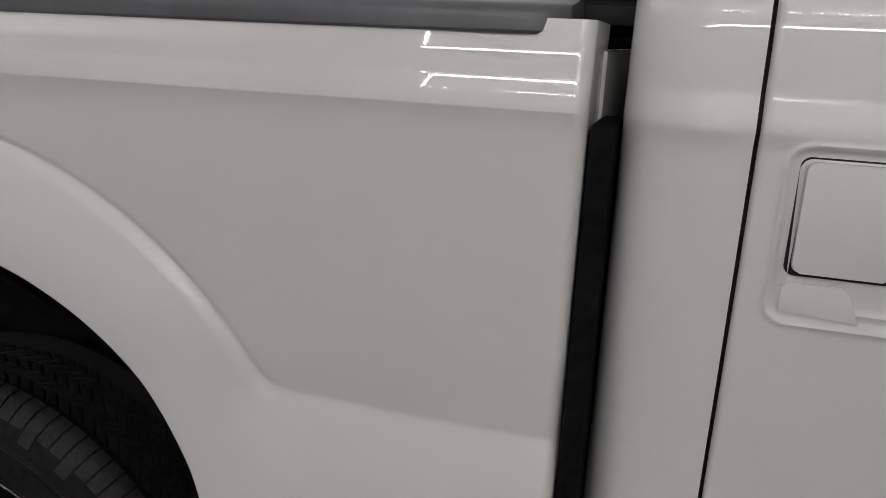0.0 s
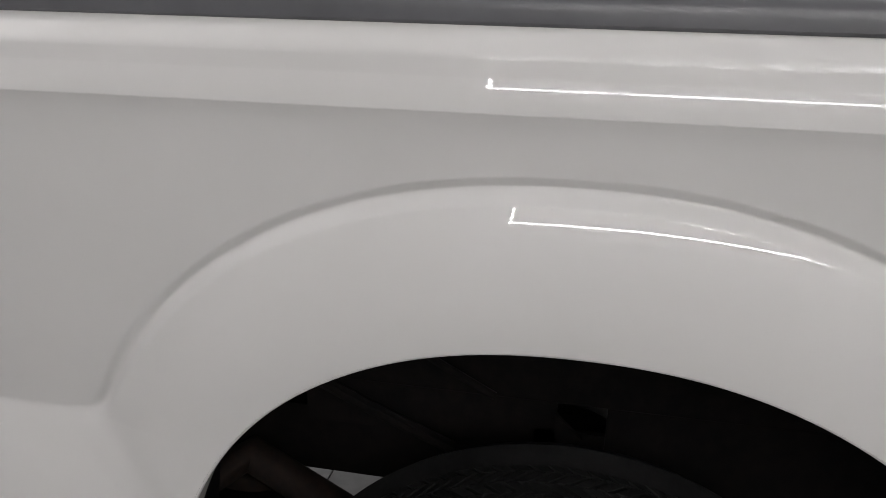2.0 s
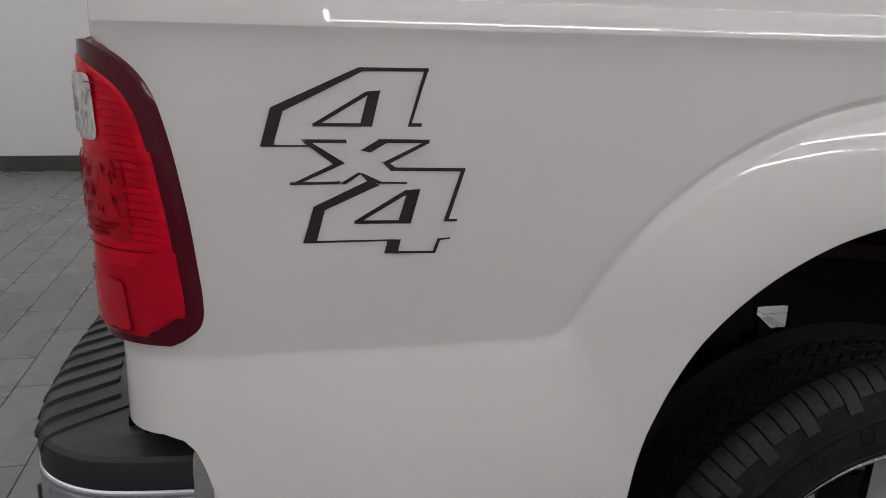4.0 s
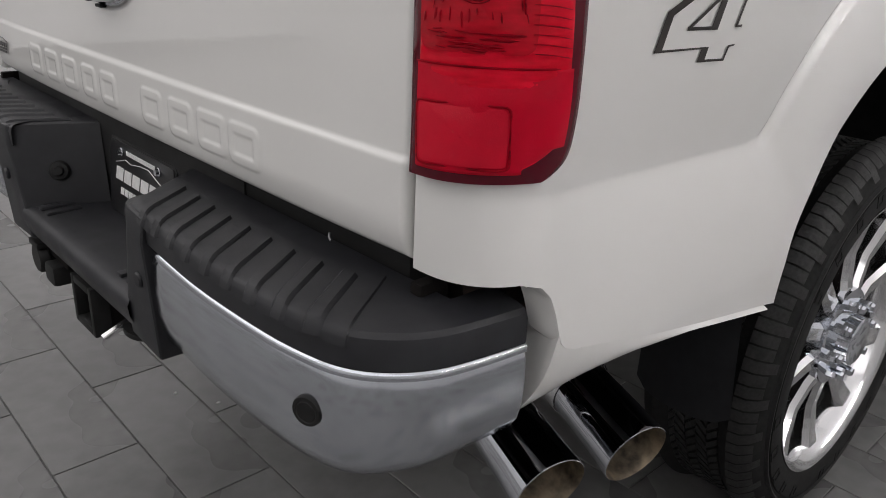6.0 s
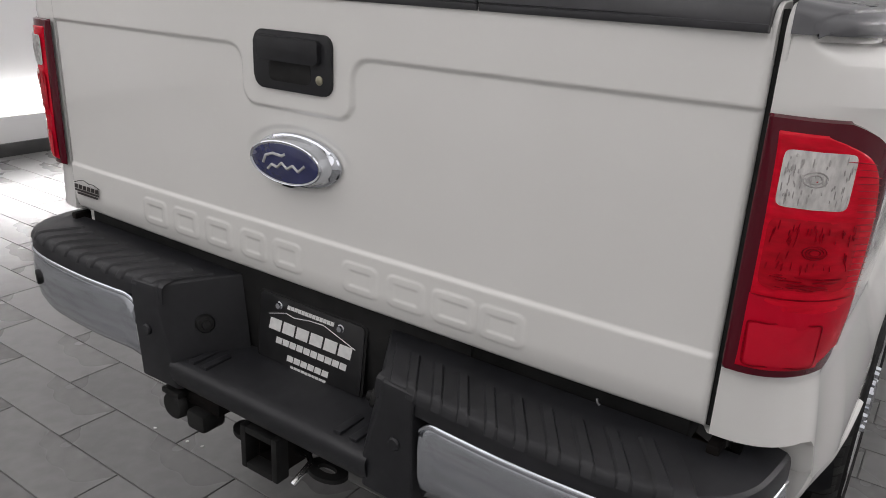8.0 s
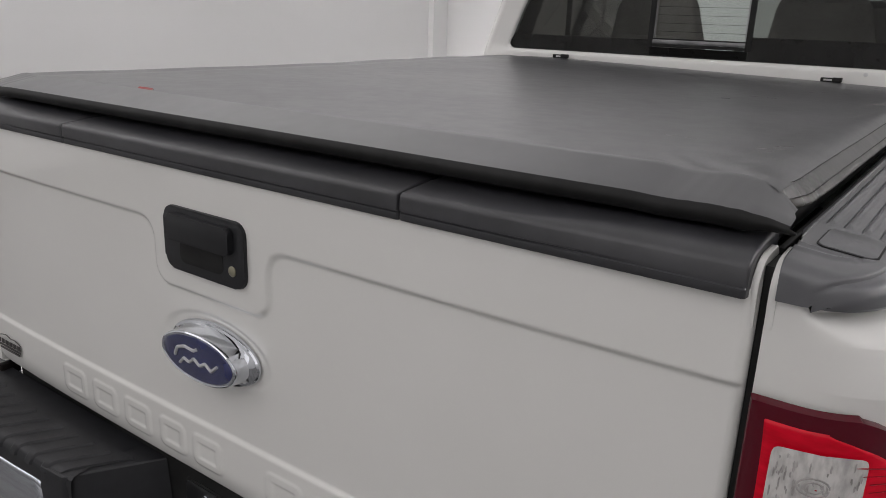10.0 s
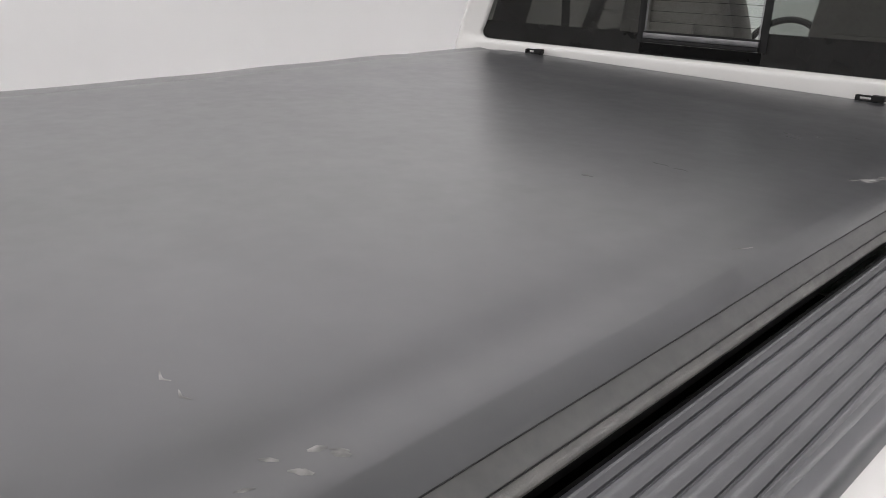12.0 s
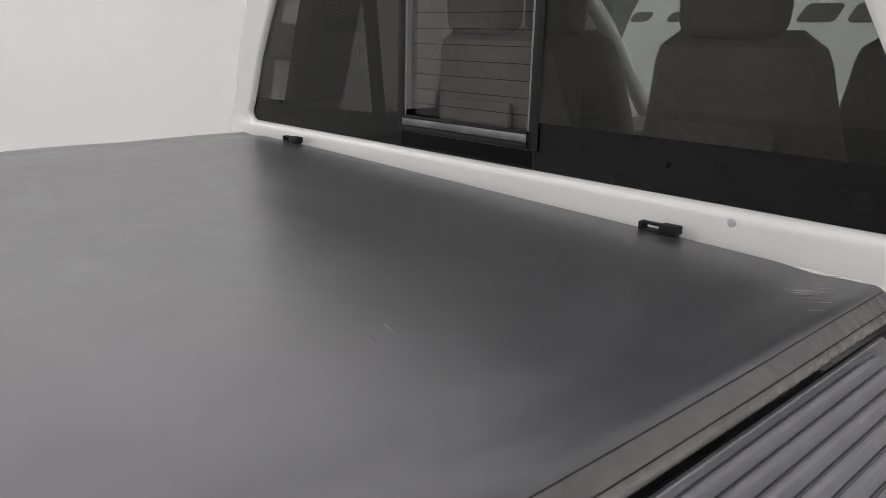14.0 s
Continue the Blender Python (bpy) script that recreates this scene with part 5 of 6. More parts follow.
    for k in range(10):
        a = k * math.tau / 10
        b2 = bmesh.new()
        rows = []
        for r, hw, z in ((0.085, 0.026, -0.030), (0.13, 0.022, -0.040), (0.19, 0.020, -0.046), (0.255, 0.028, -0.036), (0.293, 0.036, -0.026)):
            rows.append([b2.verts.new((r, -hw, z - 0.012)), b2.verts.new((r, -hw * 0.6, z)), b2.verts.new((r, hw * 0.6, z)), b2.verts.new((r, hw, z - 0.012)), b2.verts.new((r, hw * 0.7, z - 0.035)), b2.verts.new((r, -hw * 0.7, z - 0.035))])
        for p, q in zip(rows, rows[1:]):
            for i in range(6):
                b2.faces.new((p[i], p[(i + 1) % 6], q[(i + 1) % 6], q[i]))
        bmesh.ops.transform(b2, matrix=Matrix.Rotation(a, 4, "Z"), verts=b2.verts)
        part("spoke", b2, ALLOY, rim, "")
    hub = part("hub", lathe([(0.0, 0.012), (0.045, 0.012), (0.056, 0.006), (0.058, -0.02), (0.088, -0.024), (0.112, -0.028), (0.114, -0.06)], None, 48), CHROME, w, "chrome hub cover")
    for k in range(8):
        a = k * math.tau / 8 + 0.2
        bm = lathe([(0.0, 0.014), (0.009, 0.013), (0.0115, 0.006), (0.0125, -0.028)], pose(0.083 * math.cos(a), 0.083 * math.sin(a), -0.004), 6)
        part("lug_nut", bm, CHROME, hub, "", 30)
    return w


wheel(0.998, WHEEL_Y, False)
wheel(0.998, WHEEL_Y, True)

# mud flaps
for sg in (1, -1):
    def flap(u, v):
        z = 0.425 + 0.37 * v + 0.02 * (1 - v) * abs(2 * u - 1) ** 6
        x = (0.792 + (0.192 - 0.034 * v) * u)
        return Vector((sg * x, 0.650 + 0.025 * v * v - 0.02 * math.sin(u * 3.1) * (1 - v), z))
    bm = sheet(flap, frange(0, 1, 8), frange(0, 1, 8))
    r = bmesh.ops.solidify(bm, geom=bm.faces[:], thickness=0.008)
    part("mud_flap", bm, PLASTIC, truck, "black rubber mud flap")


# ---------------------------------------------------------------- underbody
for sg in (1, -1):
    part("frame_rail", box(sg * 0.46 - 0.04, sg * 0.46 + 0.04, -0.02, 5.85, 0.57, 0.71, 0.008), STEEL, truck, "dark steel frame rail")
    for k in range(4):
        L = 0.72 - 0.13 * k
        pts = [(sg * 0.56, WHEEL_Y + f * L, 0.50 - 0.016 * k + 0.03 * (f * L / 0.72) ** 2) for f in frange(-1, 1, 12)]
        bm = bmesh.new()
        for a, b_ in zip(pts, pts[1:]):
            b2 = box(-0.035, 0.035, -0.002, (Vector(b_) - Vector(a)).length + 0.002, -0.006, 0.006)
            ang = math.atan2(b_[2] - a[2], b_[1] - a[1])
            merge(bm, b2, Matrix.Translation(a) @ Matrix.Rotation(ang, 4, "X"))
        part("leaf_spring", bm, RUST if k % 2 else STEEL, truck, "rusty leaf spring")
    part("shock_absorber", tube([(sg * 0.50, WHEEL_Y + 0.12, 0.38), (sg * 0.44, WHEEL_Y + 0.42, 0.80)], [0.03, 0.026], 16), RUST, truck, "rusty shock absorber")
    # wheel house liner
    def liner(u, v):
        a = math.pi * u
        y = WHEEL_Y - 0.56 * math.cos(a)
        z = 0.60 + 0.545 * math.sin(a) ** 0.8
        return Vector((sg * (0.62 + 0.33 * v), y, z))
    part("wheel_liner", sheet(liner, frange(0.17, 1, 26), (0, 0.5, 1)), BLACK, truck, "black wheel housing")
    # inner wall of the wheel housing with its drain hole
    for y0, y1, z0, z1 in ((0.74, 1.76, 0.836, 1.16), (0.74, 1.158, 0.752, 0.835), (1.236, 1.76, 0.56, 0.835), (1.125, 1.235, 0.56, 0.785)):
        part("housing_wall", box(sg * 0.605 - 0.006, sg * 0.605 + 0.006, y0, y1, z0, z1), STEEL, truck, "dark inner wheel housing wall")
    # stays, flange and patches of rust on the wheel housing
    part("housing_stay", tube([(sg * 0.66, 0.74, 0.875), (sg * 0.655, 0.86, 0.815), (sg * 0.65, 1.00, 0.755)], 0.011, 8), STEEL, truck, "dark steel stay")
    part("housing_stay", tube([(sg * 0.64, 0.86, 0.965), (sg * 0.635, 0.97, 0.895), (sg * 0.63, 1.06, 0.845)], 0.007, 8), STEEL, truck, "dark steel stay")
    part("housing_flange", sheet(lambda u, v: Vector((sg * (0.622 - 0.006 * v), 0.82 + 0.72 * u, 0.905 + 0.030 * v + 0.035 * math.sin(math.pi * u))), frange(0, 1, 16), frange(0, 1, 3)), RUST, truck, "rusty flange of the wheel housing")
    part("gusset", prism([(0.0, 0.0), (0.045, 0.0), (0.0, 0.040)], 0.0, 0.010), STEEL, truck).matrix_local = pose(sg * 0.612, 1.156 if sg > 0 else 1.201, 0.780, 90, 0, 90 * sg)
    # bed underside ribs and brackets seen past the tyre
    for y in (0.45, 0.8, 1.02, 1.4, 1.75, 2.05):
        part("cross_sill", box(sg * 0.31 - 0.30, sg * 0.31 + 0.30, y - 0.035, y + 0.035, 0.83, 0.90, 0.006), STEEL, truck)
part("axle", tube([(-0.74, WHEEL_Y, WHEEL_R), (-0.2, WHEEL_Y, WHEEL_R), (-0.13, WHEEL_Y, WHEEL_R), (0.13, WHEEL_Y, WHEEL_R), (0.2, WHEEL_Y, WHEEL_R), (0.74, WHEEL_Y, WHEEL_R)], [0.055, 0.06, 0.14, 0.14, 0.06, 0.055], 24), STEEL, truck, "dark rear axle")
part("spare_tyre", lathe([(0.20, -0.11), (0.24, -0.125), (0.33, -0.12), (0.385, -0.09), (0.40, 0.0), (0.385, 0.09), (0.33, 0.12), (0.24, 0.125), (0.20, 0.11)], pose(0.0, 0.50, 0.715), 56), RUBBER, truck, "spare tyre under the bed")
part("bed_floor", box(-0.60, 0.60, 0.11, BED_FRONT - 0.02, 0.905, 0.925, 0.003), STEEL, truck, "bed floor")
part("bed_front_wall", box(-0.86, 0.86, BED_FRONT - 0.03, BED_FRONT + 0.005, 0.90, 1.40, 0.004), PAINT, truck, "white bed front wall")
for sg in (1, -1):
    part("bed_inner_wall", box(sg * 0.845 - 0.012, sg * 0.845 + 0.012, 0.12, BED_FRONT - 0.04, 1.13, 1.40, 0.003), BLACK, truck, "dark bed inner wall")
    # added block; its matt black stands for the shade between bed and cab
    part("gap_shade", box(sg * 0.90 - 0.066, sg * 0.90 + 0.066, BED_FRONT + 0.002, BED_FRONT + 0.030, 0.60, 1.325, 0.008), MATTEBLACK, truck, "black block added as the shade in the gap behind the cab")


# ---------------------------------------------------------------- front body
FRONT_Y, NOSE = 5.17, 5.98


def fender(y, v, sg):
    u = abs(y - FRONT_Y) / 0.50
    zb = max(0.60, 0.60 + 0.44 * math.sqrt(max(0.0, 1 - u * u)))
    z = zb + (1.27 - zb) * v
    return Vector((sg * (0.962 + 0.018 * math.sin(math.pi * v) - 0.10 * smooth((y - 5.6) / 0.38) ** 2), y, z))


def front_body():
    for sg in (1, -1):
        ys = sorted(set(frange(4.56, NOSE, 30) + [FRONT_Y + 0.5 * math.cos(math.pi * k / 30) for k in range(31)]))
        part("front_fender", sheet(lambda y, v: fender(y, v, sg), ys, frange(0, 1, 14)), PAINT, truck, "white front fender")
        part("headlight", box(sg * 0.72 - 0.13, sg * 0.72 + 0.13, NOSE - 0.06, NOSE + 0.01, 0.98, 1.22, 0.03), LENSCLEAR, truck, "clear headlight")
    part("hood", sheet(lambda u, y: Vector((-0.962 + 1.924 * u + (0.5 - u) * 0.2 * smooth((y - 5.6) / 0.38), y, 1.27 + 0.05 * math.sin(math.pi * u) ** 0.4 - 0.05 * smooth((y - 5.2) / 0.8))), frange(0, 1, 16), frange(4.56, NOSE, 12)), PAINT, truck, "white hood")
    part("grille", box(-0.86, 0.86, NOSE - 0.08, NOSE - 0.005, 0.80, 1.26, 0.03), CHROME, truck, "chrome grille")
    part("front_bumper", box(-0.95, 0.95, NOSE - 0.12, NOSE + 0.08, 0.55, 0.79, 0.05, 4), CHROME, truck, "chrome front bumper")
    wheel(0.985, FRONT_Y, False)
    wheel(0.985, FRONT_Y, True)


front_body()

# ---------------------------------------------------------------- cab
CAB_REAR, CAB_FRONT, DOOR_Y = 2.168, 4.55, 2.302
R_CAB = 0.095


def cab_radius(z):
    return lerp(z, (1.49, 1.53), (R_CAB, 0.045))


def cab_half(z):
    return lerp(z, (0.55, 0.94, 1.05, 1.2, 1.315, 1.333, 1.366, 1.42, 1.465, 1.50, 1.75, 1.90, 1.96), (0.965, 0.975, 0.984, 0.990, 0.992, 0.997, 0.989, 0.984, 0.977, 0.955, 0.868, 0.810, 0.765))


def cab_y(z):
    return lerp(z, (1.46, 1.488, 1.51, 1.530, 1.540, 1.549, 1.96), (CAB_REAR, 2.210, 2.2125, 2.2135, 2.2155, 2.222, 2.227))


def cab_point(s, z, out=0.0):
    """The right rear of the cab: s from the middle of the rear face, round the corner, forward."""
    w, y0 = cab_half(z), cab_y(z)
    rc = cab_radius(z)
    arc = rc * math.pi / 2
    if z < 1.4905 and s > 0:
        y1 = CAB_REAR + R_CAB
        if s > arc:
            return Vector((w + out, y1 + s - arc, z))
        return Vector((w - rc + (rc + out) * math.sin(s / rc), y0 + (y1 - y0) * (1 - math.cos(s / rc)), z))
    if s < 0:
        return Vector((w - rc + s, y0 - out, z))
    if s < arc:
        a = s / rc
        return Vector((w - rc + (rc + out) * math.sin(a), y0 + rc - (rc + out) * math.cos(a), z))
    return Vector((w + out, y0 + rc + s - arc, z))


CZ = frange(0.58, 1.28, 14) + [1.30, 1.312, 1.318, 1.322, 1.326, 1.330, 1.335, 1.345, 1.358, 1.365, 1.370, 1.38, 1.40, 1.42, 1.44, 1.46, 1.49]
arc_ = R_CAB * math.pi / 2
s_door = arc_ + DOOR_Y - CAB_REAR - R_CAB
cab = thing("cab", "", "")
cab.parent = truck
cab["label"] = "white crew cab with tinted rear window"
for flip in (False, True):
    bm = sheet(lambda s, z: cab_point(s, z), frange(-0.06, 0.0, 3) + frange(0.008, arc_, 14) + [s_door - 0.010, s_door - 0.005, s_door - 0.0025], CZ)
    rows = [v for v in bm.verts if v.co.y > DOOR_Y - 0.0035]
    # seam edge turns in
    ed = [e for e in bm.edges if e.is_boundary and all(v in rows for v in e.verts)]
    ex = bmesh.ops.extrude_edge_only(bm, edges=ed)
    for v in ex["geom"]:
        if isinstance(v, bmesh.types.BMVert):
            v.co += Vector((-0.03, 0.002, 0))
    if flip:
        mirror(bm)
    part("cab_corner", bm, PAINT, cab, "white rear cab corner", 45)
    part("door_seal", (mirror if flip else (lambda b: b))(sheet(lambda u, z: Vector((cab_half(z) - 0.014, DOOR_Y - 0.012 + 0.024 * u, z)), (0, 1), CZ)), BLACK, cab, "black door seal")
    # rear door: outer skin
    def door_fn(y, z):
        d = min(y - (DOOR_Y + 0.0025), 0.008)
        pull = 0.008 - math.sqrt(max(0.0, 0.008 ** 2 - (0.008 - max(0.0, d)) ** 2))
        x = cab_half(z) - pull
        # dished field of the handle
        if not flip:
            dx, dz = abs(y - 2.444) - 0.108 + 0.02, abs(z - 1.2325) - 0.087 + 0.02
            q = math.hypot(max(dx, 0), max(dz, 0)) + min(max(dx, dz), 0) - 0.02
            x -= 0.005 * smooth(-q / 0.006 + 0.3) - 0.0032 * math.exp(-((q - 0.004) / 0.0032) ** 2) - 0.0032 * math.exp(-((q + 0.013) / 0.0032) ** 2)
        return Vector((x, y, z))
    ys = [DOOR_Y + 0.0025 + d for d in (0, 0.001, 0.003, 0.006, 0.010, 0.02)] + frange(2.325, 2.60, 90) + frange(2.65, 3.3, 8)
    zs2 = sorted(set(CZ + frange(1.13, 1.33, 70)))
    bm = sheet(door_fn, ys, zs2)
    if flip:
        mirror(bm)
    door = part("rear_door", bm, PAINT, cab, "white rear door", 50)
    if not flip:
        X0 = cab_half(1.23) - 0.0065
        hp = part("door_handle", prism(rounded(-0.045, 0.045, -0.055, 0.055, 0.008), 0.0, 0.012, 0.004), PAINT, door, "white pull handle")
        hp.matrix_local = pose(X0 + 0.002, 2.396, 1.253, 90, 0, 90)
        # black plate under the handle; its rim paints the shade of the gap
        sh = part("handle_gap", prism(rounded(-0.0515, 0.050, -0.0600, 0.0590, 0.010), 0.0, 0.0026), BLACK, door, "black plate that paints the shaded gap round the handle")
        sh.matrix_local = pose(X0 + 0.0012, 2.3965, 1.253, 90, 0, 90)
        kp = part("key_cover", prism([(-0.048, -0.016), (0.028, -0.020), (0.014, 0.010), (0.006, 0.016), (-0.042, 0.016), (-0.048, 0.010)], 0.0, 0.004, 0.0015), PAINT, door, "small white cover below the handle")
        kp.matrix_local = pose(X0 + 0.0005, 2.394, 1.170, 90, 0, 90)
        part("handle_cup", sheet(lambda u, v: Vector((X0 + 0.001 - 0.02 * math.sin(math.pi * v) * math.sin(math.pi * u), 2.447 + 0.085 * u, 1.19 + 0.11 * v)), frange(0, 1, 12), frange(0, 1, 12)), PAINT, door)
    part("front_side", (mirror if flip else (lambda b: b))(sheet(lambda y, z: Vector((cab_half(z), y, z)), frange(3.305, CAB_FRONT, 6), CZ)), PAINT, cab, "white cab side")

# rear wall below the glass
GZ0, GZ1, GLASS_X = 1.549, 1.91, 0.017


def glass_half(z):
    return lerp(z, (1.549, 1.598, 1.72, 1.87, 1.91), (0.833, 0.807, 0.759, 0.677, 0.657))


def rear_y(z):
    return cab_y(z)


part("rear_wall", sheet(lambda x, z: Vector((x, rear_y(z), z)), frange(-0.895, 0.895, 30), frange(0.60, 1.49, 12)), PAINT, cab, "white cab rear wall")
bm = bmesh.new()
# frame round the rear glass: outer outline to inner rounded opening
inner_pts, outer_pts = [], []
RG = 0.042


def opening(zone):
    """A run of (inner x, inner z, outer x, outer z) along the right half of the opening, from the foot up."""
    pts = []
    w0 = glass_half(GZ0)
    for x in frange(0.0, w0 - RG, 16):
        pts.append((x, GZ0, x * 1.01, 1.49))
    for k in range(1, 9):
        a = radians(-90 + 90 * k / 9)
        x, z = w0 - RG + RG * math.cos(a), GZ0 + RG + RG * math.sin(a)
        f = k / 9
        zo = 1.489 + (GZ0 + RG - 1.489) * max(0.0, 2 * f - 1)
        xo = cab_half(zo) - cab_radius(zo) + 0.001
        pts.append((x - (w0 - glass_half(z)) * f, z, xo if f > 0.5 else (w0 - RG) + (xo - w0 + RG) * 2 * f, zo))
    for z in frange(GZ0 + RG, GZ1 - RG, 12):
        pts.append((glass_half(z), z, cab_half(z) - cab_radius(z), z))
    w1 = glass_half(GZ1)
    for k in range(1, 9):
        a = radians(90 * k / 9)
        x, z = w1 - RG + RG * math.cos(a), GZ1 - RG + RG * math.sin(a)
        f = k / 9
        zo = GZ1 - RG + (1.965 - GZ1 + RG) * f
        pts.append((x + (glass_half(z) - w1) * (1 - f), z, (cab_half(zo) - cab_radius(zo)) * (1 - f) + (w1 - RG) * f, zo))
    for x in frange(w1 - RG, 0.0, 12):
        pts.append((x, GZ1, x, 1.965))
    return pts


half = opening(0)
for xi, zi, xo, zo in half + [(-p[0], p[1], -p[2], p[3]) for p in half[-2:0:-1]]:
    inner_pts.append((xi + GLASS_X, zi))
    outer_pts.append((xo, zo))
N = len(inner_pts)
rings = []
for f, dy in ((1.0, 0.0), (0.65, 0.0), (0.35, 0.0), (0.25, 0.0), (0.17, 0.0), (0.12, 0.0), (0.04, 0.002), (0.0, 0.008), (0.0, 0.03)):
    rings.append([bm.verts.new((i[0] + (o[0] - i[0]) * f, rear_y(i[1] + (o[1] - i[1]) * f) + dy, i[1] + (o[1] - i[1]) * f)) for i, o in zip(inner_pts, outer_pts)])
for a, b_ in zip(rings, rings[1:]):
    for k in range(N):
        bm.faces.new((a[k], a[(k + 1) % N], b_[(k + 1) % N], b_[k]))
window = part("rear_window", bm, PAINT, cab, "white frame round the tinted rear window", 45)
for flip in (False, True):
    bm = sheet(lambda s, z: cab_point(s, z), [-0.002, 0.0] + frange(0.006, arc_, 20) + [arc_ + 0.08], [1.488, 1.52, 1.56, 1.6, 1.7, 1.8, 1.9, 1.965])
    part("rear_pillar", (mirror if flip else (lambda b: b))(bm), PAINT, cab, "white rear pillar", 45)


def pane(x0, x1, z0, z1, dy, mat, name, label, clip=True):
    def fn(u, z):
        g = glass_half(z) + 0.004
        a, b = (max(x0, GLASS_X - g), min(x1, GLASS_X + g)) if clip else (x0, x1)
        return Vector((a + (b - a) * u, rear_y(z) + dy, z))
    ob = part(name, sheet(fn, frange(0, 1, 6), frange(z0, z1, 8)), mat, window, label)
    return ob


pane(-0.9, -0.172, GZ0 - 0.003, GZ1 + 0.004, 0.014, GLASS, "pane", "dark tinted fixed pane")
pane(0.197, 0.9, GZ0 - 0.003, GZ1 + 0.004, 0.014, GLASS, "pane", "dark tinted fixed pane")
pane(-0.157, 0.185, 1.611, GZ1 + 0.004, 0.026, GLASSLIGHT, "sliding_pane", "tinted sliding pane")
# black band printed along the foot of the glass
pane(-0.9, -0.172, GZ0 - 0.003, 1.610, 0.0150, BAND, "black_band", "black printed band")
pane(0.197, 0.9, GZ0 - 0.003, 1.634, 0.0150, BAND, "black_band", "black printed band")
pane(-0.172, 0.197, GZ0 - 0.003, 1.583, 0.0125, BAND, "black_band", "black strip under the sliding pane")
for x in (-0.172, 0.197):
    bm = sheet(lambda u, z: Vector((x - 0.011 + 0.022 * u, rear_y(z) + 0.009 + 0.004 * abs(u - 0.5), z)), frange(0, 1, 4), frange(1.583, GZ1, 8))
    part("upright", bm, BLACK, window, "black upright of the sliding pane")
    bm = sheet(lambda u, z: Vector((x + (0.012 if x < 0 else -0.016) + 0.004 * u, rear_y(z) + 0.012, z)), (0, 1), frange(1.613, GZ1, 8))
    part("track", bm, ANODISED, window, "thin bright track")
for z0, z1, mat, lab in ((1.585, 1.596, BLACK, "black sill"), (1.597, 1.612, ANODISED, "grey metal sill of the sliding pane"), (1.612, 1.617, BLACK, "black rubber lip")):
    part("sill", box(-0.161, 0.187, rear_y(1.59) + 0.004, rear_y(1.59) + 0.02, z0, z1, 0.002), mat, window, lab)
for k in range(9):
    z = 1.643 + 0.03 * k
    for x0, x1 in ((-0.155, 0.18),):
        part("heater_wire", tube([(x0, rear_y(z) + 0.024, z), (x1, rear_y(z) + 0.024, z)], 0.0006, 4), BLACK, window)

# roof and front of the cab
def roof_fn(u, v):
    y = 2.252 + (3.55 - 2.252) * v
    w = 0.748 - 0.03 * max(0, v - 0.6)
    x = -w + 2 * w * u
    return Vector((x, y, 1.962 + 0.035 * (1 - (2 * u - 1) ** 4) * math.sin(math.pi * min(1, v + 0.08)) ** 0.4))
bm = sheet(roof_fn, frange(0, 1, 14), frange(0, 1, 10))
bmesh.ops.solidify(bm, geom=bm.faces[:], thickness=0.03)
part("roof", bm, PAINT, cab, "white roof")
for sg in (1, -1):
    def gh(y, z):
        return Vector((sg * cab_half(z), y, z))
    part("window_pillar", sheet(gh, (3.02, 3.14), frange(1.49, 1.96, 6)), PAINT, cab)
    part("roof_side", sheet(gh, (2.37, 2.7, 3.6), (1.90, 1.93, 1.965)), PAINT, cab)
    part("belt_trim", sheet(gh, (2.37, 3.0, 4.1), (1.488, 1.50, 1.53)), BLACK, cab)
    part("quarter_panel", sheet(gh, (2.36, 2.62), frange(1.49, 1.96, 6)), PAINT, cab)
    a = part("side_glass", sheet(lambda y, z: Vector((sg * (cab_half(z) - 0.012), y, z)), (2.40, 3.0, 3.6, 4.0), frange(1.48, 1.965, 6)), GLASSDARK, cab, "dark privacy side glass")
    b2 = tube([(sg * 0.86, 4.25, 1.45), (sg * 0.76, 3.75, 1.83), (sg * 0.73, 3.55, 1.955)], 0.035, 10)
    part("front_pillar", b2, PAINT, cab)
ws = part("windscreen", sheet(lambda u, v: Vector((-0.86 + 1.72 * u + (0.5 - u) * 0.24 * v, 4.26 - 0.70 * v, 1.44 + 0.51 * v)), frange(0, 1, 8), frange(0, 1, 6)), GLASSCLEAR, cab, "clear windscreen")
ws.visible_shadow = False
part("cowl", box(-0.93, 0.93, 4.2, CAB_FRONT, 1.30, 1.44, 0.03), PAINT, cab)
part("cab_floor", box(-0.92, 0.92, 2.24, 4.5, 0.62, 0.68, 0.004), DASH, cab)
part("firewall", box(-0.92, 0.92, 4.5, 4.53, 0.62, 1.40, 0.004), DASH, cab)
part("dashboard", box(-0.86, 0.86, 3.95, 4.35, 1.05, 1.38, 0.05), DASH, cab, "dark dashboard")
part("headliner", box(-0.72, 0.72, 2.34, 3.5, 1.925, 1.932), SEATGREY, cab)


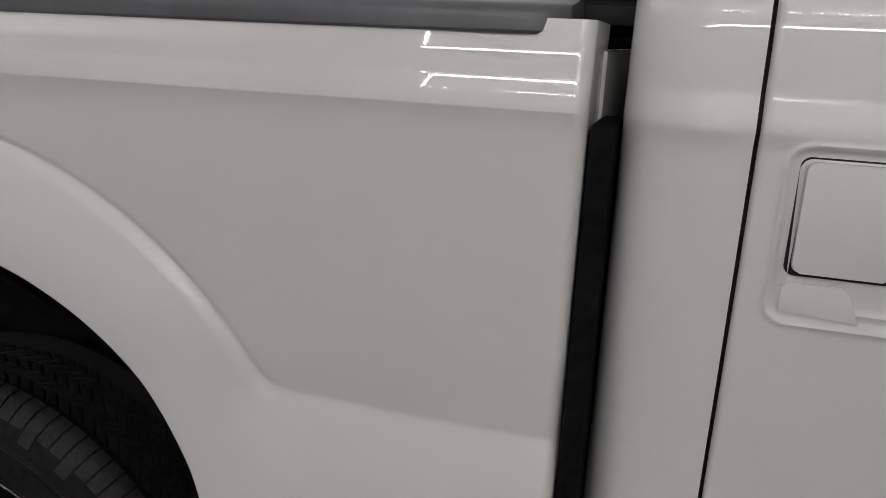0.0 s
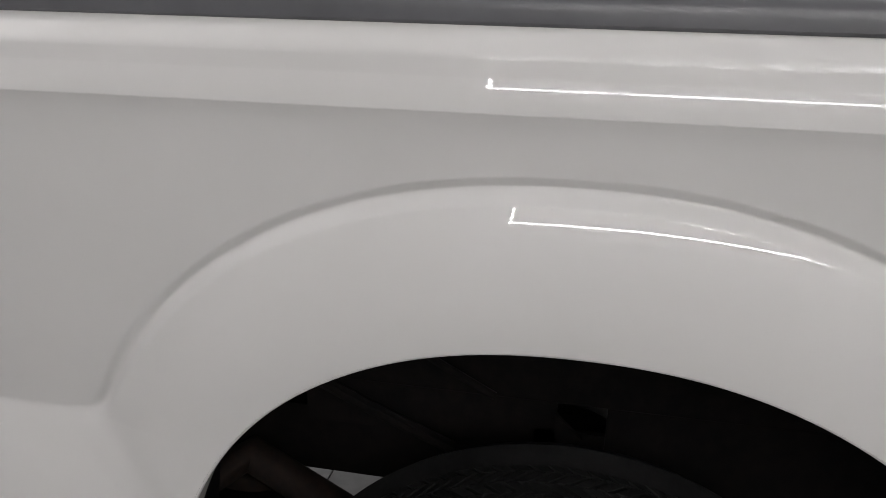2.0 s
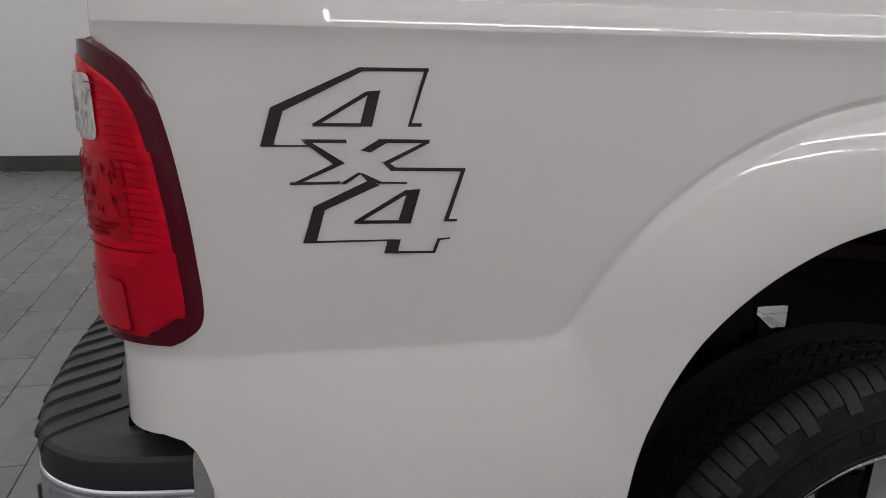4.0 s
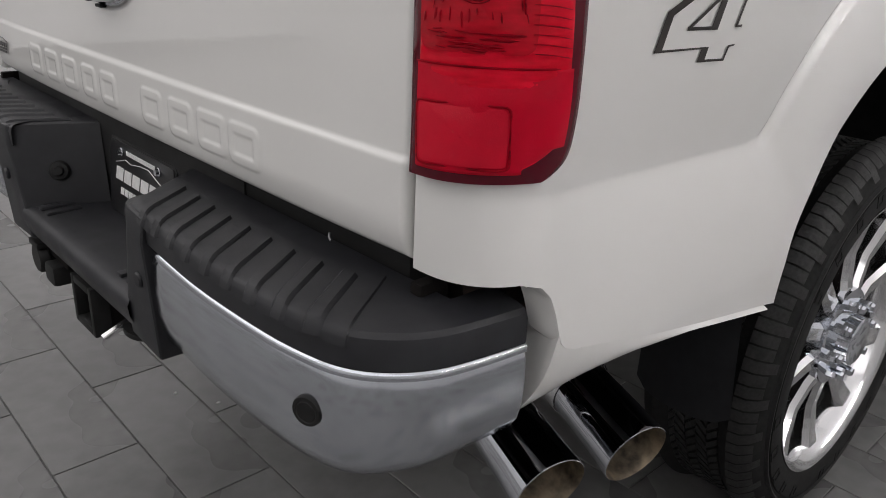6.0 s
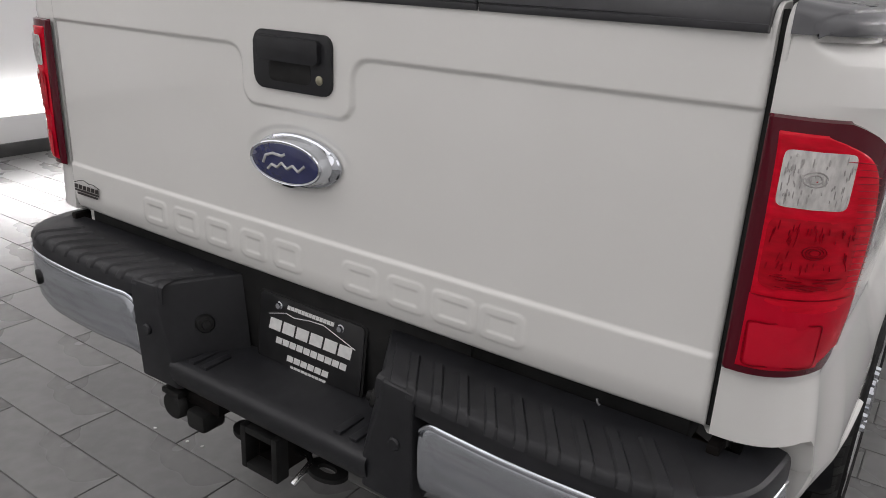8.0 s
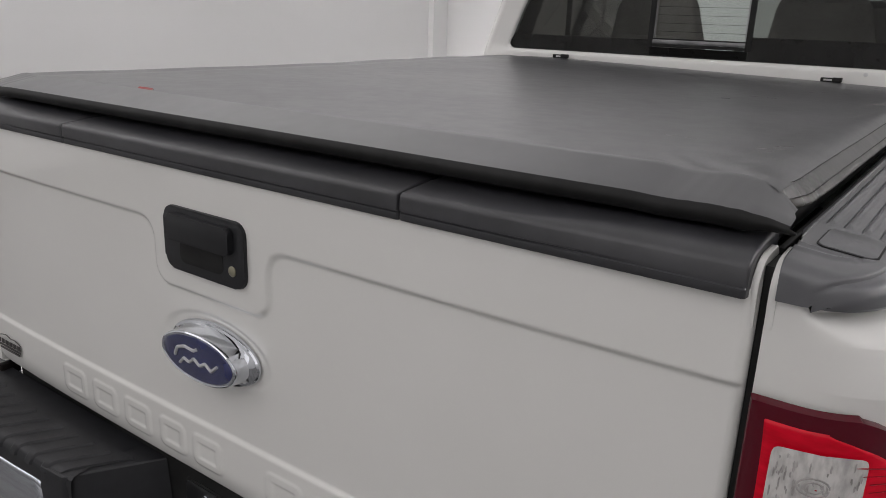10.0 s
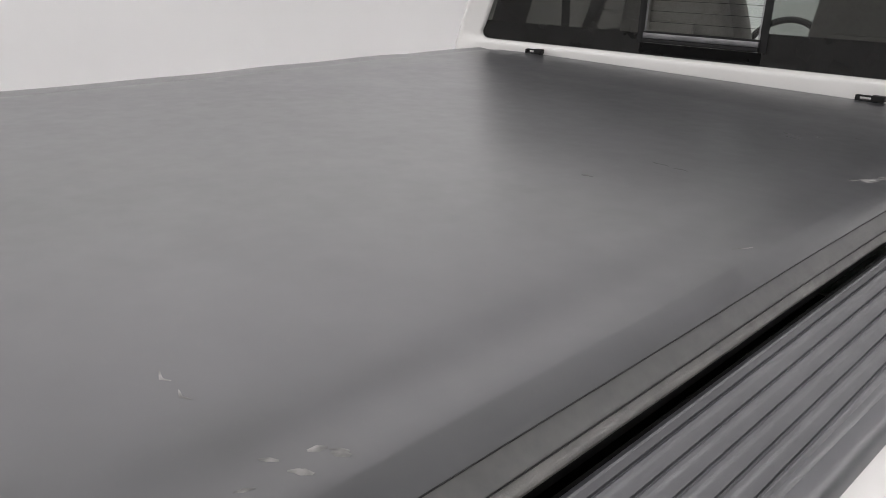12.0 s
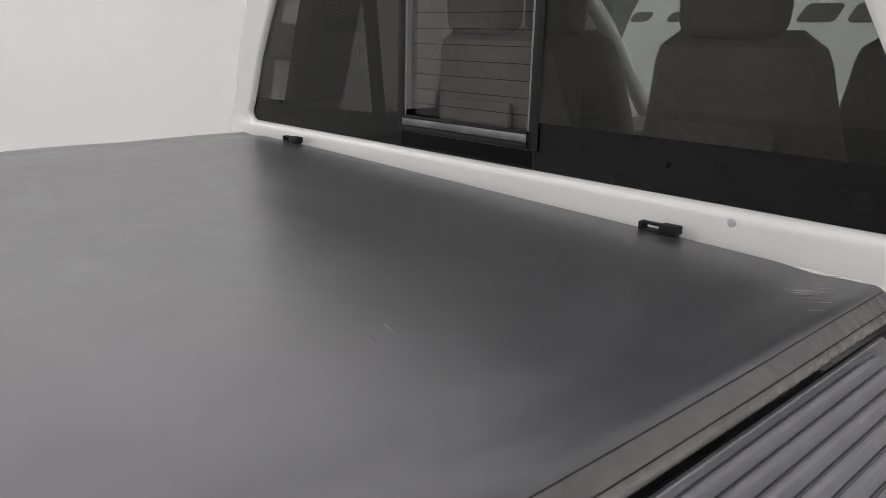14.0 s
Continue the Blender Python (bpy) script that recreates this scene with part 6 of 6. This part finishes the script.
def seat(x, y, w, h, name, label, head=True):
    s = part(name, box(x - w / 2, x + w / 2, y + 0.05, y + 0.55, 0.98, 1.16, 0.05), SEATGREY, cab, label)
    def back(u, v):
        a = v * math.tau
        c, sn = math.cos(a), math.sin(a)
        f = lambda q: math.copysign(abs(q) ** 0.45, q)
        z = 1.10 + h * u
        ww = w / 2 * (1 - 0.22 * smooth((u - 0.55) / 0.45))
        th = 0.085 * (1 - 0.35 * u)
        cap = math.sqrt(max(0.0, 1 - max(0.0, (u - 0.9) / 0.1) ** 2)) * 0.98 + 0.02
        return Vector((x + ww * f(c) * (0.75 + 0.25 * cap), y - 0.14 * u + th * f(sn) * cap, z))
    part("seat_back", sheet(back, frange(0, 1, 22), frange(0, 1, 28)), SEATGREY, s, "grey cloth seat back")
    part("back_pocket", box(x - w * 0.28, x + w * 0.28, y - 0.20, y - 0.185, 1.46, 1.62, 0.006), SEATGREY, s)
    if head:
        part("headrest", box(x - 0.10, x + 0.10, y - 0.225, y - 0.115, 1.10 + h - 0.015, 1.10 + h + 0.185, 0.045, 4), SEATGREY, s, "grey headrest")
    return s


for x in (-0.32, 0.345):
    seat(x, 2.80, 0.43, 0.70, "rear_seat", "grey cloth rear seat", True)
for x in (-0.55, 0.57):
    seat(x, 3.36, 0.50, 0.70, "front_seat", "grey cloth front seat", True)
part("steering_wheel", lathe([(0.19 + 0.016 * math.cos(a), 0.016 * math.sin(a)) for a in frange(0, math.tau, 10)], pose(-0.45, 3.98, 1.40, 65, 0, 0), 36), DASH, cab, "dark steering wheel")
for sg in (1, -1):
    part("seat_belt", sheet(lambda u, v: Vector((sg * (0.74 - 0.05 * v), 2.62 + 0.05 * u - 0.1 * v, 1.30 + 0.6 * v)), (0, 1), frange(0, 1, 6)), DASH, cab, "dark seat belt")
bm = bmesh.new()
for k in range(7):
    x = -0.30 + 0.155 * k
    prism(rounded(x, x + 0.12 if k > 2 else x + 0.08, 0, 0.10 if k > 2 else 0.06, 0.02), 0, 0.002, 0, 1, bm)
sg_ = part("windscreen_banner", bm, DECAL, cab, "dark printed bars on the windscreen")
sg_.matrix_local = pose(-0.33, 3.72, 1.835, 36, 0, 0)


# ---------------------------------------------------------------- bed cover
cover = thing("bed_cover", "black soft roll-up bed cover with worn hems", "bed cover")
CZ0, CX, CY0, CY1 = 1.5125, 0.776, 0.138, 2.188


def cover_wave(x, y):
    w = 0.0014 * noise.noise(Vector((x * 1.3, y * 2.6, 0.3))) + 0.0006 * noise.noise(Vector((x * 3.0, y * 6.0, 4.3)))
    w += 0.0007 * math.sin(y * 17 + 3 * x) * smooth((-x - 0.2) / 0.5)
    # pulled folds at the rear right corner
    d = math.hypot((x - 0.80) / 1.0, (y - 0.11) / 1.25)
    if d < 0.26:
        a = math.atan2(y - 0.10, 0.83 - x)
        w += 0.0013 * (1 - smooth(d / 0.26)) * math.sin(a * 15 + 7 * noise.noise(Vector((x * 9, y * 9, 1)))) * smooth(d / 0.03)
    # shallow trough along the side rail
    w -= 0.0035 * math.exp(-((abs(x) - 0.725) / 0.035) ** 2)
    w -= 0.02 * max(-0.45, x + 0.1) * smooth((y - 0.95) / 0.85)
    w -= 0.0012 * math.exp(-((y - 1.86) / 0.05) ** 2)
    return w


def side_drop(x):
    return lerp(abs(x), (0.768, 0.780, 0.789, 0.797, 0.803, 0.808, 0.816, 0.8235, 0.8275, 0.830), (0.0, -0.0006, -0.0022, -0.0048, -0.0080, -0.0118, -0.0185, -0.0255, -0.0295, -0.034))


def cover_pt(x, y, lift=0.0):
    return Vector((x, y, CZ0 + cover_wave(max(-CX, min(CX, x)), y) * (1 - 0.4 * smooth((abs(x) - CX) / 0.032)) + side_drop(x) + lift))


xs_ = [-x for x in (0.808, 0.8055, 0.803, 0.800, 0.797, 0.793, 0.789, 0.7845, 0.780)] + frange(-CX, CX, 170)
xs_ += [-x for x in reversed(xs_[:9])]
ys_ = frange(CY0, CY1, 210)
bm = sheet(lambda x, y: cover_pt(x, y), xs_, ys_)
part("sheet", bm, VINYL, cover, "black vinyl sheet", 80)


def hem_in(y):
    """The hem's lower edge draws in towards the rear corner."""
    return 0.016 * smooth((0.23 - y) / 0.08)


def hem_fn(sg):
    prof = [(0.8075, -0.0112), (0.812, -0.0152), (0.816, -0.0185), (0.820, -0.0220), (0.8235, -0.0255), (0.8265, -0.0285), (0.8295, -0.0325), (0.8300, -0.0348), (0.8260, -0.0375)]

    def fn(y, k):
        x, dz = prof[k]
        f = min(1.0, (x - 0.800) / 0.030)
        far = smooth((y - 1.75) / 0.25)
        q = 0.0008 * f * noise.noise(Vector((0.5, y * 14, 2.0))) + 0.0004 * f * noise.noise(Vector((0.5, y * 40, 7.0)))
        q += 0.0012 * f * far * math.sin(y * 260 + 4 * noise.noise(Vector((0.2, y * 20, 1.0))))
        end = smooth((0.36 - y) / 0.20) * smooth((y - CY0) / 0.02)
        q += 0.0026 * f * end * (math.sin(y * 300 + 5 * noise.noise(Vector((0.2, y * 22, 5.0)))) + 0.6 * math.sin(y * 143))
        x -= f * (0.004 * end + hem_in(y))
        return Vector((sg * (x + q), y, CZ0 + dz + cover_wave(CX, y) * 0.6 + q * 0.6))
    return fn


for sg in (1, -1):
    part("side_hem", sheet(hem_fn(sg), frange(CY0, CY1, 420), range(5)), HEMVINYL, cover, "creased black side hem", 70)
    part("hem_edge", sheet(hem_fn(sg), frange(CY0, CY1, 420), range(4, 9)), SEAM, cover, "worn grey edge of the side hem", 70)
    for xx, dz in ((0.8075, -0.0108), (0.8236, -0.0240)):
        bm = bmesh.new()
        pts = [(sg * (xx + 0.001 - hem_in(y) * (0.43 if xx < 0.82 else 0.75)), y, CZ0 + dz + cover_wave(CX, y) * 0.6) for y in frange(0.14, CY1 - 0.01, 90)]
        tube(pts, 0.0007, 5, bm)
        part("stitching", bm, BLACK, cover, "dark stitch line")
    part("side_rail", box(sg * 0.795 - 0.014, sg * 0.795 + 0.014, 0.13, CY1 - 0.02, 1.44, 1.47, 0.003), BLACK, cover, "black aluminium side rail")
    part("seal_strip", box(sg * 0.8270 - 0.0035, sg * 0.8270 + 0.0035, 0.095, CY1 - 0.01, 1.43, 1.4520, 0.002), BLACK, cover, "dark seal strip beside the rail")

# rear hem over the tailgate, and the roll bar under it
rear_prof = [(0.1465, 0.0010), (0.1385, 0.0006), (0.1340, -0.0008), (0.080, -0.0140), (0.0610, -0.0195), (0.0555, -0.0245), (0.0552, -0.0320), (0.062, -0.0400)]


def rear_fn(x, k):
    y, dz = rear_prof[k]
    w = 0.0007 * noise.noise(Vector((x * 7, k * 0.4, 3.0)))
    pull = smooth((abs(x) - 0.66) / 0.12)
    fold = 0.0022 * pull * noise.noise(Vector((abs(x) * 95 + 40 * y, y * 16, 3.0))) * (0, 0.3, 0.6, 1, 0.4, 0.3, 0.2, 0)[k]
    wave = cover_wave(min(CX, abs(x)) * (1 if x > 0 else -1), CY0) * (1 if k < 3 else 0.4)
    # the corner runs out into a small point
    tip = smooth((abs(x) - 0.790) / 0.037)
    z = CZ0 + dz + side_drop(x) * (1 if k < 3 else 0.30) + fold + wave
    if k > 4:
        z += 0.55 * tip * (rear_prof[4][1] - dz)
    return Vector((x * (1 + 0.014 * tip * (k > 2)), y + w, z))


part("rear_hem", sheet(rear_fn, frange(-0.8270, 0.8270, 430), range(5)), VINYL, cover, "black rear hem", 70)
part("rear_bead", sheet(rear_fn, frange(-0.8270, 0.8270, 430), range(4, 8)), BLACK, cover, "black bead under the rear hem", 70)
part("roll_bar", box(-0.80, 0.80, 0.100, 0.135, 1.456, 1.492, 0.006), BLACK, cover, "black rear bar")
bm = tube([(0.815, 0.072, 1.478), (0.832, 0.070, 1.476), (0.843, 0.070, 1.474)], [0.005, 0.004, 0.0015], 8)
part("corner_tab", bm, BLACK, cover, "small black corner tab")

# clips at the front edge
def clip(x):
    CZ0 = cover_pt(x, CY1).z - 0.002
    c = part("clip", box(x - 0.030, x + 0.030, CY1 - 0.012, CY1 + 0.004, CZ0 + 0.0005, CZ0 + 0.006, 0.001), BLACK, cover, "black latch clip at the cab")
    part("clip_body", box(x + 0.004, x + 0.034, CY1 - 0.014, CY1 + 0.006, CZ0 + 0.004, CZ0 + 0.018, 0.003), BLACK, c)
    part("clip_arm", box(x - 0.032, x - 0.024, CY1 - 0.012, CY1 + 0.004, CZ0 + 0.002, CZ0 + 0.016, 0.002), BLACK, c)
    part("clip_bridge", box(x - 0.03, x + 0.006, CY1 - 0.008, CY1 + 0.002, CZ0 + 0.012, CZ0 + 0.016, 0.001), BLACK, c)


clip(-0.528)
clip(0.495)

# scars, scuffs and the small mark on the sheet
def mark(pts, w, mat, label, lift=0.0006):
    bm = bmesh.new()
    rows = []
    pts = [Vector(p) for p in pts]
    for i, p in enumerate(pts):
        d = (pts[min(i + 1, len(pts) - 1)] - pts[max(i - 1, 0)]).normalized()
        n = Vector((-d.y, d.x)) * w / 2 * (0.35 if i in (0, len(pts) - 1) else 1)
        rows.append([bm.verts.new(cover_pt(*(p + n * f), lift * (1.0 if abs(f) < 1 else 0.1))) for f in (-1, 0, 1)])
    for a, b_ in zip(rows, rows[1:]):
        for k in range(2):
            bm.faces.new((a[k], b_[k], b_[k + 1], a[k + 1]))
    part("scar", bm, mat, cover, label, 80)


random.seed(4)
mark([(0.490, 1.207), (0.500, 1.203), (0.512, 1.205), (0.522, 1.200)], 0.0045, GATECAP, "short black scar", 0.0004)
mark([(0.532, 1.196), (0.545, 1.199), (0.556, 1.195)], 0.004, GATECAP, "short black scar", 0.0004)
mark([(0.470, 1.05), (0.478, 1.056), (0.488, 1.054)], 0.007, VINYL, "raised scar", 0.0012)
for pts in ([(0.592, 0.37), (0.603, 0.366), (0.610, 0.37)], [(0.625, 0.368), (0.634, 0.365), (0.642, 0.369)], [(0.752, 0.925), (0.760, 0.934), (0.766, 0.945)], [(0.515, 1.64), (0.53, 1.635), (0.55, 1.63)], [(0.566, 1.66), (0.58, 1.65)], [(0.62, 1.71), (0.628, 1.705)], [(0.53, 1.61), (0.545, 1.605), (0.56, 1.60)], [(0.578, 2.02), (0.588, 2.023)], [(0.64, 2.082), (0.66, 2.075)]):
    mark(pts, 0.003, SCUFF, "thin pale scratch")
for k in range(10):
    x, y = random.gauss(0.745, 0.018), random.gauss(0.392, 0.026)
    if x < 0.757:
        a = random.uniform(0.3, 1.2)
        mark([(x, y), (x + 0.006 * math.cos(a), y + 0.006 * math.sin(a)), (x + 0.014 * math.cos(a), y + 0.012 * math.sin(a))], random.uniform(0.004, 0.009), SCUFF, "small pale scuff")
for k in range(14):
    x, y = random.gauss(0.745, 0.012), random.gauss(1.385, 0.02)
    mark([(x, y), (x + 0.006, y + 0.004), (x + 0.012, y + 0.006)], random.uniform(0.004, 0.010), SCUFF, "small pale scuff")
for k in range(22):
    x, y = random.gauss(0.74, 0.02), random.gauss(2.08, 0.03)
    mark([(x, y), (x + 0.014, y + 0.010)], random.uniform(0.002, 0.004), SCUFF, "small pale scuff")
mark([(-0.353, 0.146), (-0.33, 0.150), (-0.308, 0.146)], 0.015, REDMARK, "small red printed mark", 0.004)

# rubber stop and spot on the cab's lower rear strip
spot = part("strip_spot", lathe([(0.0, 0.0015), (0.006, 0.001), (0.007, 0.0)], pose(0.592, cab_y(1.531) - 0.0003, 1.531, 90, 0, 0), 14), SILVER, cab)


CRUMBS = [(-0.939, 0.268, 20), (-0.735, 0.297, 75), (-0.358, 0.215, 140), (-0.795, 0.285, 50), (-0.242, 0.284, 100)]
# crumbs on the floor behind the truck
for k, (x, y, a) in enumerate(CRUMBS):
    c = part("paper_crumb", prism([(0.006 * math.cos(q) * (1 + 0.3 * math.sin(3 * q + k)), 0.004 * math.sin(q)) for q in frange(0, 5.6, 7)], 0.0, 0.002), WHITEINK)
    c.matrix_world = pose(x, y, 0.0, 0, 0, a)
    tagged(c, "tiny white paper crumb on the grey tiled floor", "crumb", "crumbs on the floor")


# ---------------------------------------------------------------- floor
tagged(part("floor", box(XL - 0.15, XR + 0.15, YB - 0.15, YF + 0.15, -0.10, -0.003), GROUT), "grey porcelain plank tiles with thin dark joints", "floor", kind="structure")
floor_ob = bpy.data.objects["floor"]
TL, TW, GAP = 0.610, 0.2045, 0.004


def tile_mesh(name, tl, tw):
    b = box(-tl / 2 + GAP / 2, tl / 2 - GAP / 2, -tw / 2 + GAP / 2, tw / 2 - GAP / 2, -0.006, 0.0)
    top = [e for e in b.edges if all(v.co.z > -1e-6 for v in e.verts)]
    bmesh.ops.bevel(b, geom=top, offset=0.0012, segments=1, affect="EDGES")
    me = bpy.data.meshes.new(name)
    b.to_mesh(me)
    b.free()
    finish(me, TILE, 30)
    return me


tile_data = tile_mesh("tile", TL, TW)
rest_v, rest_f = [], []
tv = [v.co.copy() for v in tile_data.vertices]
tf = [list(p.vertices) for p in tile_data.polygons]
made = 0
row = -24
while True:
    y = 0.050 + TW * (row + 0.5)
    if y > YF:
        break
    if y > YB:
        shift = -0.525 if row % 2 == 0 else -0.813
        n0 = int((XL - shift) / TL) - 1
        for n in range(n0, n0 + 24):
            x = shift + TL * (n + 0.5)
            if x < XL or x > XR:
                continue
            near = (-2.6 < x < -0.2 and -1.3 < y < 1.5) or (0.3 < x < 1.9 and -0.6 < y < 2.0) or (-4.9 < x <= -2.6 and 0.6 < y < 2.4)
            if near and made < 300:
                o = new("tile", tile_data)
                o.location = (x, y, 0)
                o.parent = floor_ob
                made += 1
            else:
                base = len(rest_v)
                rest_v += [(v.x + x, v.y + y, v.z) for v in tv]
                rest_f += [[i + base for i in f] for f in tf]
    row += 1
me = bpy.data.meshes.new("tiles_beyond")
me.from_pydata(rest_v, [], rest_f)
finish(me, TILE, 30)
ob = new("tiles_beyond", me)
ob.parent = floor_ob
ob["kind"] = "stuff"
